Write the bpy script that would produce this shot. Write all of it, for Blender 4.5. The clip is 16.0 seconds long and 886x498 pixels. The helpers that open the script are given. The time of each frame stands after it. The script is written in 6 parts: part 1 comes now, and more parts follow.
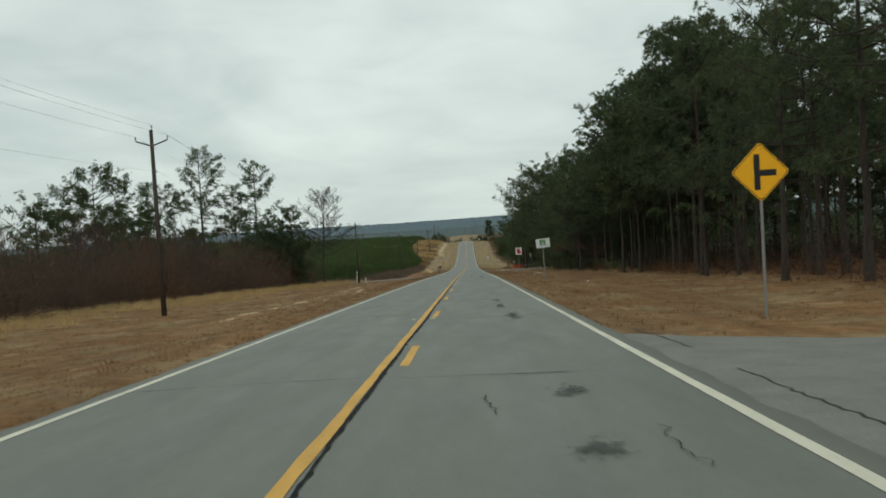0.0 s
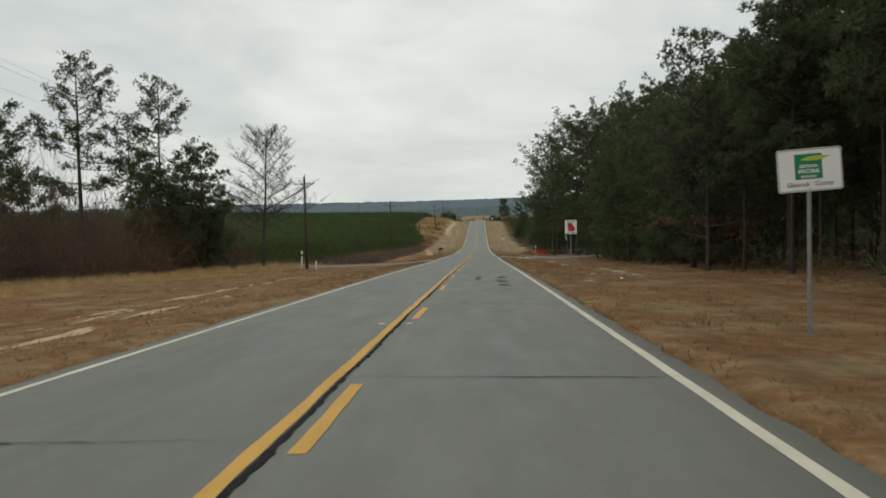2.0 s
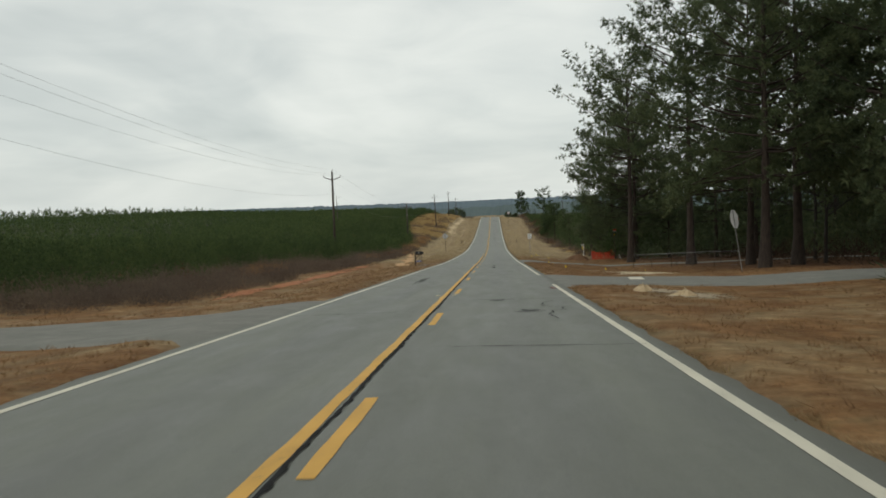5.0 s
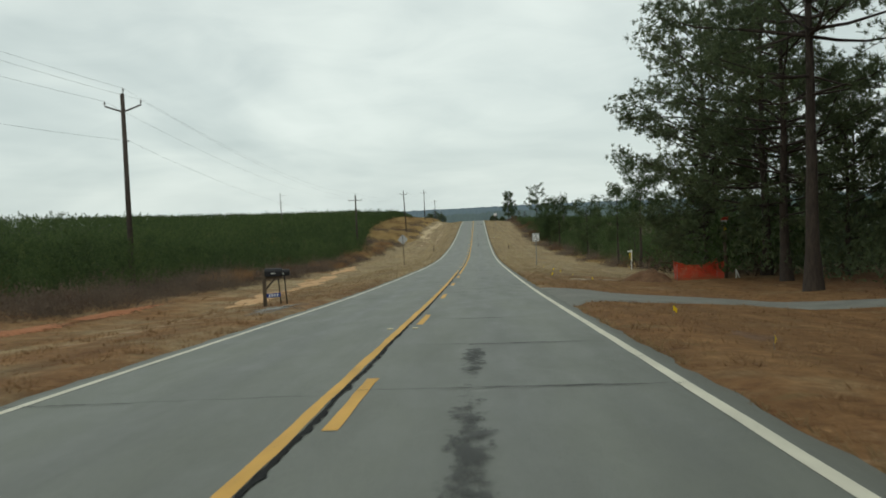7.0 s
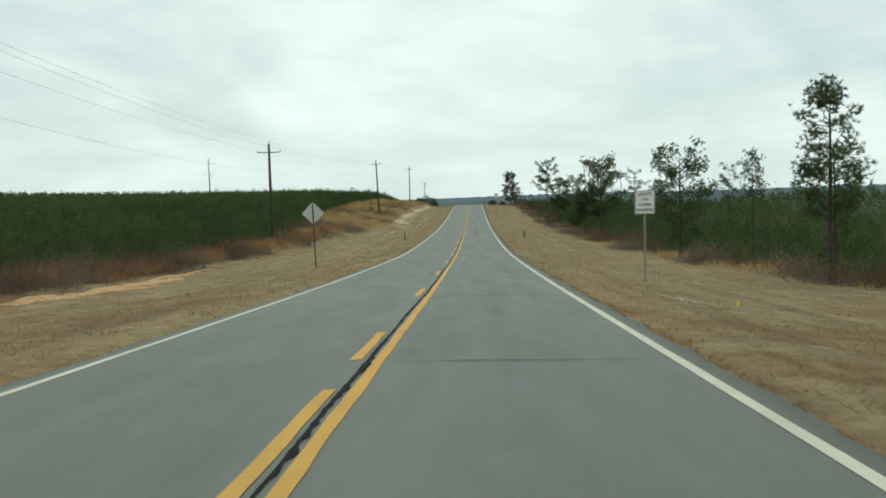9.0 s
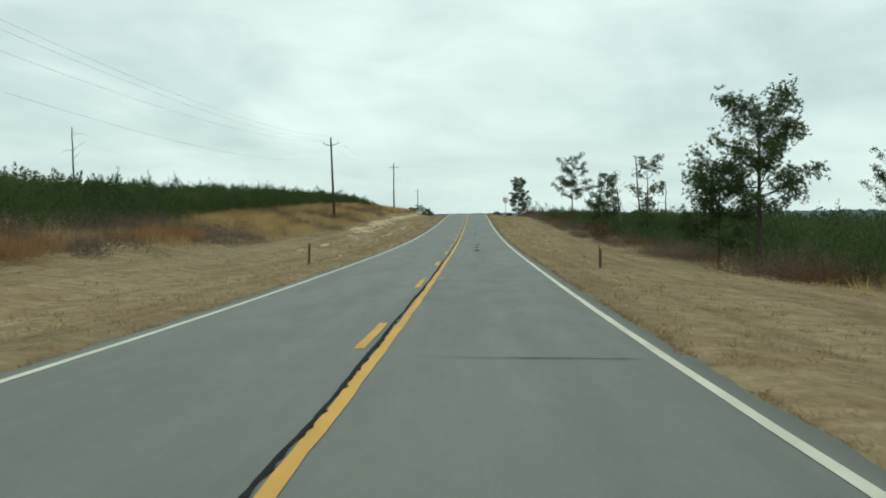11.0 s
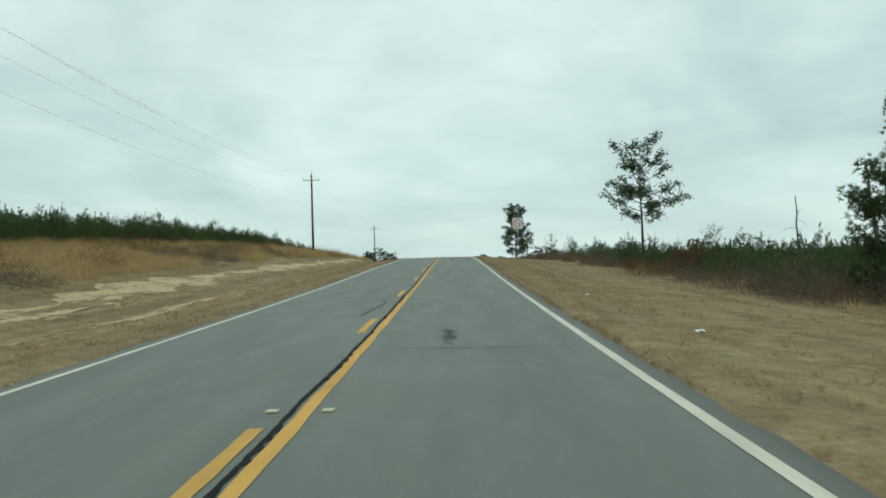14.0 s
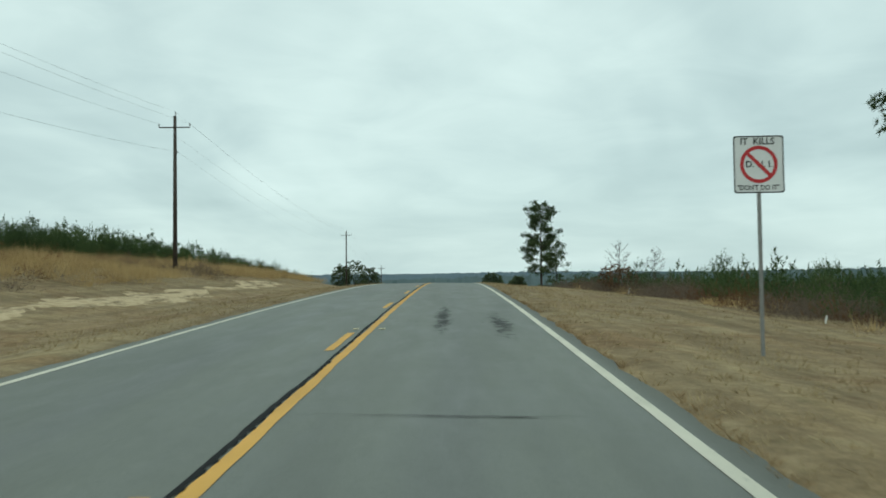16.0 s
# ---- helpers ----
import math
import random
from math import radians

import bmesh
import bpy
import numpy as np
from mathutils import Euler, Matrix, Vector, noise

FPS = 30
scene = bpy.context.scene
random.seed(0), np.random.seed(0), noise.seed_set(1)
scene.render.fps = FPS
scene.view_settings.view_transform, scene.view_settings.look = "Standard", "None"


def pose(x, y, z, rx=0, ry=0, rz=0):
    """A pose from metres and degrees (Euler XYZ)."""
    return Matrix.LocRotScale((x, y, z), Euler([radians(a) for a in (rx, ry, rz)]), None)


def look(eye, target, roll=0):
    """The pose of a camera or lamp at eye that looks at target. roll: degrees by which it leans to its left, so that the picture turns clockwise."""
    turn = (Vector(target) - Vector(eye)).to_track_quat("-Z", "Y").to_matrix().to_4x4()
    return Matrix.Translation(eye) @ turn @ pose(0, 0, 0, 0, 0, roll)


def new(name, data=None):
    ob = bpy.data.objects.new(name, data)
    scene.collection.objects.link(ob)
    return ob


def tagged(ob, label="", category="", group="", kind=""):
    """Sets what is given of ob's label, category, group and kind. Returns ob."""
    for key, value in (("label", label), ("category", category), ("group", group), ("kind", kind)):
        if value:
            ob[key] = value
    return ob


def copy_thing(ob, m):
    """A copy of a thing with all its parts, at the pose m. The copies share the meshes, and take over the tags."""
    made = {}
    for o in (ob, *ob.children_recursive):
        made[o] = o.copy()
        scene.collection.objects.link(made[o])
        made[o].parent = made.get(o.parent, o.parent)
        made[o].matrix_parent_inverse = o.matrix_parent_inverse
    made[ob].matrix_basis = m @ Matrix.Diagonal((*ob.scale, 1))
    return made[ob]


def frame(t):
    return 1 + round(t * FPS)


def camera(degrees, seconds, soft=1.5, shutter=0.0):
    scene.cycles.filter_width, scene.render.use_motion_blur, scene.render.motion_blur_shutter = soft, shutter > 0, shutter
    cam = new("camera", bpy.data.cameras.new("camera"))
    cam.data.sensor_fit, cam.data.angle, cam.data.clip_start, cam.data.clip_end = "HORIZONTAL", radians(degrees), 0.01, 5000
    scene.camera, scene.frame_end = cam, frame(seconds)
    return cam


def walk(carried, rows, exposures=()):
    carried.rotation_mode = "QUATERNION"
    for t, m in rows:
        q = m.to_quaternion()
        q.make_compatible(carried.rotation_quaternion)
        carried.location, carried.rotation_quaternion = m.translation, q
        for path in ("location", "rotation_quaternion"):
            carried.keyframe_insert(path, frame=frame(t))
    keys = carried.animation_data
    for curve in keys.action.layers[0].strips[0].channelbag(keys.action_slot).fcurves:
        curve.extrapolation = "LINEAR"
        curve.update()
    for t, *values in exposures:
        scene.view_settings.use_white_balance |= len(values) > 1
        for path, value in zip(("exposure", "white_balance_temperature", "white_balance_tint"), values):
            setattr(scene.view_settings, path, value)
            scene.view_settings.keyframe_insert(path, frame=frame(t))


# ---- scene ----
cam = camera(49.21, 16.0, soft=1.7, shutter=0.08)
PATH = [
    (0.0, 1.24, 0.00, 1.423, 88.155, 3.672, 1.382),
    (0.5, 1.29, 14.00, 0.742, 86.582, 1.962, 2.197),
    (1.0, 1.31, 27.99, 0.088, 86.088, 1.509, 1.987),
    (1.5, 1.41, 41.98, -0.566, 86.327, 0.903, 2.055),
    (2.0, 1.52, 55.98, -1.239, 87.027, 1.326, 2.176),
    (2.5, 1.53, 70.02, -1.913, 86.569, 1.205, 1.705),
    (3.0, 1.51, 84.25, -2.604, 87.033, 0.803, 2.405),
    (5.5, 1.46, 156.49, -6.286, 87.180, 2.438, 2.743),
    (6.0, 1.50, 171.18, -7.001, 87.340, 2.596, 2.453),
    (6.5, 1.49, 186.04, -7.738, 88.246, 2.549, 2.641),
    (7.0, 1.50, 201.02, -8.463, 87.660, 2.463, 2.006),
    (7.5, 1.45, 216.10, -9.162, 88.041, 1.430, 1.638),
    (8.0, 1.40, 231.21, -9.903, 88.343, 1.469, 3.011),
    (8.5, 1.31, 246.30, -10.598, 86.758, 2.013, 1.325),
    (9.0, 1.32, 261.39, -11.216, 87.057, 1.724, 1.768),
    (11.5, 1.33, 336.83, -13.597, 88.354, -0.005, 1.573),
    (12.0, 1.40, 352.12, -13.742, 88.851, 0.146, 0.913),
    (12.5, 1.39, 367.59, -13.831, 89.385, 0.128, 0.669),
    (13.0, 1.39, 383.17, -13.857, 89.927, 1.080, 1.147),
    (13.5, 1.46, 398.78, -13.798, 90.112, 1.974, 1.042),
    (14.0, 1.53, 414.46, -13.654, 90.758, 1.645, 0.583),
    (14.5, 1.56, 430.19, -13.440, 90.232, 0.581, 0.155),
    (15.0, 1.62, 445.96, -13.172, 90.963, 0.561, 0.145),
    (15.5, 1.74, 461.74, -12.832, 90.607, 0.295, 0.592),
    (16.0, 1.74, 477.62, -12.482, 91.529, 0.505, 0.502),
]
EXPOSURES = [
    (0.0, 0.0, 6500, 3),
    (0.5, 0.02, 6700, 9),
    (2.0, 0.05, 6820, 12),
    (3.0, 0.05, 6820, 13),
    (5.5, 0.05, 6700, 8),
    (6.5, 0.06, 6520, 4),
    (7.5, 0.10, 6520, 4),
    (8.0, 0.03, 6270, -6),
    (8.5, 0.16, 6350, -3),
    (9.0, 0.30, 6370, -1),
    (11.5, 0.20, 6160, -4),
    (12.5, 0.16, 6110, -5),
    (14.0, 0.10, 6070, -6),
    (16.0, 0.08, 5990, -7),
]
walk(cam, [(r[0], pose(*r[1:])) for r in PATH], EXPOSURES)

# ---------------------------------------------------------------- sky and sun
world = bpy.data.worlds.new("overcast_sky")
scene.world = world
world.use_nodes = True


class Nodes:
    """A short way to write a node tree."""

    def __init__(self, tree):
        self.tree = tree
        self.tree.nodes.clear()

    def add(self, kind, ins=None, **props):
        n = self.tree.nodes.new(kind)
        for k, v in props.items():
            if k == "ramp":
                el = n.color_ramp.elements
                el[0].position, el[0].color = v[0]
                el[1].position, el[1].color = v[-1]
                for p, c in v[1:-1]:
                    e = el.new(p)
                    e.color = c
            elif k == "operation":
                n.operation = v
            elif k == "blend":
                n.blend_type = v
            elif k == "data_type":
                n.data_type = v
            elif k == "sky_type":
                n.sky_type = v
        for k, v in (ins or {}).items():
            s = n.inputs[k]
            if hasattr(v, "is_linked"):
                self.tree.links.new(v, s)
            else:
                s.default_value = v
        return n

    def math(self, op, a, b=0.0, c=None):
        ins = {0: a, 1: b}
        if c is not None:
            ins[2] = c
        return self.add("ShaderNodeMath", ins, operation=op).outputs[0]

    def mix(self, fac, a, b, blend="MIX"):
        n = self.tree.nodes.new("ShaderNodeMix")
        n.data_type, n.blend_type = "RGBA", blend
        for i, v in ((0, fac), (6, a), (7, b)):
            if hasattr(v, "is_linked"):
                self.tree.links.new(v, n.inputs[i])
            else:
                n.inputs[i].default_value = v
        return n.outputs[2]

    def noise(self, vec, scale, detail=4.0, rough=0.55, dist=0.0):
        return self.add("ShaderNodeTexNoise", {"Vector": vec, "Scale": scale, "Detail": detail, "Roughness": rough, "Distortion": dist}).outputs[0]

    def ramp(self, fac, *stops):
        return self.add("ShaderNodeValToRGB", {0: fac}, ramp=[(p, (c if len(c) == 4 else (*c, 1))) for p, c in stops]).outputs[0]

    def step(self, v, lo, hi):
        return self.add("ShaderNodeMapRange", {0: v, 1: lo, 2: hi, 3: 0.0, 4: 1.0}).outputs[0]


SUN_ELEV, SUN_TURN = 38.0, 200.0
w = Nodes(world.node_tree)
gen = w.add("ShaderNodeTexCoord").outputs["Generated"]
sky = w.add("ShaderNodeTexSky", sky_type="NISHITA")
sky.sun_disc = False
sky.sun_elevation, sky.sun_rotation = radians(SUN_ELEV), radians(SUN_TURN)
sep = w.add("ShaderNodeSeparateXYZ", {0: gen})
up = w.math("ADD", w.math("MAXIMUM", sep.outputs[2], 0.0), 0.20)
flat = w.add("ShaderNodeCombineXYZ", {0: w.math("DIVIDE", sep.outputs[0], up), 1: w.math("DIVIDE", sep.outputs[1], up), 2: 0.0}).outputs[0]
stretched_sky = w.add("ShaderNodeVectorMath", {0: flat, 1: (1.0, 0.75, 1.0)}, operation="MULTIPLY").outputs[0]
big = w.noise(stretched_sky, 0.80, 4.0, 0.5, 0.6)
fine = w.noise(flat, 2.4, 5.0, 0.55, 0.6)
cloud = w.math("ADD", w.math("MULTIPLY", big, 0.79), w.math("MULTIPLY", fine, 0.21))
deck = w.ramp(cloud, (0.34, (0.485, 0.545, 0.55)), (0.45, (0.615, 0.672, 0.668)), (0.55, (0.755, 0.805, 0.785)), (0.66, (0.90, 0.94, 0.915)))
low = w.step(sep.outputs[2], 0.0, 0.16)
deck = w.mix(low, w.mix(0.55, deck, (0.61, 0.675, 0.675, 1)), deck)
blue = w.mix(1.0, sky.outputs[0], (0.10, 0.10, 0.10, 1), "MULTIPLY")
air = w.mix(0.94, blue, deck)
SKY_STRENGTH = 1.0
bg = w.add("ShaderNodeBackground", {0: air, 1: SKY_STRENGTH})
w.tree.links.new(bg.outputs[0], w.add("ShaderNodeOutputWorld").inputs[0])

sun = new("sun", bpy.data.lights.new("sun", "SUN"))
sun.data.energy, sun.data.angle, sun.data.color = 0.5, radians(30), (1.0, 0.97, 0.92)
sun.matrix_world = look((0, 0, 50), (-math.sin(radians(SUN_TURN)) * 50, -math.cos(radians(SUN_TURN)) * 50, 50 - 50 * math.tan(radians(SUN_ELEV))))


# ---------------------------------------------------------------- materials
def material(name, build, rough=0.9, spec=0.3, metal=0.0, thin=0.0):
    """A node material: build(n, co, oi) gives colour, height or None, and maybe roughness."""
    m = bpy.data.materials.new(name)
    m.use_nodes = True
    n = Nodes(m.node_tree)
    co = n.add("ShaderNodeTexCoord").outputs["Object"]
    ob = n.add("ShaderNodeObjectInfo").outputs["Random"]
    made = build(n, co, ob)
    col, height, ro = (list(made) + [None, None])[:3] if isinstance(made, tuple) else (made, None, None)
    p = n.add("ShaderNodeBsdfPrincipled", {"Base Color": col, "Roughness": ro if ro is not None else rough, "Specular IOR Level": spec, "Metallic": metal})
    if height is not None:
        b = n.add("ShaderNodeBump", {"Height": height[0], "Strength": height[1], "Distance": height[2]})
        n.tree.links.new(b.outputs[0], p.inputs["Normal"])
    out = n.add("ShaderNodeOutputMaterial")
    if thin:
        # leaves and needles let part of the light through
        tl = n.add("ShaderNodeBsdfTranslucent", {"Color": col})
        mx = n.add("ShaderNodeMixShader", {0: thin, 1: p.outputs[0], 2: tl.outputs[0]})
        n.tree.links.new(mx.outputs[0], out.inputs[0])
    else:
        n.tree.links.new(p.outputs[0], out.inputs[0])
    return m


def stretched(n, co, sx, sy, sz):
    return n.add("ShaderNodeVectorMath", {0: co, 1: (sx, sy, sz)}, operation="MULTIPLY").outputs[0]


def m_asphalt(n, co, ob):
    x = n.math("ABSOLUTE", n.add("ShaderNodeSeparateXYZ", {0: co}).outputs[0])
    grit = n.noise(co, 60.0, 3.0, 0.7)
    mid = n.noise(stretched(n, co, 1.0, 0.22, 1.0), 2.0, 5.0, 0.6)
    lng = n.noise(stretched(n, co, 1.0, 0.06, 1.0), 1.3, 4.0, 0.55)
    col = n.ramp(mid, (0.25, (0.121, 0.126, 0.105)), (0.75, (0.159, 0.165, 0.138)))
    streak = n.ramp(lng, (0.35, (0.86, 0.86, 0.86)), (0.65, (1.07, 1.07, 1.06)))
    col = n.mix(1.0, col, streak, "MULTIPLY")
    # polished wheel paths, a darker strip of drips between them
    drip = n.math("SUBTRACT", 1.0, n.step(n.math("ABSOLUTE", n.math("SUBTRACT", x, 1.75)), 0.1, 0.55))
    col = n.mix(n.math("MULTIPLY", drip, 0.35), col, (0.13, 0.132, 0.125, 1))
    edge = n.step(n.math("ADD", x, n.math("MULTIPLY", mid, 0.2)), 3.68, 3.98)
    col = n.mix(n.math("MULTIPLY", edge, 0.55), col, (0.098, 0.094, 0.076, 1))
    spots = n.ramp(n.noise(co, 9.0, 2.0, 0.5), (0.68, (0, 0, 0)), (0.74, (1, 1, 1)))
    col = n.mix(n.math("MULTIPLY", spots, 0.35), col, (0.09, 0.09, 0.085, 1))
    mott = n.ramp(n.noise(stretched(n, co, 1.0, 0.4, 1.0), 6.5, 5.0, 0.7), (0.3, (0.93, 0.93, 0.93)), (0.7, (1.06, 1.06, 1.055)))
    col = n.mix(0.9, col, mott, "MULTIPLY")
    damp = n.step(n.noise(stretched(n, co, 0.8, 0.10, 1.0), 0.8, 5.0, 0.6), 0.55, 0.72)
    col = n.mix(n.math("MULTIPLY", damp, 0.30), col, (0.105, 0.108, 0.104, 1))
    peb = n.ramp(grit, (0.3, (0.72, 0.72, 0.72)), (0.7, (1.25, 1.25, 1.25)))
    col = n.mix(0.8, col, peb, "MULTIPLY")
    rough = n.ramp(mid, (0.3, (0.50, 0.50, 0.50)), (0.7, (0.68, 0.68, 0.68)))
    return col, (grit, 0.35, 0.012), n.mix(edge, rough, (0.78, 0.78, 0.78, 1))


def m_paint(rgb, worn, under=(0.17, 0.17, 0.16)):
    def f(n, co, ob):
        a = n.noise(co, 14.0, 6.0, 0.7)
        b = n.noise(stretched(n, co, 1, 0.25, 1), 3.0, 3.0, 0.5)
        k = n.step(n.math("ADD", n.math("MULTIPLY", a, 0.7), n.math("MULTIPLY", b, 0.3)), worn - 0.07, worn + 0.05)
        tint = n.ramp(b, (0.3, tuple(c * 0.86 for c in rgb)), (0.7, tuple(min(1, c * 1.06) for c in rgb)))
        return n.mix(k, (*under, 1), tint), (a, 0.2, 0.004), 0.7
    return f


def m_ground(n, co, ob):
    s = n.add("ShaderNodeSeparateXYZ", {0: co})
    x, y = s.outputs[0], s.outputs[1]
    big = n.noise(co, 0.035, 4.0, 0.6)
    mid = n.noise(co, 0.35, 5.0, 0.62)
    fine = n.noise(co, 4.5, 5.0, 0.7)
    hair = n.noise(stretched(n, co, 1.0, 1.0, 0.4), 22.0, 3.0, 0.75)
    clump = n.noise(stretched(n, co, 1.0, 0.8, 1.0), 1.7, 6.0, 0.72, 0.1)
    fine = n.math("ADD", n.math("MULTIPLY", fine, 0.5), n.math("MULTIPLY", clump, 0.5))
    straw = n.ramp(fine, (0.30, (0.195, 0.146, 0.088)), (0.5, (0.302, 0.233, 0.142)), (0.70, (0.408, 0.332, 0.213)))
    rust = n.ramp(fine, (0.32, (0.120, 0.060, 0.028)), (0.5, (0.225, 0.122, 0.057)), (0.68, (0.33, 0.196, 0.098)))
    # redder leaf litter and clay before the dip, paler straw past it
    late = n.step(n.math("ADD", y, n.math("MULTIPLY", n.math("SUBTRACT", big, 0.5), 160.0)), 235.0, 300.0)
    yard = n.math("MULTIPLY", n.step(x, 3.0, 6.0), n.math("MULTIPLY", n.step(y, 180.0, 195.0), n.math("SUBTRACT", 1.0, n.step(y, 245.0, 275.0))))
    k = n.math("ADD", n.math("SUBTRACT", n.step(mid, 0.36, 0.62), n.math("MULTIPLY", late, 0.62)), n.math("ADD", n.math("MULTIPLY", yard, 0.55), n.math("MULTIPLY", n.math("SUBTRACT", 1.0, late), 0.28)))
    col = n.mix(n.math("MINIMUM", n.math("MAXIMUM", k, 0.05), 1.0), straw, rust)
    wander = n.noise(co, 1.1, 8.0, 0.78)
    col = n.mix(0.8, col, n.ramp(wander, (0.32, (0.66, 0.62, 0.58)), (0.68, (1.22, 1.22, 1.20))), "MULTIPLY")
    # bands left by mowers and wheels, and soft patches of olive and brown
    bands = n.noise(stretched(n, co, 1.0, 0.035, 1.0), 1.0, 4.0, 0.6)
    col = n.mix(0.9, col, n.ramp(bands, (0.34, (0.74, 0.72, 0.70)), (0.5, (1.0, 1.0, 1.0)), (0.66, (1.16, 1.15, 1.10))), "MULTIPLY")
    tone = n.noise(stretched(n, co, 1.0, 0.4, 1.0), 0.28, 5.0, 0.6)
    col = n.mix(0.8, col, n.ramp(tone, (0.36, (0.90, 0.84, 0.76)), (0.62, (1.04, 1.06, 1.0))), "MULTIPLY")
    # bare sand in worn streaks that run along the road
    lanes = n.noise(stretched(n, co, 1.0, 0.07, 1.0), 0.9, 5.0, 0.6)
    band = n.math("SUBTRACT", 1.0, n.step(n.math("ABSOLUTE", n.math("ADD", x, 9.0)), 1.2, 3.6))
    sandm = n.math("MULTIPLY", n.math("MULTIPLY", n.step(lanes, 0.58, 0.66), band), n.step(n.noise(co, 1.9, 5.0, 0.7), 0.46, 0.56))
    patch = n.math("MULTIPLY", n.math("MULTIPLY", n.step(n.noise(stretched(n, co, 1, 0.6, 1), 0.3, 5.0, 0.65), 0.60, 0.66), n.step(n.noise(co, 2.6, 5.0, 0.7), 0.50, 0.58)), 0.75)
    near = n.math("SUBTRACT", 1.0, n.step(n.math("ABSOLUTE", x), 13.0, 18.0))
    sandm = n.math("MAXIMUM", sandm, n.math("MULTIPLY", patch, near))
    sand = n.ramp(fine, (0.3, (0.36, 0.25, 0.145)), (0.7, (0.52, 0.40, 0.27)))
    col = n.mix(n.math("MULTIPLY", sandm, 0.85), col, sand)
    green = n.math("MULTIPLY", n.step(n.noise(co, 0.9, 4.0, 0.6), 0.60, 0.70), 0.35)
    col = n.mix(green, col, (0.105, 0.100, 0.045, 1))
    # brown needle litter where the pines stand
    open_side = n.math("MULTIPLY", n.step(n.math("MULTIPLY", x, -1.0), 15.0, 18.0), n.math("MULTIPLY", n.step(y, 178.0, 192.0), n.math("SUBTRACT", 1.0, n.step(y, 360.0, 400.0))))
    bank_side = n.math("MULTIPLY", n.step(n.math("MULTIPLY", x, -1.0), 22.0, 27.0), n.step(y, 178.0, 192.0))
    low_side = n.math("MULTIPLY", n.step(x, 15.5, 18.5), n.step(y, 250.0, 275.0))
    planted_k = n.math("MAXIMUM", n.math("MAXIMUM", open_side, bank_side), low_side)
    needles = n.ramp(fine, (0.35, (0.055, 0.037, 0.020)), (0.65, (0.120, 0.082, 0.045)))
    col = n.mix(n.math("MULTIPLY", planted_k, 0.95), col, needles)
    wood_k = n.math("MULTIPLY", n.step(x, 14.5, 19.0), n.math("MULTIPLY", n.step(y, 18.0, 30.0), n.math("SUBTRACT", 1.0, n.step(y, 250.0, 272.0))))
    col = n.mix(n.math("MULTIPLY", wood_k, 0.85), col, n.ramp(fine, (0.35, (0.060, 0.030, 0.016)), (0.65, (0.150, 0.078, 0.040))))
    thick_k = n.math("MULTIPLY", n.step(n.math("MULTIPLY", x, -1.0), 25.0, 28.0), n.math("SUBTRACT", 1.0, n.step(y, 176.0, 184.0)))
    col = n.mix(n.math("MULTIPLY", thick_k, 0.85), col, needles)
    far = n.step(n.math("ABSOLUTE", x), 30.0, 90.0)
    col = n.mix(n.math("MULTIPLY", far, 0.8), col, (0.050, 0.062, 0.038, 1))
    h = n.math("ADD", n.math("MULTIPLY", fine, 0.6), n.math("MULTIPLY", hair, 0.4))
    dark = n.ramp(hair, (0.3, (0.62, 0.62, 0.62)), (0.65, (1.12, 1.12, 1.12)))
    return n.mix(0.75, col, dark, "MULTIPLY"), (h, 0.55, 0.08)


def m_leafy(stops, clump=1.3, rough=0.65):
    """Foliage: a colour for each clump and each plant, a little for each leaf."""
    def f(n, co, ob):
        isl = n.add("ShaderNodeNewGeometry").outputs["Random Per Island"]
        tuft = n.step(n.noise(co, clump, 2.0), 0.33, 0.67)
        wide = n.step(n.noise(co, 0.16, 2.0), 0.35, 0.65)
        k = n.math("ADD", n.math("ADD", n.math("MULTIPLY", isl, 0.26), n.math("MULTIPLY", ob, 0.12)), n.math("ADD", n.math("MULTIPLY", tuft, 0.36), n.math("MULTIPLY", wide, 0.26)))
        return n.ramp(k, *stops), None, rough
    return f


def m_turf(n, co, ob):
    """Dry mown grass: redder and browner before the dip, paler straw past it, in patches."""
    isl = n.add("ShaderNodeNewGeometry").outputs["Random Per Island"]
    y = n.add("ShaderNodeSeparateXYZ", {0: co}).outputs[1]
    big = n.noise(co, 0.05, 3.0, 0.6)
    mid = n.step(n.noise(co, 0.45, 5.0, 0.65), 0.32, 0.68)
    late = n.step(n.math("ADD", y, n.math("MULTIPLY", n.math("SUBTRACT", big, 0.5), 160.0)), 225.0, 290.0)
    k = n.math("ADD", n.math("MULTIPLY", isl, 0.5), n.math("MULTIPLY", mid, 0.5))
    red = n.ramp(k, (0.1, (0.155, 0.088, 0.046)), (0.5, (0.265, 0.162, 0.085)), (0.9, (0.38, 0.255, 0.140)))
    tan = n.ramp(k, (0.1, (0.215, 0.158, 0.088)), (0.5, (0.345, 0.265, 0.148)), (0.9, (0.48, 0.385, 0.225)))
    return n.mix(late, red, tan)


def m_bark(a, b):
    def f(n, co, ob):
        pl = n.noise(stretched(n, co, 1, 1, 0.28), 9.0, 5.0, 0.65, 0.4)
        big = n.noise(co, 0.9, 3.0)
        c = n.ramp(pl, (0.3, a), (0.7, b))
        c = n.mix(n.math("MULTIPLY", big, 0.4), c, (*[v * 0.6 for v in a], 1))
        return c, (pl, 0.8, 0.05)
    return f


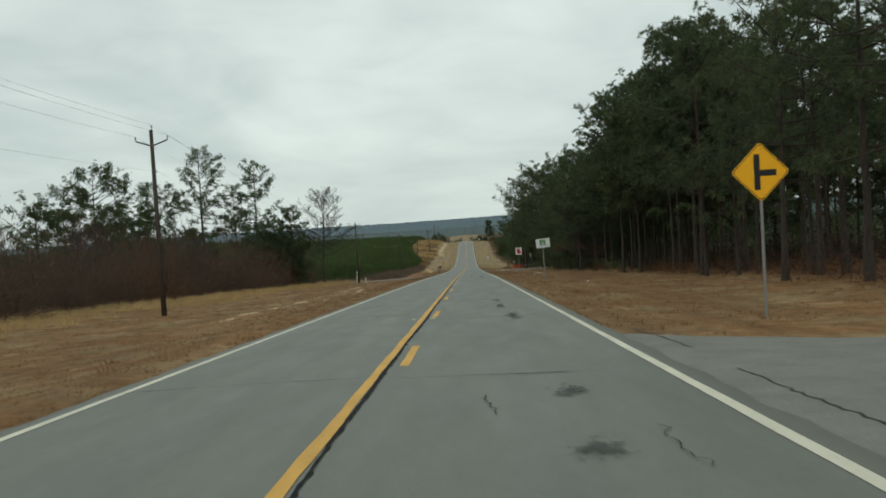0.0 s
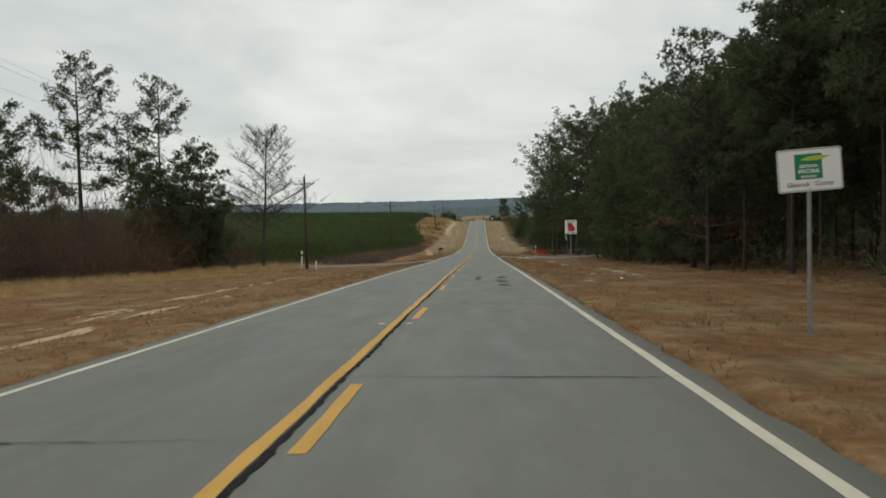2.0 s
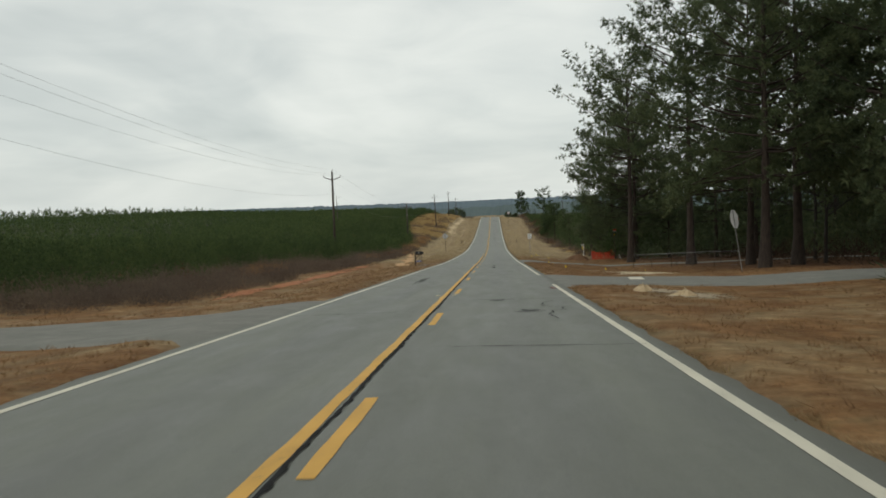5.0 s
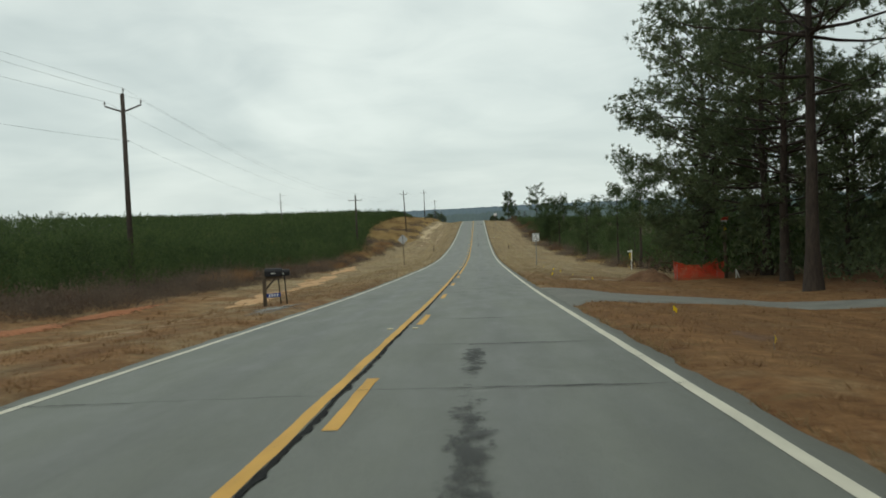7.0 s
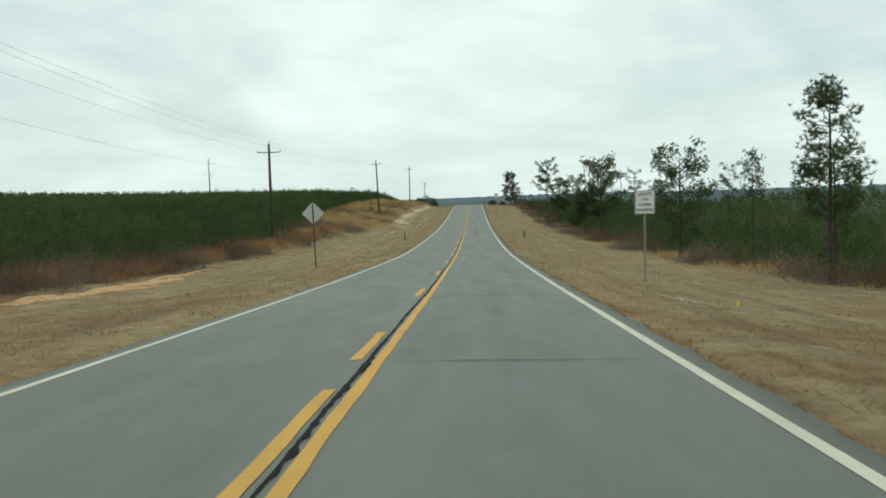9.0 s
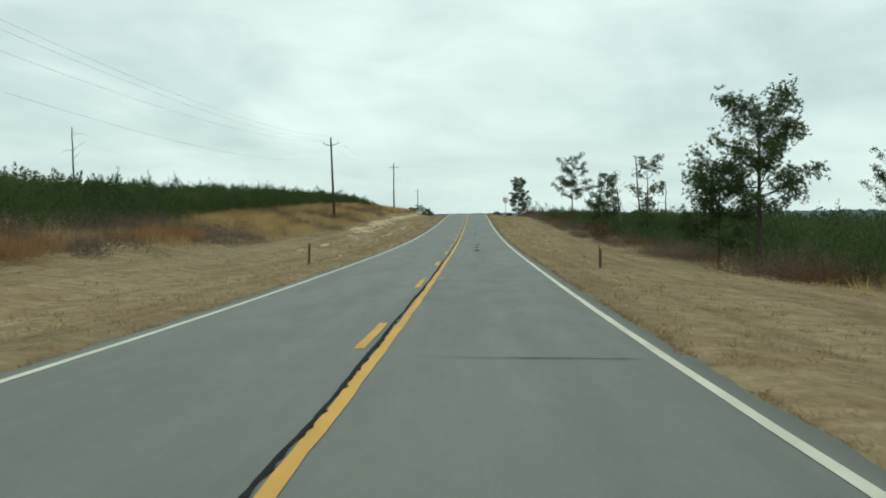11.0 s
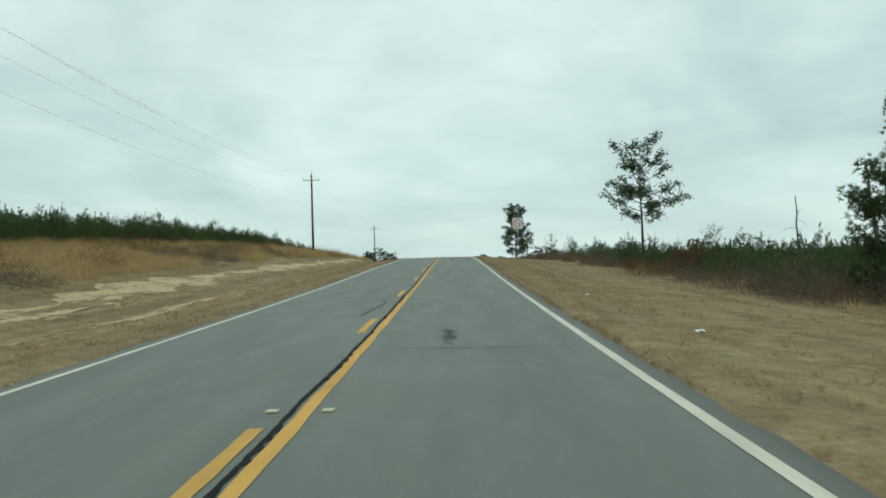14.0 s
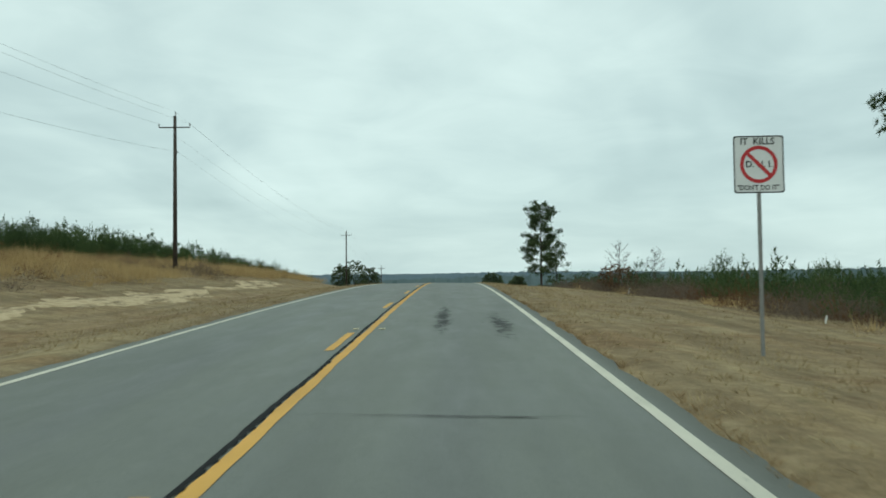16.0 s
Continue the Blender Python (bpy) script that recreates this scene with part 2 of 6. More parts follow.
def m_plain(rgb, var=0.12, scale=6.0):
    def f(n, co, ob):
        a = n.noise(co, scale, 5.0, 0.65)
        b = n.noise(co, scale * 6, 3.0, 0.6)
        c = n.ramp(a, (0.25, tuple(max(0, v * (1 - var)) for v in rgb)), (0.75, tuple(min(1, v * (1 + var)) for v in rgb)))
        return c, (b, 0.15, 0.004)
    return f


def m_stain(name, tint, across, along, lo, hi, most, rough=0.8):
    """A broken-up stain or scatter: thick in its middle, in ragged bits at its rim, with what is below showing between."""
    m = bpy.data.materials.new(name)
    m.use_nodes = True
    n = Nodes(m.node_tree)
    tc = n.add("ShaderNodeTexCoord")
    g, co = tc.outputs["Generated"], tc.outputs["Object"]
    s = n.add("ShaderNodeSeparateXYZ", {0: g})
    dx = n.math("MULTIPLY", n.math("SUBTRACT", s.outputs[0], 0.5), 2.0)
    dy = n.math("MULTIPLY", n.math("SUBTRACT", s.outputs[1], 0.5), 2.0)
    sway = n.math("MULTIPLY", n.math("SUBTRACT", n.noise(stretched(n, co, 0.2, 1.0, 1), 1.6, 4.0, 0.6), 0.5), 1.6)
    dx = n.math("ADD", dx, sway)
    r = n.math("SQRT", n.math("ADD", n.math("MULTIPLY", dx, dx), n.math("MULTIPLY", n.math("MULTIPLY", dy, dy), 0.8)))
    k = n.math("ADD", n.math("MULTIPLY", n.noise(stretched(n, co, across, along, 1), 3.0, 9.0, 0.8), 2.0), n.math("MULTIPLY", n.math("SUBTRACT", 0.55, r), 0.5))
    k = n.math("MULTIPLY", n.step(k, lo, hi), most)
    k = n.math("MULTIPLY", k, n.step(r, 1.0, 0.8))
    col = n.ramp(n.noise(co, 12.0, 4.0), (0.3, tuple(c * 0.8 for c in tint)), (0.7, tuple(c * 1.2 for c in tint)))
    p = n.add("ShaderNodeBsdfPrincipled", {"Base Color": col, "Roughness": rough})
    t = n.add("ShaderNodeBsdfTransparent")
    mx = n.add("ShaderNodeMixShader", {0: k, 1: t.outputs[0], 2: p.outputs[0]})
    n.tree.links.new(mx.outputs[0], n.add("ShaderNodeOutputMaterial").inputs[0])
    return m


ASPHALT = material("asphalt", m_asphalt, spec=0.5)
SIDE_ASPHALT = material("side_road_asphalt", lambda n, co, ob: (n.mix(1.0, n.ramp(n.noise(co, 1.1, 6.0, 0.65), (0.3, (0.155, 0.155, 0.135)), (0.7, (0.225, 0.218, 0.192))), n.ramp(n.noise(co, 50.0, 3.0), (0.3, (0.75, 0.75, 0.75)), (0.7, (1.2, 1.2, 1.2))), "MULTIPLY"), (n.noise(co, 50.0, 3.0, 0.7), 0.35, 0.012)))
YELLOW = material("yellow_line_paint", m_paint((0.66, 0.365, 0.075), 0.36, (0.30, 0.21, 0.08)))
WHITE = material("white_line_paint", m_paint((0.66, 0.62, 0.50), 0.35, (0.26, 0.25, 0.22)))
TAR = material("tar", m_plain((0.018, 0.018, 0.018), 0.4, 8.0), rough=0.9, spec=0.1)
CRACK = material("crack_fill", m_plain((0.030, 0.030, 0.028), 0.4, 10.0))
STAIN = m_stain("road_stain", (0.036, 0.037, 0.035), 1.7, 1.1, 0.98, 1.14, 0.62)
SCATTER_CLAY = m_stain("scattered_clay", (0.36, 0.135, 0.052), 1.0, 1.4, 0.66, 0.98, 0.97, 0.95)
SCATTER_GRAVEL = m_stain("scattered_gravel", (0.25, 0.24, 0.215), 1.0, 1.0, 0.95, 1.25, 0.85, 0.95)
RED_MARK = m_stain("red_spray_paint", (0.42, 0.10, 0.09), 1.0, 1.0, 0.7, 1.3, 0.6)
SCATTER_SAND = m_stain("scattered_sand", (0.42, 0.34, 0.23), 0.8, 1.6, 0.90, 1.12, 0.88, 0.95)
YARD_SAND = m_stain("yard_sand", (0.56, 0.45, 0.29), 0.8, 1.6, 0.80, 1.02, 0.94, 0.95)
def m_worn_sand(name, dark, light, lo, hi):
    """Sand worn bare in ragged, broken patches, with the turf showing between."""
    m = bpy.data.materials.new(name)
    m.use_nodes = True
    n = Nodes(m.node_tree)
    co = n.add("ShaderNodeTexCoord").outputs["Object"]
    k = n.step(n.noise(stretched(n, co, 1.0, 0.16, 1.0), 1.5, 7.0, 0.72), lo, hi)
    col = n.ramp(n.noise(co, 3.5, 6.0, 0.7), (0.3, dark), (0.7, light))
    p = n.add("ShaderNodeBsdfPrincipled", {"Base Color": col, "Roughness": 0.95, "Specular IOR Level": 0.1})
    t = n.add("ShaderNodeBsdfTransparent")
    mx = n.add("ShaderNodeMixShader", {0: k, 1: t.outputs[0], 2: p.outputs[0]})
    n.tree.links.new(mx.outputs[0], n.add("ShaderNodeOutputMaterial").inputs[0])
    return m


THIN_SAND = m_worn_sand("thin_worn_sand", (0.40, 0.28, 0.16), (0.62, 0.48, 0.31), 0.46, 0.57)
WORN_SAND = m_worn_sand("worn_sand", (0.38, 0.275, 0.155), (0.62, 0.495, 0.315), 0.30, 0.50)
WORN_ORANGE = m_worn_sand("worn_orange_sand", (0.40, 0.215, 0.098), (0.62, 0.42, 0.235), 0.36, 0.46)
GROUND = material("verge", m_ground, spec=0.1)
SAND = material("bare_sand", lambda n, co, ob: (n.ramp(n.noise(co, 3.5, 6.0, 0.7), (0.3, (0.37, 0.26, 0.145)), (0.7, (0.60, 0.475, 0.30))), (n.noise(co, 9.0, 5.0, 0.7), 0.7, 0.05)))
SPOIL = material("dug_earth", lambda n, co, ob: (n.ramp(n.noise(co, 3.0, 6.0, 0.7), (0.3, (0.085, 0.045, 0.024)), (0.7, (0.21, 0.115, 0.062))), (n.noise(co, 9.0, 5.0, 0.7), 0.8, 0.06)))
PINE = material("pine_needles", m_leafy([(0.2, (0.044, 0.066, 0.030)), (0.5, (0.074, 0.108, 0.045)), (0.75, (0.108, 0.142, 0.058)), (0.95, (0.138, 0.150, 0.066))]), spec=0.12, thin=0.4)
FOREST = material("forest_pine_needles", m_leafy([(0.2, (0.060, 0.080, 0.047)), (0.55, (0.102, 0.130, 0.064)), (0.9, (0.152, 0.172, 0.082))]), spec=0.12, thin=0.4)
YOUNG = material("young_pine_needles", m_leafy([(0.15, (0.036, 0.057, 0.022)), (0.45, (0.064, 0.098, 0.035)), (0.75, (0.104, 0.138, 0.048)), (0.95, (0.146, 0.144, 0.060))]), spec=0.12, thin=0.4)
BROWN = material("winter_brush", m_leafy([(0.15, (0.034, 0.024, 0.019)), (0.5, (0.058, 0.039, 0.029)), (0.8, (0.090, 0.057, 0.038)), (0.97, (0.13, 0.08, 0.045))], rough=0.9), spec=0.12, thin=0.4)
THICKET = material("thicket_twigs", m_leafy([(0.15, (0.058, 0.041, 0.033)), (0.5, (0.100, 0.069, 0.053)), (0.8, (0.150, 0.098, 0.069)), (0.97, (0.21, 0.125, 0.076))], rough=0.9), spec=0.12, thin=0.4)
BRIAR = material("briar_stems", m_leafy([(0.15, (0.105, 0.083, 0.067)), (0.5, (0.155, 0.120, 0.093)), (0.8, (0.205, 0.158, 0.115)), (0.97, (0.26, 0.185, 0.115))], rough=0.9), spec=0.12, thin=0.4)
RUSTY = material("dead_rust_leaves", m_leafy([(0.15, (0.078, 0.043, 0.025)), (0.5, (0.140, 0.072, 0.037)), (0.8, (0.21, 0.105, 0.050)), (0.97, (0.27, 0.14, 0.065))], rough=0.9), spec=0.12, thin=0.4)
WEEDS = material("dead_weeds", m_leafy([(0.15, (0.070, 0.043, 0.026)), (0.5, (0.125, 0.076, 0.043)), (0.8, (0.185, 0.112, 0.060)), (0.97, (0.26, 0.15, 0.07))], rough=0.9), spec=0.12, thin=0.4)
SEDGE = material("broomsedge", m_leafy([(0.15, (0.19, 0.100, 0.047)), (0.5, (0.31, 0.172, 0.080)), (0.9, (0.42, 0.26, 0.125))], rough=0.85), spec=0.12, thin=0.4)
GOLD = material("tall_dry_grass", m_leafy([(0.15, (0.30, 0.205, 0.095)), (0.5, (0.46, 0.325, 0.150)), (0.9, (0.60, 0.45, 0.225))], rough=0.85), spec=0.12, thin=0.4)
TURF = material("verge_turf", m_turf, rough=0.9, spec=0.1, thin=0.35)
STRAW = material("mown_dry_grass", m_leafy([(0.15, (0.185, 0.125, 0.068)), (0.5, (0.30, 0.21, 0.112)), (0.9, (0.42, 0.315, 0.18))], rough=0.85), spec=0.12, thin=0.4)
OAKLEAF = material("dead_oak_leaves", m_leafy([(0.15, (0.105, 0.062, 0.042)), (0.5, (0.185, 0.105, 0.070)), (0.8, (0.26, 0.150, 0.098)), (0.97, (0.33, 0.20, 0.13))], rough=0.9), spec=0.12, thin=0.4)
DARKBARK = material("dark_bark", m_bark((0.030, 0.026, 0.023), (0.085, 0.074, 0.065)))
BARK = material("pine_bark", m_bark((0.030, 0.023, 0.019), (0.080, 0.060, 0.047)))
GREYBARK = material("grey_bark", m_bark((0.075, 0.066, 0.056), (0.17, 0.152, 0.132)))
POLE = material("weathered_pole", m_bark((0.045, 0.036, 0.029), (0.098, 0.080, 0.066)))
STEEL = material("galvanised_steel", m_plain((0.24, 0.24, 0.23), 0.2, 9.0), rough=0.6, metal=0.5)
ALU = material("aluminium_sheet", m_plain((0.42, 0.43, 0.43), 0.1, 5.0), rough=0.5, metal=0.35)
SIGNWHITE = material("sign_white", m_plain((0.66, 0.67, 0.66), 0.06, 3.0), rough=0.5)
SIGNYELLOW = material("sign_yellow", m_plain((0.82, 0.40, 0.008), 0.06, 3.0), rough=0.5)
SIGNBLACK = material("sign_black", m_plain((0.014, 0.014, 0.014), 0.2, 4.0), rough=0.5)
SIGNRED = material("sign_red", m_plain((0.42, 0.030, 0.035), 0.1, 4.0), rough=0.5)
SIGNGREEN = material("sign_green", m_plain((0.012, 0.17, 0.075), 0.1, 4.0), rough=0.5)
LIME = material("lime_print", m_plain((0.36, 0.45, 0.07), 0.1, 4.0), rough=0.5)
GREYPRINT = material("grey_print", m_plain((0.16, 0.17, 0.16), 0.1, 4.0), rough=0.5)
BLUE = material("blue_plate", m_plain((0.010, 0.040, 0.22), 0.1, 4.0), rough=0.5)
BLACKMETAL = material("black_painted_metal", m_plain((0.012, 0.012, 0.014), 0.2, 6.0), rough=0.45)
ORANGE = material("orange_safety_mesh", m_plain((0.55, 0.055, 0.022), 0.15, 5.0), rough=0.7)
FLAG = material("yellow_flag", m_plain((0.80, 0.55, 0.02), 0.08, 5.0), rough=0.6)
PVC = material("white_plastic", m_plain((0.72, 0.72, 0.68), 0.08, 5.0), rough=0.45)
WOOD = material("weathered_wood", m_bark((0.060, 0.045, 0.032), (0.15, 0.115, 0.082)))
MARKER = material("pavement_marker", m_plain((0.62, 0.55, 0.36), 0.1, 8.0), rough=0.5)
WIRE = material("power_line", m_plain((0.26, 0.27, 0.27), 0.1, 4.0), rough=0.5)
GLASSY = material("porcelain", m_plain((0.22, 0.21, 0.20), 0.1, 6.0), rough=0.3)
LITTER = material("white_litter", m_plain((0.75, 0.75, 0.72), 0.05, 6.0), rough=0.6)
# distance haze is put into the base colours here, bluer for the farther ridge
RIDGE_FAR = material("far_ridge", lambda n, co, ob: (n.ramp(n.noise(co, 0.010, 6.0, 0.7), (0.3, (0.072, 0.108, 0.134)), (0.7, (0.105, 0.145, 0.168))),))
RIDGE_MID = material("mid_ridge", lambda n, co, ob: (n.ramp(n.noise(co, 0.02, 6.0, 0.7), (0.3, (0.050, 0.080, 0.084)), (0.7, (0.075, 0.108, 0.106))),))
WOODS = material("far_woods", m_leafy([(0.2, (0.034, 0.052, 0.040)), (0.6, (0.050, 0.072, 0.046)), (0.95, (0.075, 0.085, 0.056))]))

# ---------------------------------------------------------------- building helpers
def linked(name, me, mat=None, parent=None, label=""):
    if mat is not None:
        me.materials.clear()
        me.materials.append(mat)
    ob = new(name, me)
    if parent is not None:
        ob.parent = parent
    return tagged(ob, label)


def soup(name, v, f, smooth=False):
    """A mesh from arrays of corners and of triangles or quads."""
    v, f = np.asarray(v, np.float32), np.asarray(f, np.int32)
    me = bpy.data.meshes.new(name)
    k = f.shape[1]
    me.vertices.add(len(v))
    me.vertices.foreach_set("co", v.ravel())
    me.loops.add(f.size)
    me.loops.foreach_set("vertex_index", f.ravel())
    me.polygons.add(len(f))
    me.polygons.foreach_set("loop_start", np.arange(0, f.size, k, dtype=np.int32))
    me.polygons.foreach_set("use_smooth", np.full(len(f), smooth))
    me.update(calc_edges=True)
    me.validate()
    return me


def part(name, bm, mat, parent, label="", smooth=False):
    me = bpy.data.meshes.new(name)
    bmesh.ops.recalc_face_normals(bm, faces=bm.faces)
    for f in bm.faces:
        f.smooth = smooth
    bm.to_mesh(me)
    bm.free()
    return linked(name, me, mat, parent, label)


def thing(name, label, category, m, group="", kind=""):
    e = new(name)
    e.empty_display_size = 0.2
    e.matrix_basis = m
    return tagged(e, label, category, group, kind)


def box(sx, sy, sz, at=(0, 0, 0), bevel=0.0, turn=None):
    bm = bmesh.new()
    m = Matrix.Translation(at) @ (turn or Matrix.Identity(4)) @ Matrix.Diagonal((sx, sy, sz, 1))
    bmesh.ops.create_cube(bm, size=1.0, matrix=m)
    if bevel:
        bmesh.ops.bevel(bm, geom=list(bm.edges), offset=bevel, segments=2, affect="EDGES", profile=0.5)
    return bm


def rod(a, b, r0, r1=None, sides=8, bm=None):
    """A tapered rod from a to b."""
    bm = bm or bmesh.new()
    a, b = Vector(a), Vector(b)
    d = b - a
    m = Matrix.Translation((a + b) / 2) @ d.to_track_quat("Z", "Y").to_matrix().to_4x4()
    bmesh.ops.create_cone(bm, cap_ends=True, segments=sides, radius1=r0, radius2=r0 if r1 is None else r1, depth=d.length, matrix=m)
    return bm


def plate(outline, t, at, back=False):
    """A flat sheet in the xz plane with the given outline, its face towards -y."""
    bm = bmesh.new()
    f = bm.faces.new([bm.verts.new((at[0] + x, at[1], at[2] + z)) for x, z in outline])
    g = bmesh.ops.extrude_face_region(bm, geom=[f])
    bmesh.ops.translate(bm, verts=[q for q in g["geom"] if isinstance(q, bmesh.types.BMVert)], vec=(0, t, 0))
    return bm


def rounded(wid, hei, r, seg=5):
    out = []
    for cx, cz, a0 in ((wid / 2 - r, hei / 2 - r, 0), (-wid / 2 + r, hei / 2 - r, 90), (-wid / 2 + r, -hei / 2 + r, 180), (wid / 2 - r, -hei / 2 + r, 270)):
        for i in range(seg + 1):
            a = radians(a0 + 90 * i / seg)
            out.append((cx + r * math.cos(a), cz + r * math.sin(a)))
    return out


def ring(outer, inner, t, at):
    """A flat frame between two outlines of equal length, face towards -y."""
    bm = bmesh.new()
    o = [bm.verts.new((at[0] + x, at[1], at[2] + z)) for x, z in outer]
    i = [bm.verts.new((at[0] + x, at[1], at[2] + z)) for x, z in inner]
    k = len(o)
    fs = [bm.faces.new((o[j], o[(j + 1) % k], i[(j + 1) % k], i[j])) for j in range(k)]
    g = bmesh.ops.extrude_face_region(bm, geom=fs)
    bmesh.ops.translate(bm, verts=[q for q in g["geom"] if isinstance(q, bmesh.types.BMVert)], vec=(0, t, 0))
    return bm


def words(text, size, at, mat, parent, name="lettering", wide=1.0):
    """Raised lettering in the built-in font, face towards -y, centred on a place."""
    cu = bpy.data.curves.new(name, "FONT")
    cu.body, cu.size, cu.align_x, cu.align_y, cu.extrude = text, size, "CENTER", "CENTER", 0.001
    cu.offset = size * 0.018
    cu.resolution_u = 3
    tmp = new(name + "_curve", cu)
    me = bpy.data.meshes.new_from_object(tmp)
    bpy.data.objects.remove(tmp)
    me.transform(Matrix.Translation(at) @ Matrix.Rotation(radians(90), 4, "X") @ Matrix.Diagonal((wide, 1, 1, 1)))
    return linked(name, me, mat, parent)


# ---------------------------------------------------------------- lie of the land
ROAD_STEP = 30.0
ROAD_Z = [2.94, 1.47, 0.0, -1.429, -2.857, -4.311, -5.828, -7.389, -8.855, -10.291, -11.746, -12.98, -14.093, -14.922, -15.216, -15.266, -15.01, -14.518, -13.854, -13.301, -13.057, -13.277, -13.955, -15.017, -16.397, -17.777, -19.157, -20.537, -21.917]


def zr(y):
    """Height of the road's middle at y."""
    z = np.array(ROAD_Z)
    y = np.asarray(y, float)
    u = np.clip((y + 60.0) / ROAD_STEP, 0, len(z) - 1.001)
    k = u.astype(int)
    s = u - k
    p0, p1, p2, p3 = z[np.maximum(k - 1, 0)], z[k], z[np.minimum(k + 1, len(z) - 1)], z[np.minimum(k + 2, len(z) - 1)]
    return 0.5 * (2 * p1 + (p2 - p0) * s + (2 * p0 - 5 * p1 + 4 * p2 - p3) * s * s + (3 * p1 - p0 - 3 * p2 + p3) * s ** 3)


def sstep(v, a, b):
    t = np.clip((np.asarray(v, float) - a) / (b - a), 0, 1)
    return t * t * (3 - 2 * t)


OUT = [0, 4.0, 4.3, 5.5, 6.5, 9, 12, 17, 28, 45, 80]
LEFT_A = [-0.14, -0.14, -0.05, -0.16, -0.28, -0.45, -0.50, -0.55, -0.35, 0.0, 0.5]
LEFT_B = [-0.14, -0.14, -0.05, -0.12, -0.15, -0.25, -0.10, 0.1, 0.3, 0.6, 1.2]
LEFT_C = [-0.14, -0.14, -0.05, -0.16, -0.33, -0.40, 0.02, 0.95, 2.05, 2.4, 2.7]
RIGHT_A = [-0.14, -0.10, -0.05, -0.12, -0.16, -0.24, -0.26, -0.14, -0.05, -0.1, -0.3]
RIGHT_B = [-0.14, -0.10, -0.05, -0.15, -0.30, -0.50, -0.75, -0.65, -0.55, -0.6, -1.0]
RIGHT_C = [-0.14, -0.10, -0.05, -0.14, -0.29, -0.45, -0.70, -1.10, -1.80, -2.6, -4.5]


def wobble(x, y):
    return np.sin(x * 0.21 + 1.3 * np.sin(y * 0.09)) * np.sin(y * 0.17 + 0.8) + 0.5 * np.sin(x * 0.63 + y * 0.41) * np.sin(y * 0.55 - x * 0.2)


def land(x, y):
    """Height of the ground."""
    x, y = np.broadcast_arrays(np.asarray(x, float), np.asarray(y, float))
    d = np.abs(x)
    la, lb, lc = (np.interp(d, OUT, q) for q in (LEFT_A, LEFT_B, LEFT_C))
    ra, rb, rc = (np.interp(d, OUT, q) for q in (RIGHT_A, RIGHT_B, RIGHT_C))
    k1, k2 = sstep(y, 185, 225), sstep(y, 305, 375)
    left = la * (1 - k1) + (lb * (1 - k2) + lc * k2) * k1
    k3, k4 = sstep(y, 185, 215), sstep(y, 262, 315)
    right = ra * (1 - k3) + (rb * (1 - k4) + rc * k4) * k3
    rel = np.where(x < 0, left, right)
    rough = wobble(x, y) * 0.07 * sstep(d, 5.0, 10.0)
    z = zr(np.minimum(y, 780)) + rel + rough
    wide = np.where(x < 0, -3.0 - 7.5 * sstep(y, 120, 260), -4.0 - 13.0 * sstep(y, 150, 320)) + 2.0 * np.sin(x * 0.011) * np.sin(y * 0.009)
    z = z + (wide - z) * sstep(d, 60, 170)
    beyond = -30.0 - 12.0 * sstep(y, 1200, 3500) + 3 * np.sin(x * 0.006 + 1) * np.sin(y * 0.005)
    return z + (beyond - z) * sstep(np.hypot(np.maximum(0, y - 690), np.maximum(0, d - 350)), 0, 420)


def grid(name, xs, ys, fz):
    gx, gy = np.meshgrid(xs, ys)
    v = np.stack([gx, gy, fz(gx, gy)], -1).reshape(-1, 3)
    nx, ny = len(xs), len(ys)
    i = (np.arange(ny - 1)[:, None] * nx + np.arange(nx - 1)[None, :]).ravel()
    return soup(name, v, np.stack([i, i + 1, i + nx + 1, i + nx], 1), True)


def spread_out(near, far, step, grow):
    out, s = [near], step
    while out[-1] < far:
        out.append(out[-1] + s)
        s *= grow
    return out


half = list(np.arange(0, 4.0, 1.0)) + list(np.arange(4.0, 14.0, 0.5)) + list(np.arange(14.0, 40.0, 1.0)) + spread_out(40.0, 5200.0, 1.6, 1.16)
XS = np.array([-q for q in half[:0:-1]] + half)
YS = np.array([-q for q in spread_out(12.0, 400.0, 4.0, 1.4)[::-1]] + list(np.arange(-8.0, 560.0, 1.8)) + spread_out(560.0, 5400.0, 2.0, 1.07))
ground = linked("ground", grid("ground", XS, YS, land), GROUND)
tagged(ground, "dry winter grass verge with sandy and clay patches", "ground", kind="structure")

# ---------------------------------------------------------------- road and its markings
EDGE_L, EDGE_R, HALF_L, HALF_R = -3.50, 3.60, 3.80, 3.91


def crowned(x, y):
    return zr(y) - 0.012 * np.abs(x)


def ragged(y, seed, amp):
    return amp * (np.sin(y * 1.7 + seed) + 0.7 * np.sin(y * 4.1 + 2.3 * seed) + 0.5 * np.sin(y * 9.3 + seed * 5))


def strip(name, x0, x1, y0, y1, step, lift, mat, parent, label="", wear=0.0, seed=0.0, nx=1):
    """A band of paint, tar or paving along the road, with slightly uneven sides."""
    ys = np.linspace(y0, y1, max(2, int((y1 - y0) / step) + 1))
    us = np.linspace(0, 1, nx + 1)
    a, b = x0 + ragged(ys, seed, wear), x1 + ragged(ys, seed + 7, wear)
    gx = a[:, None] + (b - a)[:, None] * us[None, :]
    gy = np.repeat(ys[:, None], nx + 1, 1)
    v = np.stack([gx, gy, crowned(gx, gy) + lift], -1).reshape(-1, 3)
    i = (np.arange(len(ys) - 1)[:, None] * (nx + 1) + np.arange(nx)[None, :]).ravel()
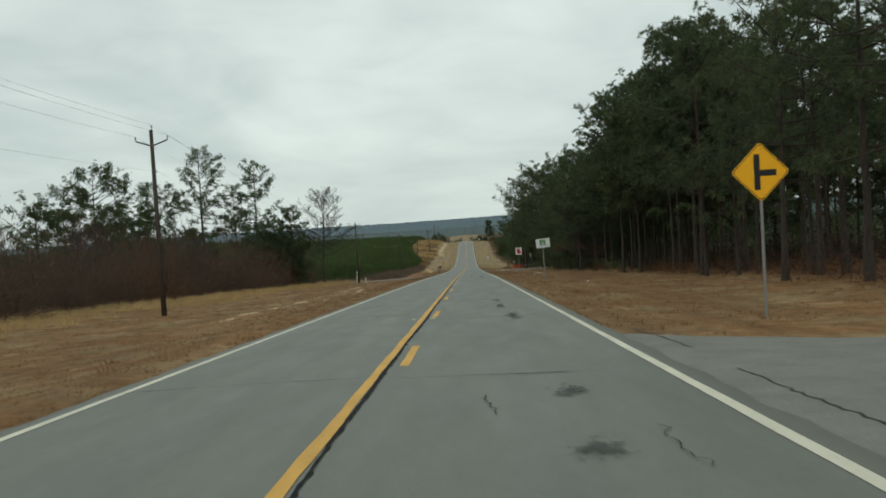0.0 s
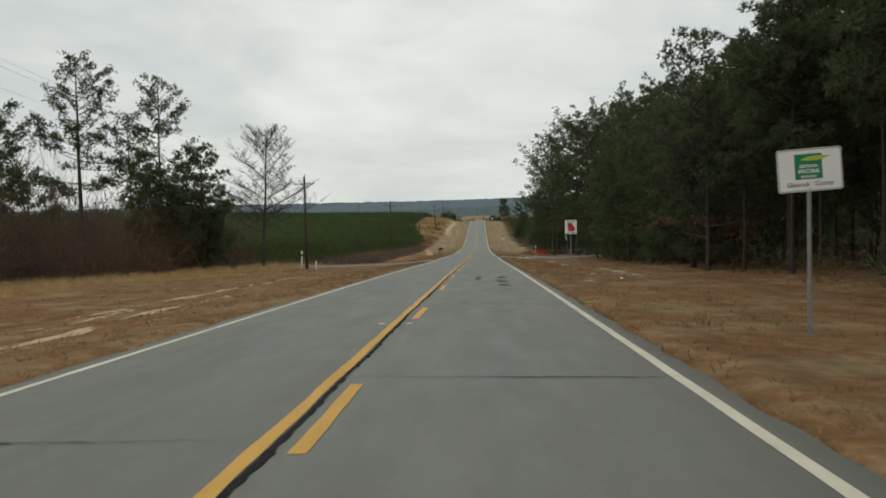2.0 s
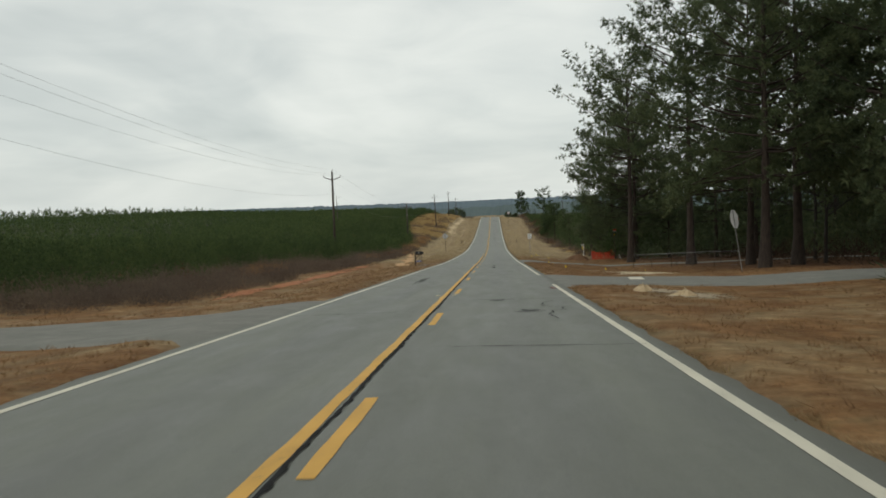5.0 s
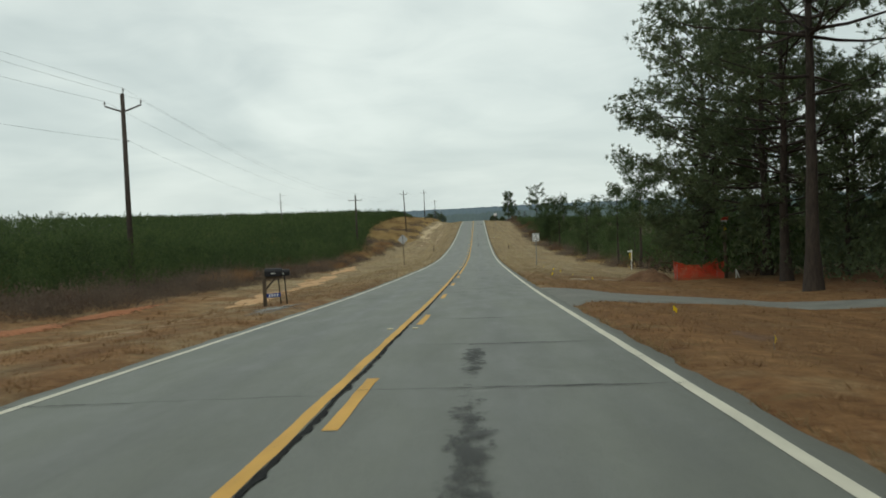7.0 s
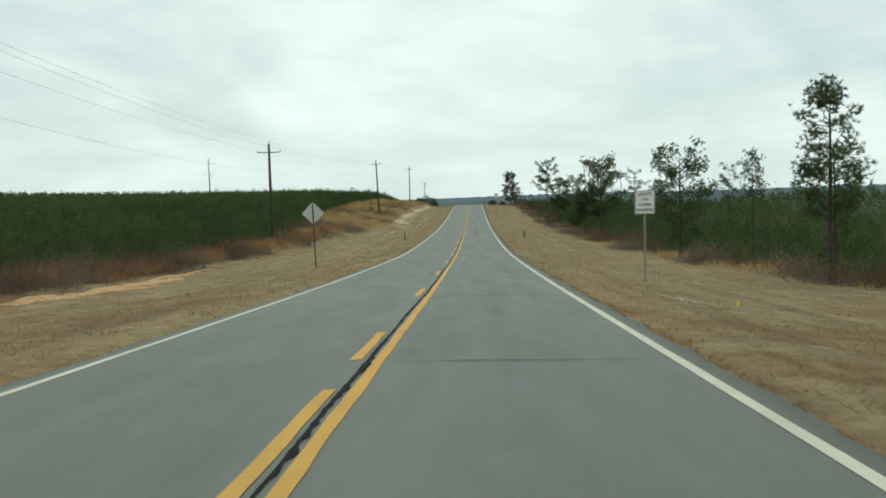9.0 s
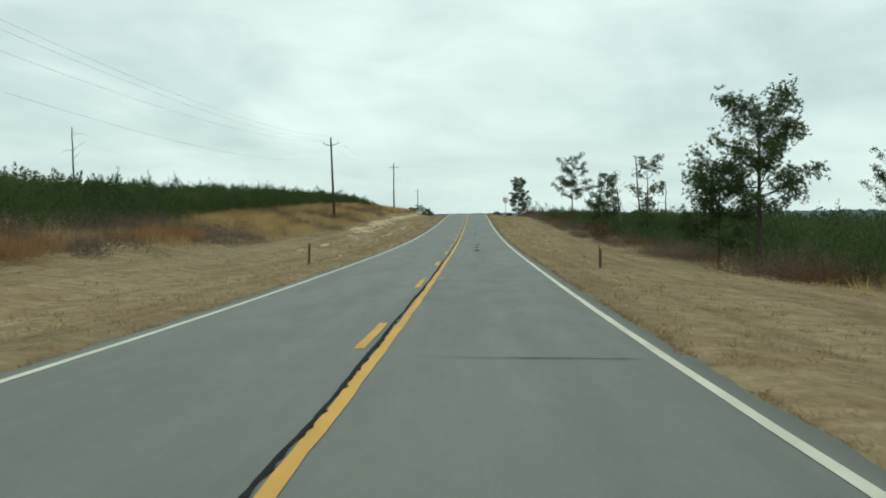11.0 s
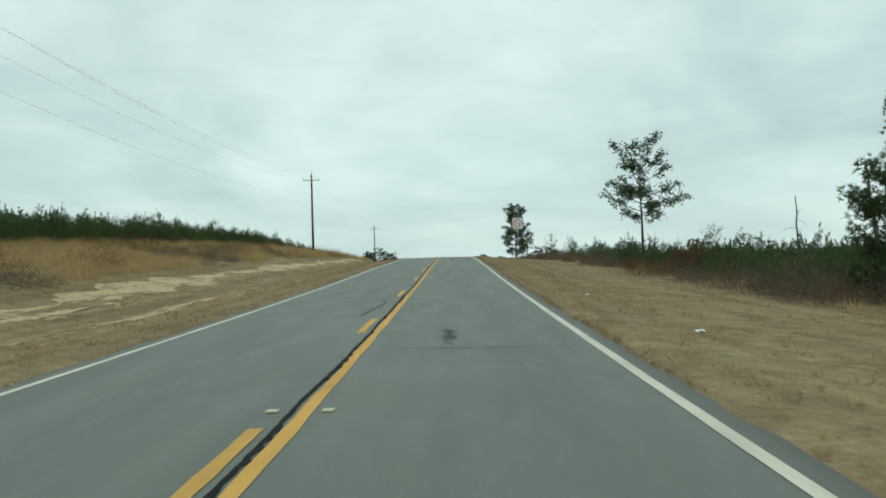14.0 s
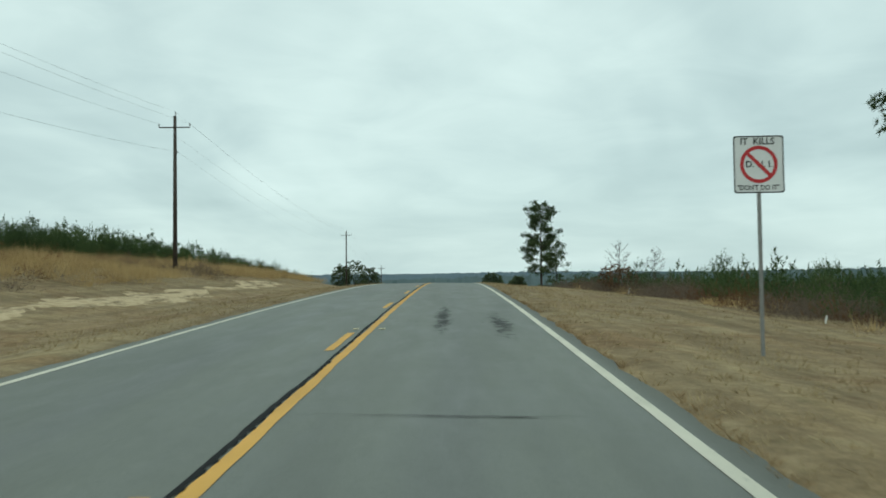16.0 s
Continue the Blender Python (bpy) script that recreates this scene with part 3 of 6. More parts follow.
    return linked(name, soup(name, v, np.stack([i, i + 1, i + nx + 2, i + nx + 1], 1)), mat, parent, label)


road = strip("road", -HALF_L, HALF_R, -60, 740, 0.5, 0.0, ASPHALT, None, wear=0.030, seed=1.0, nx=8)
tagged(road, "worn grey two-lane asphalt road with tarred centre seam", "road", kind="structure")

# white edge lines, broken where the side roads join
strip("edge_line", EDGE_L - 0.06, EDGE_L + 0.06, -60, 740, 1.5, 0.005, WHITE, road, "worn white edge line", 0.004, 3)
for y0, y1 in ((-60, 178.0), (189.5, 740)):
    strip("edge_line", EDGE_R - 0.065, EDGE_R + 0.065, y0, y1, 1.5, 0.005, WHITE, road, "worn white edge line", 0.004, 4)
# yellow: solid beside dashes, which change sides past the dip
strip("centre_line", -0.165, -0.035, -60, 270.5, 0.6, 0.005, YELLOW, road, "solid yellow centre line", 0.007, 5)
strip("centre_line", 0.105, 0.235, 265.5, 740, 0.6, 0.005, YELLOW, road, "solid yellow centre line", 0.007, 6)
for k in range(-4, 22):
    y = 12.192 * (k + 0.13)
    if y < 262:
        strip("dash", 0.145, 0.28, y, y + 3.35, 0.4, 0.005, YELLOW, road, "", 0.005, k * 1.3)
for k in range(22, 60):
    y = 12.192 * (k + 0.37)
    strip("dash", -0.19, -0.055, y, y + 3.35, 0.4, 0.005, YELLOW, road, "", 0.005, k * 1.7)
# the tarred seam between them
def seam():
    """The jagged tar between the two lanes: it hugs the solid line, which changes sides past the dip."""
    rng = np.random.default_rng(4)
    ys = np.arange(-60.0, 740.0, 0.16)
    mid = np.interp(ys, [-60, 255, 285, 740], [0.000, 0.002, 0.056, 0.054]) + 0.012 * np.sin(ys * 0.31) + 0.008 * np.sin(ys * 1.3)
    lo = mid - 0.017 - 0.014 * rng.random(len(ys)) ** 2 - 0.007 * np.sin(ys * 0.7)
    hi = mid + 0.019 + 0.050 * rng.random(len(ys)) ** 3 + 0.009 * np.sin(ys * 0.53 + 1)
    v = np.concatenate([np.stack([lo, ys, crowned(lo, ys) + 0.009], 1), np.stack([hi, ys, crowned(hi, ys) + 0.009], 1)])
    i, n = np.arange(len(ys) - 1), len(ys)
    return linked("tar_seam", soup("tar_seam", v, np.stack([i, i + n, i + n + 1, i + 1], 1)), TAR, road, "black tarred seam")


seam()


def crack(y, x0, x1, wide, lift, seed, name="crack", mat=CRACK, skew=0.0):
    """A wandering crack across the road."""
    rng = np.random.default_rng(seed)
    xs = np.arange(x0, x1 + 0.01, 0.09)
    walkish = np.cumsum(rng.normal(0, 0.012, len(xs)))
    walkish -= np.linspace(walkish[0], walkish[-1], len(xs))
    yy = y + walkish + skew * (xs - x0) + rng.normal(0, 0.010, len(xs))
    run = np.arange(len(xs))
    ww = wide * (0.25 + rng.random(len(xs)) * 0.9) * (0.75 + 0.35 * np.sin(xs * 1.9 + seed)) * np.minimum(1, np.minimum(run, run[::-1]) / 9.0 + 0.08)
    v = np.concatenate([np.stack([xs, yy - ww, crowned(xs, yy) + lift], 1), np.stack([xs, yy + ww, crowned(xs, yy) + lift], 1)])
    i, n = np.arange(len(xs) - 1), len(xs)
    return linked(name, soup(name, v, np.stack([i, i + 1, i + n + 1, i + n], 1)), mat, road)


CRACKS_R = (12.2, 24.9, 36.2, 41.6, 48.1, 54.2, 66.4, 79.2, 94.6, 107.0, 119.5, 131.0, 143.5, 156.0, 168.5, 184.0, 192.2, 196.9, 211.2, 216.3, 222.5, 237.7, 240.8, 244.0, 254.9, 259.4, 272.5, 284.5, 297.0, 309.0, 321.5, 333.0, 344.7, 348.5, 365.7, 378.1, 393.4, 405.8, 413.9, 428.6, 441.6, 455.6, 462.4, 472.9, 486.3, 498.5, 511.0)
for n, y in enumerate(CRACKS_R):
    crack(y, 0.28 if n % 3 else -0.05, 3.86 if n % 4 else 3.0, 0.027, 0.012, n + 10, skew=-0.02)
CRACKS_L = (12.8, 28.6, 35.6, 56.7, 63.3, 80.7, 93.0, 105.0, 118.0, 130.0, 164.3, 195.0, 211.1, 236.0, 251.0, 290.0, 318.0)
for n, y in enumerate(CRACKS_L):
    crack(y, -3.75, -0.24, 0.021, 0.012, n + 90, skew=-0.07)


def wandering(points, wide, seed, name="sealed_crack"):
    """A sealed crack that wanders along a lane through a few places."""
    rng = np.random.default_rng(seed)
    out = []
    for (xa, ya), (xb, yb) in zip(points[:-1], points[1:]):
        n = max(2, int(math.hypot(xb - xa, yb - ya) / 0.15))
        for i in range(n):
            out.append((xa + (xb - xa) * i / n, ya + (yb - ya) * i / n))
    p = np.array(out) + rng.normal(0, 0.025, (len(out), 2))
    d = np.gradient(p, axis=0)
    s = np.stack([-d[:, 1], d[:, 0]], 1) / np.linalg.norm(d, axis=1)[:, None] * (wide * (0.6 + 0.7 * rng.random(len(p))))[:, None]
    q = np.concatenate([p - s, p + s])
    i, n = np.arange(len(p) - 1), len(p)
    v = np.column_stack([q, crowned(q[:, 0], q[:, 1]) + 0.016])
    return linked(name, soup(name, v, np.stack([i, i + 1, i + n + 1, i + n], 1)), CRACK, road)


wandering([(2.94, 167.39), (2.66, 166.55), (2.58, 165.78), (2.61, 165.27), (2.72, 164.88), (3.03, 164.59), (2.97, 164.21), (3.04, 163.79), (2.68, 163.46), (2.69, 163.08), (2.58, 162.3), (2.7, 161.0)], 0.017, 1)
wandering([(4.30, 19.0), (4.36, 17.6), (4.44, 15.4), (4.46, 14.2)], 0.014, 6)
wandering([(4.36, 11.6), (4.40, 10.2), (4.38, 8.8), (4.42, 7.0), (4.40, 5.0)], 0.015, 7)
wandering([(-0.52, 435.6), (-0.44, 437.0), (-0.40, 438.0), (-0.31, 439.0), (-0.30, 439.8), (-0.36, 440.6), (-0.31, 441.2)], 0.016, 2)
wandering([(2.06, 391.2), (2.04, 391.9), (1.98, 392.7)], 0.018, 3)
wandering([(2.78, 6.4), (2.73, 7.0), (2.72, 7.5), (2.81, 7.9), (2.66, 8.2)], 0.006, 4)
wandering([(1.42, 9.0), (1.33, 9.8), (1.32, 10.5)], 0.008, 5)

STAINS = [(2.19, 10.4, 0.30, 1.2), (2.13, 7.2, 0.35, 1.2), (2.15, 30.6, 0.25, 4.5), (2.13, 35.0, 0.22, 2.6), (2.40, 98.6, 0.40, 4.5), (2.32, 94.0, 0.42, 6.0), (2.28, 90.2, 0.34, 3.0), (1.38, 98.0, 0.24, 8.0), (2.3, 25.0, 0.3, 5.0), (2.19, 163.6, 0.40, 1.6), (1.5, 168.0, 0.35, 1.0),
          (1.38, 214.2, 0.22, 6.0), (1.36, 208.0, 0.27, 7.0), (1.56, 385.4, 0.30, 3.0), (1.46, 375.4, 0.34, 5.5), (1.5, 380.6, 0.22, 3.5), (1.54, 500.3, 0.26, 13.0), (2.75, 498.1, 0.30, 9.0), (1.42, 430.6, 0.2, 4.5), (-1.9, 186.0, 0.28, 11.0), (1.45, 412.0, 0.16, 8.0),]
for n, (x, y, wx, wy) in enumerate(STAINS):
    s = strip("oil_stain", x - wx, x + wx, y - wy / 2, y + wy / 2, 0.5, 0.016, STAIN, road, "", 0.0, 0, 2)


red = strip("red_paint_mark", 3.28, 3.56, 174.2, 176.0, 0.3, 0.009, RED_MARK, road, "faded red sprayed mark", 0.02, 8, 2)


def raised_marker():
    bm = box(0.11, 0.10, 0.018, (0, 0, 0.009), 0.006)
    return bm


markers = []
for n, y in enumerate((25.3, 49.4, 73.5, 98.2, 122.4, 146.8, 171.2, 195.5, 220.0, 245.2, 325.4, 349.8, 374.1, 399.1, 423.2, 447.9, 472.2, 496.4)):
    for x in ((-0.31, 0.19) if y < 268 else (-0.14, 0.37)):
        m = pose(x + (0.02 if n % 2 else 0), y, float(crowned(x, y)) + 0.004)
        if not markers:
            markers.append(part("pavement_marker", raised_marker(), MARKER, None))
            tagged(markers[0], "small cream reflective raised marker glued on the asphalt", "road marker", "raised markers along the centre line")
            markers[0].matrix_basis = m
        else:
            copy_thing(markers[0], m)


def side_road(name, label, near, far, x0, x1, mat=SIDE_ASPHALT, lift=0.05):
    """Paving that leaves the road: its two sides as (x, y) bends."""
    xs = np.arange(x0, x1, 0.4 if x1 > x0 else -0.4)
    na, fa = np.interp(np.abs(xs), *zip(*near)), np.interp(np.abs(xs), *zip(*far))
    us = np.array([0, 0.03, 0.1, 0.2, 0.3, 0.4, 0.5, 0.6, 0.7, 0.8, 0.9, 0.97, 1.0])
    gx = np.repeat(xs[:, None], 13, 1)
    w1, w2 = ragged(xs * 2.1, 3.0, 0.05), ragged(xs * 1.7, 9.0, 0.05)
    gy = (na + w1)[:, None] + ((fa + w2) - (na + w1))[:, None] * us[None, :]
    z = np.minimum(land(gx, gy) + lift, zr(gy) - 0.045)
    z = np.maximum(z, land(gx, gy) + 0.025)
    rim = np.minimum(us, 1 - us)[None, :] * np.abs(fa - na)[:, None]
    z = np.where(rim < 0.01, land(gx, gy) - 0.03, z)
    v = np.stack([gx, gy, z], -1).reshape(-1, 3)
    i = (np.arange(len(xs) - 1)[:, None] * 13 + np.arange(12)[None, :]).ravel()
    ob = linked(name, soup(name, v, np.stack([i, i + 1, i + 14, i + 13], 1), True), mat)
    return tagged(ob, label, "side road", kind="structure")


SIDE_1 = ([(4.0, -14), (6, -6), (9, 1), (40, 3)], [(4.0, 18.5), (5, 17.0), (7, 16.1), (9, 15.7), (40, 15.0)])
SIDE_2 = ([(4.0, 176.0), (4.4, 177.2), (5.5, 178.0), (9, 177.6), (45, 177.2)], [(4.0, 190.5), (4.6, 189.0), (5.5, 187.4), (8.7, 186.0), (11.4, 184.6), (45, 183.5)])
SIDE_3 = ([(3.8, 158.0), (5.5, 160.5), (9, 162), (60, 163)], [(3.8, 172.6), (5, 170.8), (7, 169.6), (60, 168.5)])
SIDE_4 = ([(4.0, 227.0), (5.0, 229.5), (7, 231.5), (10, 232.6), (14, 231.6), (24, 228.5), (45, 224.0)], [(4.0, 241.0), (5.0, 239.2), (8, 237.4), (11, 236.2), (15, 234.6), (24, 231.6), (45, 227.2)])
side_road("side_road_1", "pale cracked asphalt side road mouth", *SIDE_1, 3.80, 40.0)
side_road("side_road_2", "pale asphalt side road with a white stop bar", *SIDE_2, 3.80, 45.0)
side_road("side_road_3", "pale asphalt side road mouth", *SIDE_3, -3.7, -60.0)
side_road("driveway", "narrow grey asphalt driveway", *SIDE_4, 3.80, 45.0)
GRAVEL_PULL = ([(3.8, 228.0), (4.6, 229.0), (5.4, 231.0), (5.7, 232.0)], [(3.8, 237.4), (4.6, 237.0), (5.4, 236.0), (5.7, 235.0)])


def paved(x, y):
    x, y = np.asarray(x), np.asarray(y)
    hit = (x > -HALF_L - 0.05) & (x < HALF_R + 0.05)
    for (near, far), side in ((SIDE_1, 1), (SIDE_2, 1), (SIDE_3, -1), (SIDE_4, 1), (GRAVEL_PULL, -1)):
        d = x * side
        hit |= (d > 3) & (d < far[-1][0]) & (y > np.interp(d, *zip(*near)) - 0.1) & (y < np.interp(d, *zip(*far)) + 0.1)
    return hit


bar = [(7.0, 182.0), (7.6, 182.0), (7.9, 185.0), (7.3, 185.0)]
bm = bmesh.new()
bm.faces.new([bm.verts.new((x, y, float(land(x, y)) + 0.062)) for x, y in bar])
stop_bar = part("stop_bar", bm, WHITE, bpy.data.objects["side_road_2"], "worn white stop bar")


def blotch(name, x, y, rx, ry, mat, label, seed, hump=0.0, lift=0.03):
    """An uneven patch of bare earth that lies on the ground, heaped up where hump is given."""
    rng = np.random.default_rng(seed)
    na, nr = 28, 7
    ph = rng.random(4) * 6.28
    v, f = [], []
    for j in range(nr + 1):
        u = j / nr
        for i in range(na):
            a = 2 * math.pi * i / na
            k = u * (1 + 0.22 * math.sin(3 * a + ph[0]) + 0.16 * math.sin(5 * a + ph[1]) + 0.10 * math.sin(9 * a + ph[2]))
            px, py = x + rx * k * math.cos(a), y + ry * k * math.sin(a)
            h = hump * (1 - u * u) ** 1.3 * (1 + 0.25 * math.sin(px * 3 + ph[3]) * math.sin(py * 4))
            v.append((px, py, float(land(px, py)) + lift * (1 - u ** 4) - 0.03 * u ** 4 + h + (0.06 if hump else 0.015) * rng.normal() * (1 - u)))
    for j in range(nr):
        for i in range(na):
            a, b = j * na + i, j * na + (i + 1) % na
            f.append((a, b, b + na, a + na))
    ob = linked(name, soup(name, v, f, True), mat)
    return tagged(ob, label, "bare earth")

# sand worn bare along the verge: bends as (x, y), width
TRACKS = [("pale bare sand worn along the verge", [(-9.9, 40), (-9.6, 60), (-9.6, 75), (-10.4, 100), (-11.3, 125)], 1.1, THIN_SAND, 1),
          ("pale bare sand worn along the verge", [(-7.8, 56), (-8.0, 82), (-9.0, 104)], 0.8, THIN_SAND, 2),
          ("pale bare sand worn along the verge", [(-7.9, 236), (-8.8, 250), (-9.5, 263), (-10.8, 282), (-12.0, 297), (-12.5, 312)], 1.8, WORN_ORANGE, 4),
          ("pale sandy track along the foot of the bank", [(-9.9, 382), (-9.9, 400), (-10.3, 425), (-10.8, 452)], 1.5, THIN_SAND, 5),
          ("wide pale sandy track along the foot of the bank", [(-11.2, 421), (-11.7, 442), (-12.0, 465), (-11.6, 488), (-11.0, 505), (-11.2, 530), (-12.5, 556)], 2.8, WORN_SAND, 6),
          ("pale bare sand worn along the verge", [(-7.4, 398), (-7.6, 420), (-7.9, 445), (-8.3, 470)], 1.4, THIN_SAND, 7)]


def worn(x, y):
    """Where the sand lies bare."""
    hit = np.zeros(np.shape(x), bool)
    for label, bends, wide, mat, seed in TRACKS:
        p = np.array(bends, float)
        cx = np.interp(y, p[:, 1], p[:, 0]) + 0.25 * np.sin(y * 0.33 + seed) + 0.1 * np.sin(y * 1.3 + seed)
        hit |= (y > p[0, 1]) & (y < p[-1, 1]) & (np.abs(x - cx) < 0.25 * wide)
    return hit


# ---------------------------------------------------------------- plants
def unit(v):
    return v / np.maximum(np.linalg.norm(v, axis=-1, keepdims=True), 1e-6)


def blades(c, d, nb, length, width, spread, rng, droop=0.0):
    """Sprays of nb thin blades from each place c, about the way d."""
    n = len(c)
    c2, d2 = np.repeat(c, nb, 0), np.repeat(d, nb, 0)
    way = unit(d2 + spread * unit(rng.normal(size=(n * nb, 3))))
    way[:, 2] -= droop * rng.random(n * nb)
    side = unit(np.cross(way, rng.normal(size=(n * nb, 3))))
    ln = length * (0.6 + 0.6 * rng.random((n * nb, 1)))
    wd = width * (0.7 + 0.6 * rng.random((n * nb, 1)))
    root = c2 + way * ln * 0.1
    v = np.stack([root - side * wd / 2, root + side * wd / 2, c2 + way * ln], 1).reshape(-1, 3)
    return v, np.arange(len(v), dtype=np.int32).reshape(-1, 3)


def tube(path, radii, sides):
    """Corners and quads of a tube along a path."""
    path, radii = np.asarray(path, float), np.asarray(radii, float)
    t = unit(np.gradient(path, axis=0))
    ref = np.array([0.31, 0.95, 0.05]) if abs(t[0][2]) > 0.5 else np.array([0.0, 0.0, 1.0])
    a = unit(np.cross(t, ref))
    b = np.cross(t, a)
    ang = np.linspace(0, 2 * math.pi, sides, endpoint=False)
    v = path[:, None, :] + radii[:, None, None] * (np.cos(ang)[None, :, None] * a[:, None, :] + np.sin(ang)[None, :, None] * b[:, None, :])
    k = len(path)
    i = np.arange(k - 1)[:, None] * sides
    j = np.arange(sides)[None, :]
    f = np.stack([i + j, i + (j + 1) % sides, i + sides + (j + 1) % sides, i + sides + j], -1).reshape(-1, 4)
    return v.reshape(-1, 3), f


def joined(bits):
    v, f, o = [], [], 0
    for a, b in bits:
        v.append(a)
        f.append(np.asarray(b) + o)
        o += len(a)
    return np.concatenate(v), np.concatenate(f)


def pine_meshes(seed, tall, base, reach, whorls, per, tuft, nb, width, girth, length=0.26, lean=0.0, shape=1.0, kink=0.0, gaps=0.0, segs=5, twiggy=True, puff=1.15, wild=0.45, skip=(0, 0), lobe=1.0):
    """Trunk, limbs, side shoots, and puffs of needles towards the ends of the shoots. base: where the crown begins, as a part of its height."""
    rng = np.random.default_rng(seed)
    hs = np.linspace(0, 1, 12)
    bend = np.cumsum(rng.normal(0, 0.012 + kink, (12, 2)), 0) * tall * 0.12
    bend[:, 0] += lean * hs * tall
    spine = np.column_stack([bend - bend[0], hs * tall])
    rad = girth * (1 - 0.9 * hs ** 0.9) * (1 + 0.5 * np.exp(-hs * 30))
    wood, cs, ds = [tube(spine, rad, 8)], [], []
    up = np.array([0, 0, 1.0])
    for wv in range(whorls):
        u = (wv + rng.random() * 0.9) / whorls
        if skip[0] < u < skip[1] or (rng.random() < gaps and u < 0.85):
            continue
        h = base + (1 - base) * u * 0.96
        root = np.array([np.interp(h, hs, spine[:, 0]), np.interp(h, hs, spine[:, 1]), h * tall])
        ln0 = reach * (1 - u) ** (0.55 * shape) * (0.50 + 0.50 * min(1.0, u * 3 + 0.25)) + 0.30
        a0 = rng.random() * 6.28
        for q in range(per):
            a = a0 + 6.28 * q / per + rng.normal(0, 0.5)
            ln = ln0 * (1 - wild + 2 * wild * rng.random())
            rise = -0.12 + 0.85 * u + rng.normal(0, 0.18)
            way = np.array([math.cos(a), math.sin(a), rise])
            side = np.array([-math.sin(a), math.cos(a), 0.0])
            s = np.linspace(0, 1, segs)
            p = root + s[:, None] * way * ln + np.outer(s ** 2, [0, 0, 0.22 * ln]) + np.outer(np.sin(s * 4 + 6 * rng.random()) * s, rng.normal(0, 0.06 * ln, 3))
            wood.append(tube(p, 0.013 * ln * (1 - 0.85 * s) + 0.008, 3))
            k = max(3, int(tuft * 0.74 * (0.5 + ln)))
            at = np.clip(0.34 + 0.66 * rng.random(k) ** 0.8, 0, 1)
            at[0] = 1.0
            o = np.stack([np.interp(at, s, p[:, i]) for i in range(3)], 1)
            way_n = way / np.linalg.norm(way)
            d2 = unit(way_n * (0.55 + 0.4 * rng.random((k, 1))) + side * rng.normal(0, 0.75, (k, 1)) + up * rng.normal(0.22, 0.42, (k, 1)))
            l2 = (0.22 + 0.30 * ln * (1.15 - 0.6 * at)[:, None] * (0.5 + 0.7 * rng.random((k, 1))))
            l2 = np.minimum(l2, 1.25) * min(1.0, max(0.4, reach / 1.6))
            for i in range(k):
                if twiggy:
                    wood.append(tube(np.array([o[i], o[i] + d2[i] * l2[i]]), [0.012, 0.006], 3))
                m = int(lobe * (3 + 3.8 * l2[i, 0]))
                f = np.clip(0.35 + 0.65 * rng.random((m, 1)) ** 0.7, 0, 1)
                f[0] = 1.0
                off = rng.normal(0, 0.13 * lobe ** 0.5 + 0.05 * l2[i, 0], (m, 3)) * [1, 1, 0.75]
                cs.append(o[i] + d2[i] * l2[i] * f + off)
                ds.append(unit(d2[i] * 0.6 + unit(off) * 0.5 + up * 0.45))
    c, d = np.concatenate(cs), np.concatenate(ds)
    return joined(wood), blades(c, d, nb, length, width, puff, rng)


def pine_tree(name, label, m, mats=(BARK, PINE), group="", **kw):
    t = thing(name, label, "tree", m, group)
    wood, crown = pine_meshes(**kw)
    linked("trunk", soup("trunk", *wood, True), mats[0], t)
    linked("crown", soup("crown", *crown), mats[1], t)
    return t


def bare_meshes(seed, tall, girth, spreading=0.55, depth=4, first=0.28, limbs=17, fork=6):
    """A leafless broadleaf tree: ascending limbs that fork into finer and finer twigs, within an egg-shaped crown."""
    rng = np.random.default_rng(seed)
    bits, tips = [], []
    up = np.array([0, 0, 1.0])

    def grow(p, way, ln, r, level):
        s = np.linspace(0, 1, (9, 6, 4, 3, 2)[min(level, 4)])
        if level:
            bow = unit(rng.normal(size=3)) * 0.16 * ln + up * 0.20 * ln
        else:
            bow = rng.normal(0, 0.02, 3) * ln
        q = p + s[:, None] * way * ln + np.outer(s ** 2, bow) + np.outer(np.sin(s * 7 + 6 * rng.random()) * s, rng.normal(0, 0.018 * ln, 3))
        bits.append(tube(q, r * (1 - 0.75 * s) + 0.004, 7 if level == 0 else 4 if level == 1 else 3))
        if level == depth:
            tips.append(q[-1])
            return
        n = limbs if level == 0 else (fork, 5, 4, 3)[level - 1]
        for i in range(n):
            at = first + (0.98 - first) * (i + rng.random()) / n if level == 0 else 0.25 + 0.75 * (i + rng.random()) / n
            o = np.array([np.interp(at, s, q[:, j]) for j in range(3)])
            a = rng.random() * 6.283 if level else i * 2.4 + rng.normal(0, 0.4)
            side = np.array([math.cos(a), math.sin(a), 0.0])
            if level == 0:
                u = (at - first) / (1 - first)
                d = unit(side * spreading * 1.5 + up * (0.15 + 1.1 * u ** 1.4 + rng.normal(0, 0.14)))
                k = 0.40 * (0.70 + 0.60 * u) * (1.10 - u) ** 0.75 * (0.8 + 0.4 * rng.random())
                grow(o, d, max(0.6, ln * k), max(0.016, r * 0.34 * (1.1 - 0.6 * u)), 1)
            else:
                d = unit(way * 0.62 + side * spreading * (1.1 + 0.8 * rng.random()) + up * 0.14)
                grow(o, d, ln * (0.36 + 0.24 * rng.random()) * (1.15 - 0.4 * at), max(0.013, r * 0.45), level + 1)

    grow(np.zeros(3), np.array([0.02, 0.0, 1.0]), tall * 0.95, girth, 0)
    return joined(bits), np.array(tips)


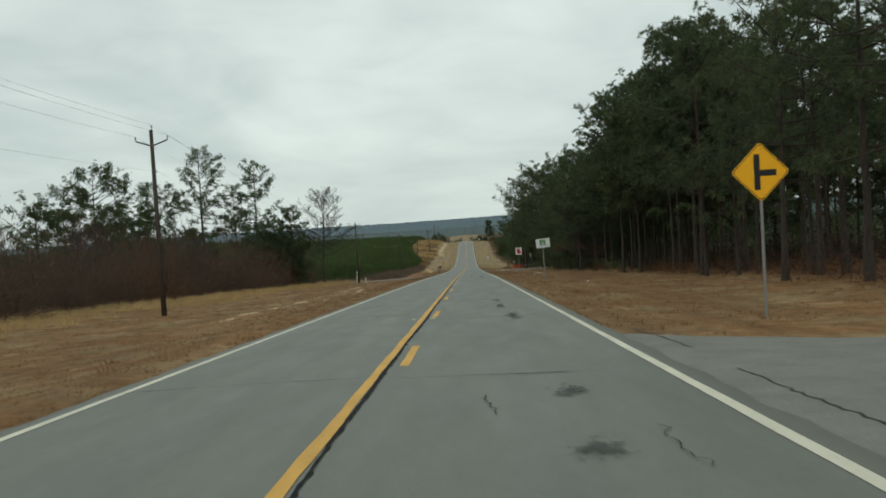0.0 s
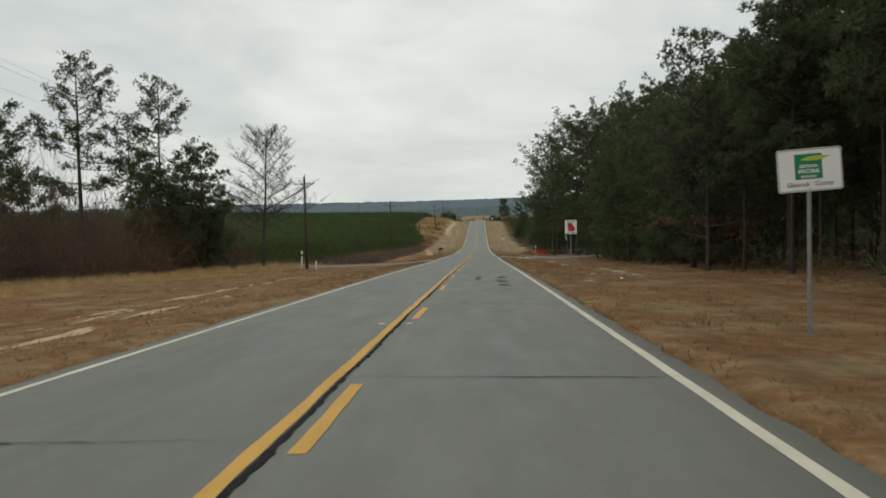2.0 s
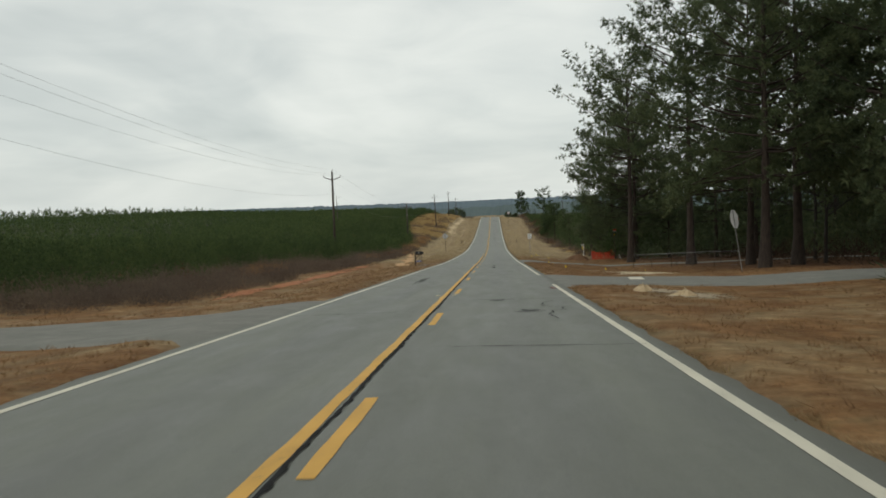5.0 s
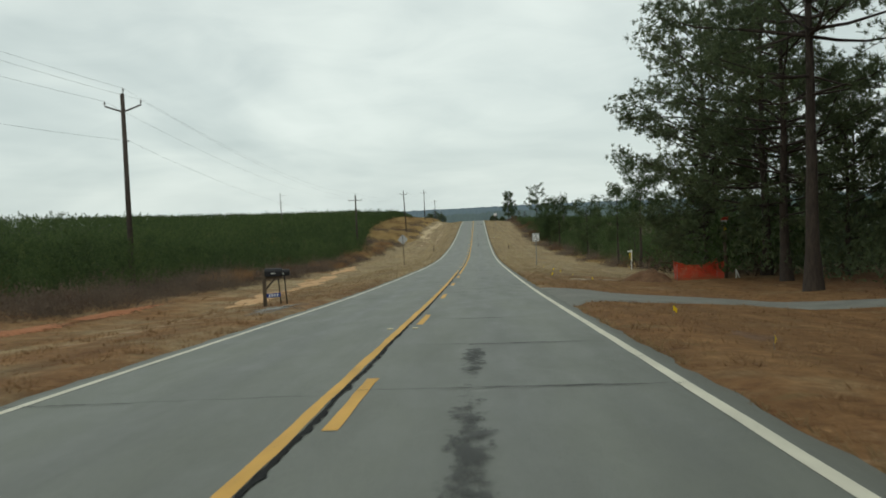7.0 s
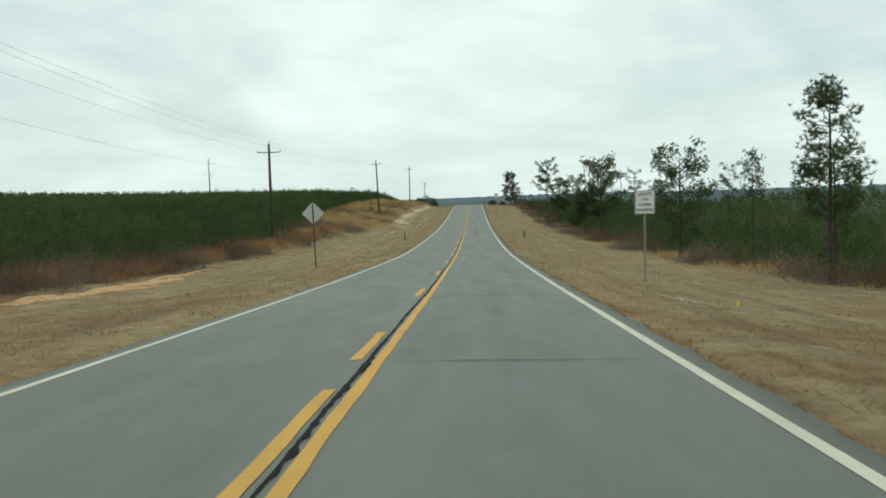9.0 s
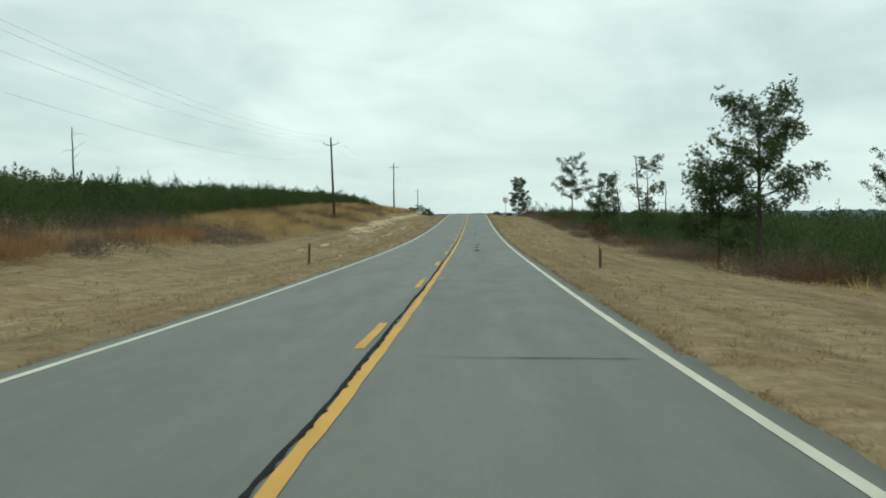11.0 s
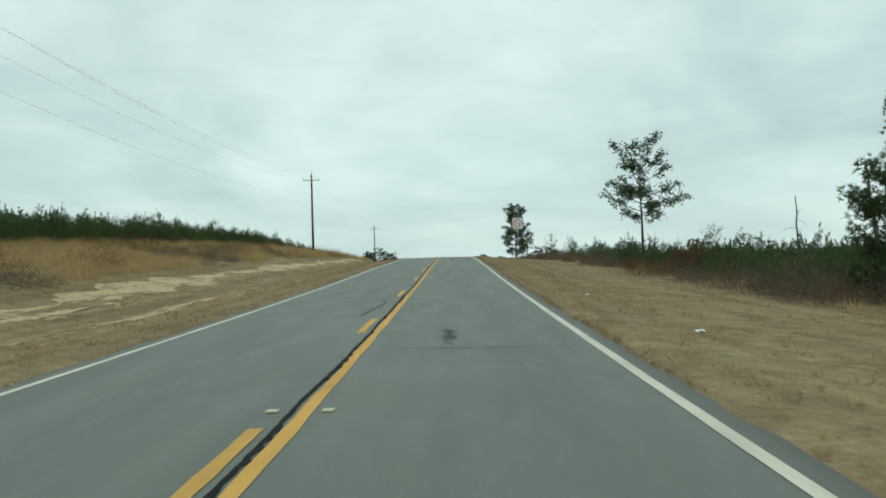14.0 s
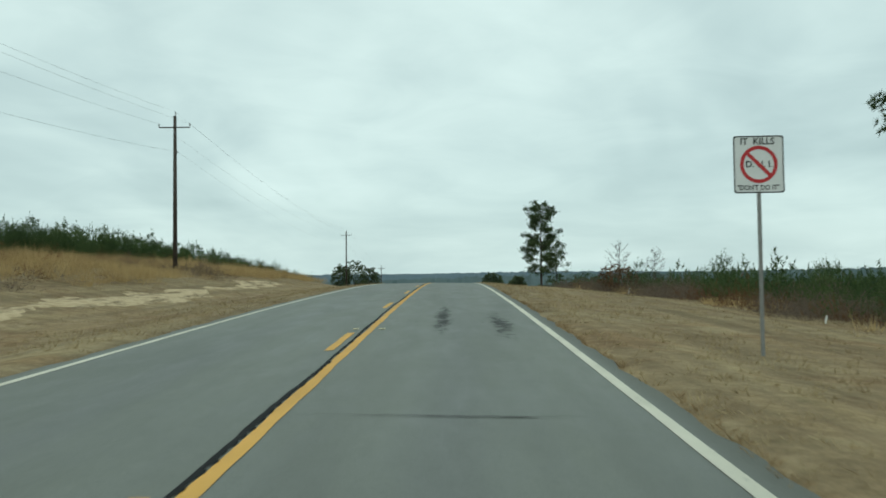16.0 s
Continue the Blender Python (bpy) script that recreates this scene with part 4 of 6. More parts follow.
def bare_tree(name, label, m, mat=DARKBARK, group="", **kw):
    t = thing(name, label, "tree", m, group)
    wood, tips = bare_meshes(**kw)
    linked("trunk", soup("trunk", *wood, True), mat, t)
    return t, tips


def planted(x, y, s=1.0, turn=0.0, sink=0.08):
    return pose(x, y, float(land(x, y)) - sink, 0, 0, turn) @ Matrix.Scale(s, 4)


def scatter(templates, xs, ys, rng, lo, hi, tilt=0.08, sink=0.05, squash=0.0):
    """Copies of template plants, joined into one soup."""
    vs, fs, o = [], [], 0
    zs = land(xs, ys) - sink
    pick = rng.integers(0, len(templates), len(xs))
    for k, (tv, tf) in enumerate(templates):
        sel = np.where(pick == k)[0]
        if not len(sel):
            continue
        a = rng.random(len(sel)) * 6.283
        s = lo + (hi - lo) * rng.random(len(sel))
        h = s * (1 + squash * rng.normal(size=len(sel)))
        ca, sa = np.cos(a) * s, np.sin(a) * s
        tx, ty = rng.normal(0, tilt, len(sel)), rng.normal(0, tilt, len(sel))
        px = ca[:, None] * tv[None, :, 0] - sa[:, None] * tv[None, :, 1] + tx[:, None] * tv[None, :, 2] * h[:, None] + xs[sel][:, None]
        py = sa[:, None] * tv[None, :, 0] + ca[:, None] * tv[None, :, 1] + ty[:, None] * tv[None, :, 2] * h[:, None] + ys[sel][:, None]
        pz = h[:, None] * tv[None, :, 2] + zs[sel][:, None]
        v = np.stack([px, py, pz], -1).reshape(-1, 3)
        f = (tf[None] + (np.arange(len(sel)) * len(tv))[:, None, None]).reshape(-1, tf.shape[1])
        vs.append(v)
        fs.append(f + o)
        o += len(v)
    return np.concatenate(vs), np.concatenate(fs)


def stuff(name, label, category, soup_data, mat):
    ob = linked(name, soup(name, *soup_data), mat)
    return tagged(ob, label, category, kind="stuff")


def young_pine(seed, rings, per, nb, width, length=0.19, inner=True):
    """A head-high plantation pine: whorls of branches that end in upright bottlebrush shoots, and taller shoots at the top."""
    rng = np.random.default_rng(seed)
    cs, ds = [], []

    def shoot(o, axis, ln, many):
        t = rng.random((many, 1))
        c = o + axis * ln * t + rng.normal(0, 0.02, (many, 3))
        cs.append(c)
        ds.append(unit(axis * 0.75 + unit(rng.normal(size=(many, 3))) * 0.75))

    for i in range(rings):
        u = (i + 0.4 * rng.random()) / rings
        r = 0.95 * (1 - u) ** 0.7 + 0.10
        n = max(3, int(per * (1 - 0.4 * u) + 0.5))
        a0 = rng.random() * 6.28
        for q in range(n):
            a = a0 + 6.28 * q / n + rng.normal(0, 0.4)
            out = np.array([math.cos(a), math.sin(a), 0.0])
            far = r * (0.65 + 0.5 * rng.random())
            for k in ((0.5, 1.0) if inner else (0.9,)):
                o = out * far * k + [0, 0, 0.10 + 1.95 * u + 0.30 * far * k + rng.normal(0, 0.06)]
                shoot(o, unit(out * 0.45 + [0, 0, 1.0] + rng.normal(0, 0.15, 3)), 0.36 * (1 - 0.25 * u), nb)
    for k in range(3):
        o = np.array([rng.normal(0, 0.10), rng.normal(0, 0.10), 1.90 + 0.10 * k])
        shoot(o, unit(rng.normal(0, 0.10, 3) + [0, 0, 1.0]), 0.26 + 0.10 * k, nb + 3)
    return blades(np.concatenate(cs), np.concatenate(ds), 1, length, width, 0.45, rng)


def spray(seed, n, tall, wide, length, width, spread, up=1.0):
    """A clump of stems and leaves."""
    rng = np.random.default_rng(seed)
    h = rng.random(n) ** 0.8
    a = rng.random(n) * 6.283
    r = wide * np.sqrt(rng.random(n)) * (1 - 0.45 * h)
    c = np.stack([r * np.cos(a), r * np.sin(a), h * tall * 0.8], 1)
    d = unit(np.stack([np.cos(a) * 0.35, np.sin(a) * 0.35, np.full(n, up)], 1))
    return blades(c, d, 1, length, width, spread, rng)


def field(x0, x1, y0, y1, gap, rng, jitter=0.35, keep=None):
    xs, ys = np.meshgrid(np.arange(x0, x1, gap), np.arange(y0, y1, gap))
    xs = xs.ravel() + rng.normal(0, gap * jitter, xs.size)
    ys = ys.ravel() + rng.normal(0, gap * jitter, ys.size)
    ok = ~paved(xs, ys)
    if keep is not None:
        ok &= keep(xs, ys)
    return xs[ok], ys[ok]


def patchy(x, y, s, seed=0.0):
    return np.sin(x * s + seed + 1.7 * np.sin(y * s * 0.7)) + np.sin(y * s * 1.3 - seed + 1.1 * np.sin(x * s * 0.9))


def mound(seed, n, tall, wide, length, width, hollow=0.45):
    """A rounded shrub: leaves or twig ends on an uneven dome, thicker towards its rim."""
    rng = np.random.default_rng(seed)
    p = unit(rng.normal(size=(n, 3)))
    p[:, 2] = np.abs(p[:, 2])
    lump = 0.75 + 0.25 * np.sin(p[:, 0] * 4 + seed) * np.sin(p[:, 1] * 5 + 2 * seed) + 0.18 * rng.normal(size=n)
    c = p * (hollow + (1 - hollow) * rng.random((n, 1)) ** 0.6) * lump[:, None] * [wide, wide, tall]
    return blades(c, unit(p + [0, 0, 0.5]), 1, length, width, 1.0, rng)


RNG = np.random.default_rng(7)
near_young = [young_pine(k, 9, 6, 11, 0.036, 0.15) for k in range(7)]
mid_young = [young_pine(k + 20, 7, 5, 11, 0.056, 0.20, False) for k in range(5)]
back_young = [young_pine(k + 30, 6, 4, 5, 0.085, 0.25, False) for k in range(5)]
far_young = [young_pine(k + 40, 4, 4, 3, 0.15, 0.34, False) for k in range(4)]


def left_edge(y):
    return np.interp(y, [150, 178, 230, 300, 340, 385, 420, 480, 560, 640], [-26, -19.0, -17.6, -15.6, -16.6, -20.5, -24.5, -27.0, -27.5, -28]) + 0.5 * np.sin(y * 0.31) + 0.4 * np.sin(y * 0.83) + 2.0 * np.exp(-((y - 245.0) / 8.0) ** 2) + 1.6 * np.exp(-((y - 343.0) / 8.0) ** 2)


def left_foot(y):
    """Where the mown strip ends and the rough growth begins."""
    return np.interp(y, [176, 200, 245, 290, 330, 385, 410, 430, 450, 520, 600], [-11.8, -11.5, -12.2, -13.0, -13.6, -13.4, -12.6, -12.7, -13.5, -13.9, -14.2]) + 0.5 * np.sin(y * 0.35) + 0.4 * np.sin(y * 0.9)


xs, ys = field(-36, -14, 178, 690, 1.85, RNG, 0.3, lambda x, y: x < left_edge(y))
front = xs > left_edge(ys) - np.where(ys > 385, 4.0, 2.1)
for late, label, lo, hi in ((False, "rows of head-high green plantation pines", 1.06, 1.28), (True, "uneven young green pines on top of the bank", 0.55, 1.28)):
    sel = (ys > 385) == late
    back = np.flatnonzero(sel & ~front)
    back = back[RNG.random(len(back)) < 0.8]
    stuff("young_pines_by_the_road", label, "young pines", joined([scatter(near_young, xs[sel & front], ys[sel & front], RNG, lo * 0.9, hi, 0.05, squash=0.06), scatter(mid_young, xs[back], ys[back], RNG, lo * 1.02, hi * 1.0, 0.05, squash=0.05)]), YOUNG)
xs, ys = field(-36, -18, 388, 690, 1.45, RNG, 0.4, lambda x, y: (x < left_edge(y) + 0.4) & (x > left_edge(y) - 5.0) & (patchy(x, y, 0.33, 1.0) > -1.1))
stuff("young_pines_by_the_road", "close clumps of dark young pines along the top of the bank", "young pines", scatter(near_young, xs, ys, RNG, 0.68, 1.32, 0.05, squash=0.15), YOUNG)
xs, ys = field(-75, -36, 176, 640, 2.1, RNG, 0.32)
stuff("young_pine_plantation", "dense stand of head-high green plantation pines", "young pines", scatter(back_young, xs, ys, RNG, 1.08, 1.42, 0.04, squash=0.06), YOUNG)
xs, ys = field(-150, -75, 180, 700, 3.4, RNG, 0.35)
stuff("young_pine_plantation", "dense stand of green plantation pines farther back", "young pines", scatter(far_young, xs, ys, RNG, 1.1, 1.45, 0.04), YOUNG)
xs, ys = field(-420, -150, 190, 900, 8.0, RNG, 0.35)
stuff("young_pine_field", "wide field of young green pines", "young pines", scatter(far_young, xs, ys, RNG, 1.5, 2.4, 0.04), YOUNG)


def right_edge(y):
    return np.interp(y, [265, 300, 340, 420, 520, 600], [18.6, 17.0, 15.6, 14.9, 15.3, 15.8]) + 0.6 * np.sin(y * 0.33)


xs, ys = field(15, 40, 268, 640, 1.9, RNG, 0.33, lambda x, y: (x > right_edge(y)) & (patchy(x, y, 0.23) > -1.25))
front = xs < right_edge(ys) + 2.2
stuff("young_pines_by_the_road", "rows of young green pines behind brown brush", "young pines", joined([scatter(near_young, xs[front], ys[front], RNG, 0.5, 1.05, 0.05, squash=0.16), scatter(mid_young, xs[~front], ys[~front], RNG, 0.55, 1.05, 0.04, squash=0.12)]), YOUNG)
xs, ys = field(40, 90, 262, 660, 4.0, RNG, 0.33)
stuff("young_pine_plantation", "dense stand of young green pines on lower ground", "young pines", scatter(mid_young, xs, ys, RNG, 1.0, 1.5, 0.04), YOUNG)
xs, ys = field(90, 460, 240, 900, 9.5, RNG, 0.35)
stuff("young_pine_field", "wide field of young green pines on lower ground", "young pines", scatter(far_young, xs, ys, RNG, 1.4, 2.4, 0.04), YOUNG)

# brown thicket before the dip
twigs = [spray(60 + k, 90, 3.0, 0.9, 0.85, 0.014, 0.45) for k in range(5)]
shrubs = [mound(70 + k, 330, 2.9, 1.7, 0.46, 0.030) for k in range(6)]


def thicket_edge(y):
    return -26.3 + 1.3 * np.sin(y * 0.11) + 0.9 * np.sin(y * 0.37)


xs, ys = field(-40, -25, -12, 180, 2.2, RNG, 0.45, lambda x, y: x < thicket_edge(y))
tall = patchy(xs, ys, 0.13, 0.7) > 0.1
stuff("winter_thicket", "dark leafless brown thicket of shrubs and briars", "brush", joined([scatter(shrubs, xs[~tall], ys[~tall], RNG, 0.8, 1.7, 0.12, squash=0.3), scatter(shrubs, xs[tall], ys[tall], RNG, 1.1, 2.3, 0.12, squash=0.3)]), THICKET)
xs, ys = field(-40, -25, -12, 180, 2.6, RNG, 0.5, lambda x, y: x < thicket_edge(y))
stuff("thicket_saplings", "thin bare saplings standing out of the thicket", "saplings", scatter(twigs, xs, ys, RNG, 1.2, 2.5, 0.12, squash=0.25), THICKET)
xs, ys = field(-33, -24, -12, 178, 3.0, RNG, 0.5, lambda x, y: (x < thicket_edge(y) + 0.6) & (patchy(x, y, 0.17, 2.0) > 0.2))
stuff("rusty_brush", "shrubs that keep their dead rust-brown leaves", "brush", scatter(shrubs, xs, ys, RNG, 0.9, 2.1, 0.1, squash=0.25), RUSTY)
xs, ys = field(-80, -40, -10, 178, 3.8, RNG, 0.4)
stuff("winter_thicket", "dark brown thicket behind the verge", "brush", scatter(shrubs[:3], xs, ys, RNG, 1.4, 2.1, 0.1, squash=0.2), THICKET)

xs, ys = field(-34, -15, 182, 385, 5.0, RNG, 0.5, lambda x, y: (x < left_edge(y) + 0.3) & (x > left_edge(y) - 13.0) & (patchy(x, y, 0.29, 3.1) > 0.75))
stuff("rusty_brush", "rust-brown bushes standing among the plantation rows", "brush", scatter(shrubs, xs, ys, RNG, 0.55, 0.85, 0.1, squash=0.2), RUSTY)

# rough growth at the foot of the plantations
weed = [spray(80 + k, 40, 0.7, 0.6, 0.34, 0.022, 0.7) for k in range(4)]
briar = [mound(180 + k, 240, 1.0, 1.15, 0.30, 0.019) for k in range(5)]
thorns = [mound(185 + k, 900, 1.5, 2.3, 0.34, 0.020, 0.55) for k in range(3)]
goldmound = [spray(190 + k, 110, 0.30, 0.85, 0.52, 0.012, 0.40) for k in range(4)]
tuftgrass = [spray(90 + k, 34, 0.12, 0.42, 0.62, 0.020, 0.5) for k in range(4)]
xs, ys = field(-27, -12, 178, 600, 1.15, RNG, 0.45, lambda x, y: (x > left_edge(y) - 1.2) & (x < left_foot(y)))
pick = patchy(xs, ys, 0.15, 3.0) + 0.35 * RNG.normal(size=len(xs)) + np.interp(ys, [200, 330, 400, 600], [1.7, 1.2, -0.9, -1.3])
dark, gold = pick > 0.45, pick < 0.1
stuff("bank_briars", "dark leafless briar mounds on the bank", "brush", scatter(briar, xs[dark], ys[dark], RNG, 0.55, 1.30, 0.1, squash=0.25), BRIAR)
stuff("tall_dry_grass", "golden dry grass on the bank", "grass", joined([scatter(goldmound, xs[gold], ys[gold], RNG, 0.55, 1.35, 0.1, squash=0.25), scatter(tuftgrass, xs[gold][::3], ys[gold][::3], RNG, 0.6, 1.2, 0.2, squash=0.2)]), GOLD)
rest = ~dark & ~gold
stuff("bank_weeds", "dead brown weeds along the foot of the plantation", "weeds", scatter(weed, xs[rest], ys[rest], RNG, 0.5, 1.05, 0.15, squash=0.2), WEEDS)
xs, ys = field(-26, -14, 180, 600, 3.4, RNG, 0.5, lambda x, y: (x > left_edge(y) - 0.6) & (x < left_foot(y) - 0.8) & (patchy(x, y, 0.15, 5.0) > 0.45))
stuff("rusty_bushes", "low bushes with dead rust-red leaves on the bank", "brush", scatter(briar, xs, ys, RNG, 0.8, 1.5, 0.1, squash=0.2), RUSTY)


xs, ys = field(-21, -14.5, 378, 580, 6.0, RNG, 0.5, lambda x, y: (x < left_foot(y) - 1.8) & (patchy(x, y, 0.11, 1.5) > 0.75))
stuff("briar_thicket", "large dark briar thickets spread over the bank", "brush", scatter(thorns, xs, ys, RNG, 0.45, 0.85, 0.06, squash=0.2), BRIAR)
xs, ys = np.array([-16.4, -16.0, -17.4, -17.8, -15.9, -15.4, -15.0, -14.8]), np.array([487.5, 492.0, 496.5, 490.0, 449.5, 445.5, 440.0, 435.5])
stuff("briar_thicket", "tall dark purple-brown thicket standing in golden grass", "brush", scatter(thorns, xs, ys, RNG, 0.75, 1.05, 0.06, squash=0.12), THICKET)


xs, ys = field(-20, -12.5, 182, 345, 2.3, RNG, 0.45, lambda x, y: (x < left_foot(y) - 0.3) & (x > left_edge(y) - 0.3))
stuff("briar_thicket", "low dark brown briars at the foot of the plantation", "brush", scatter(thorns, xs, ys, RNG, 0.32, 0.66, 0.06, squash=0.2), THICKET)


def sedge_patch(x, y):
    near = np.zeros(np.shape(x), bool)
    for cx, cy, rx, ry in ((-15.2, 303.0, 1.6, 7.0), (-15.4, 318.0, 1.2, 4.0), (-15.6, 334.0, 1.4, 5.0), (-15.0, 352.0, 1.4, 6.0), (-15.8, 374.0, 1.1, 7.0), (-15.6, 212.0, 1.0, 5.0), (-14.6, 262.0, 1.2, 5.0)):
        near |= ((x - cx) / rx) ** 2 + ((y - cy) / ry) ** 2 < 1
    return near


xs, ys = field(-18.5, -13, 200, 390, 0.75, RNG, 0.45, sedge_patch)
stuff("broomsedge", "rust-orange broomsedge in patches along the plantation", "grass", scatter(goldmound, xs, ys, RNG, 0.8, 1.45, 0.1, squash=0.2), SEDGE)


def right_foot(y):
    return np.interp(y, [262, 300, 340, 420, 520, 640], [15.8, 14.9, 13.4, 12.3, 12.8, 13.2]) + 0.5 * np.sin(y * 0.29) + 0.35 * np.sin(y * 0.77)


xs, ys = field(11, 23, 262, 640, 1.15, RNG, 0.45, lambda x, y: (x < right_edge(y) + 2.2) & (x > right_foot(y)))
pick = patchy(xs, ys, 0.23, 1.0) + 0.5 * RNG.normal(size=len(xs)) + 0.35
dark, gold = pick > 0.45, pick < -0.8
deep = np.clip((xs - right_foot(ys)) / 3.0, 0, 1)
for sel, lo, hi in ((dark & (deep < 0.5), 0.6, 1.25), (dark & (deep >= 0.5), 0.9, 1.6)):
    stuff("field_edge_briars", "dark purple-brown briars at the field's edge", "brush", scatter(briar, xs[sel], ys[sel], RNG, lo, hi, 0.1, squash=0.2), BRIAR)
stuff("tall_dry_grass", "dry golden grass at the field's edge", "grass", scatter(tuftgrass, xs[gold], ys[gold], RNG, 0.6, 1.2, 0.2), GOLD)
rest = ~dark & ~gold
stuff("field_edge_weeds", "dead brown weeds at the field's edge", "weeds", scatter(weed, xs[rest], ys[rest], RNG, 0.6, 1.3, 0.15, squash=0.2), WEEDS)
xs, ys = field(13.0, 20, 300, 640, 2.8, RNG, 0.5, lambda x, y: (x > right_foot(y) + 0.8) & (patchy(x, y, 0.21, 4.0) > 0.45))
stuff("rusty_bushes", "low bushes with dead reddish leaves", "brush", scatter(briar, xs, ys, RNG, 0.8, 1.5, 0.1), RUSTY)
xs, ys = field(-27, -17.5, -10, 178, 1.0, RNG, 0.45, lambda x, y: (patchy(x, y, 0.2) + 0.14 * (-21.5 - x) > -0.3))
stuff("tall_dry_grass", "knee-high dry grass before the thicket", "grass", scatter(tuftgrass, xs, ys, RNG, 0.45, 1.0, 0.2), GOLD)

fringe = [spray(140 + k, 9, 0.0, 0.10, 0.115, 0.013, 0.9, 0.45) for k in range(5)]
fy = np.arange(4.0, 520.0, 0.15)
fx, fz = [], []
for edge, way in ((-HALF_L, -1.0), (HALF_R, 1.0)):
    fx.append(edge + way * (0.05 + 0.07 * np.sin(fy * 0.9) * np.sin(fy * 0.23) + 0.06 * RNG.random(len(fy))))
    fz.append(fy + RNG.normal(0, 0.06, len(fy)))
fx, fz = np.concatenate(fx), np.concatenate(fz)
keep = patchy(fx, fz, 0.8, 2.0) > -0.9
for a, b in ((157.0, 174.0), (174.0, 193.0), (226.0, 243.0)):
    keep &= ~((fz > a) & (fz < b) & ((fx < 0) == (a == 157.0)))
keep &= ~((fx > 0) & (fz < 20))
stuff("edge_grass", "dry grass creeping over the edge of the asphalt", "grass", scatter(fringe, fx[keep], fz[keep], RNG, 0.5, 1.25, 0.15, -0.015), STRAW)

# rough winter turf all over the verge
tussock = [spray(240 + k, 15, 0.0, 0.20, 0.11, 0.013, 0.95, 0.55) for k in range(8)]
vx, vy = [], []
for x0, x1, gap, y0 in ((-8.0, -3.9, 0.50, 2.0), (-18.0, -8.0, 0.74, 2.0), (4.0, 8.0, 0.50, 2.0), (8.0, 16.5, 0.74, 2.0)):
    a, b = field(x0, x1, y0, 575.0, gap, RNG, 0.5, lambda x, y: (patchy(x, y, 1.1, 2.0) + 0.8 * patchy(x, y, 0.37, 4.0) > -1.5) & ~worn(x, y))
    vx.append(a)
    vy.append(b)
stuff("verge_turf", "rough tussocks of dry winter grass on the verge", "grass", scatter(tussock, np.concatenate(vx), np.concatenate(vy), RNG, 0.5, 1.6, 0.12, 0.015), TURF)

# the pine wood
FOREST_SPOTS = []
r2 = random.Random(11)
for row, x0 in enumerate((15.6, 18.8, 23.0, 28.5, 36.0)):
    y = 27.0 + r2.random() * 3
    while y < 176:
        grown = float(np.interp(y, [50, 60, 68, 92, 100, 104, 125, 131], [0.95, 0.95, 0.95, 0.94, 0.89, 0.80, 0.80, 0.97])) + 0.04 * math.sin(y * 0.21)
        if not (row > 1 and y < 58):
            FOREST_SPOTS.append((x0 + r2.uniform(-1.7, 1.7), y, r2.uniform(0.86, 1.08) * grown * (1.0 if row else 0.95), 3 if y < 60 else 0 if (row < 2 and y > 108) else 1 if row < 2 else 2))
        y += r2.uniform(2.4, 5.6) + row * 0.8
forest_protos = []
for k in range(12):
    kind = k // 3
    forest_protos.append(dict(seed=200 + k, tall=16.5 + 1.2 * (k % 3), base=(0.06, 0.38, 0.22, 0.28)[kind] + (0.05 * (k % 3) if kind else 0), reach=3.3, whorls=(24, 24, 15, 14)[kind], per=4, tuft=(2.6, 2.6, 2.2, 2.4)[kind],
                              nb=(11, 11, 7, 12)[kind], width=(0.075, 0.075, 0.13, 0.044)[kind], length=(0.36, 0.36, 0.55, 0.30)[kind], girth=0.13 + 0.025 * (k % 3), shape=0.95 if kind == 0 else 0.85, segs=3, twiggy=False, kink=0.004, gaps=(0.0, 0.14, 0.1, 0.42)[kind]))
made = {}
for n, (x, y, s, kind) in enumerate(FOREST_SPOTS):
    m = planted(x, y, s, r2.uniform(0, 360))
    k = r2.randrange(3) + 3 * kind
    if k not in made:
        made[k] = pine_tree("pine_tree", "tall dark green pine in a dense roadside wood", m, (BARK, FOREST), "pines of the wood", **forest_protos[k])
    else:
        copy_thing(made[k], m)
# older pines round the house drive: place, size, which form
OLD = [(15.4, 241.8, 1.18, 0), (17.3, 199.5, 1.12, 1), (17.2, 251.0, 1.0, 2), (21.5, 207.0, 1.12, 1), (24.0, 193.5, 1.1, 1), (20.5, 215.0, 1.05, 1), (26.0, 199.0, 1.15, 4), (16.4, 264.5, 0.95, 5), (21.5, 254.0, 0.6, 2), (24.5, 244.0, 0.72, 1), (18.6, 227.4, 1.1, 0), (30.0, 214.0, 1.2, 3),
       (28.5, 258.0, 0.62, 4), (34.0, 236.0, 0.72, 3), (40.0, 205.0, 1.2, 4), (39.0, 250.0, 0.62, 3), (47.0, 226.0, 1.2, 4), (52.0, 245.0, 0.8, 3), (56.0, 205.0, 1.2, 4), (21.5, 264.0, 0.75, 2), (18.4, 258.5, 1.02, 2), (18.6, 270.5, 0.62, 2), (20.8, 277.0, 0.52, 1), (45.0, 262.0, 0.7, 3), (33.0, 197.0, 1.15, 4), (60.0, 230.0, 1.2, 3),
       (26.5, 236.0, 0.66, 3), (30.0, 248.0, 0.7, 4), (25.0, 262.0, 0.58, 3), (36.0, 222.0, 0.8, 4), (43.0, 240.0, 0.8, 3)]
old = {}
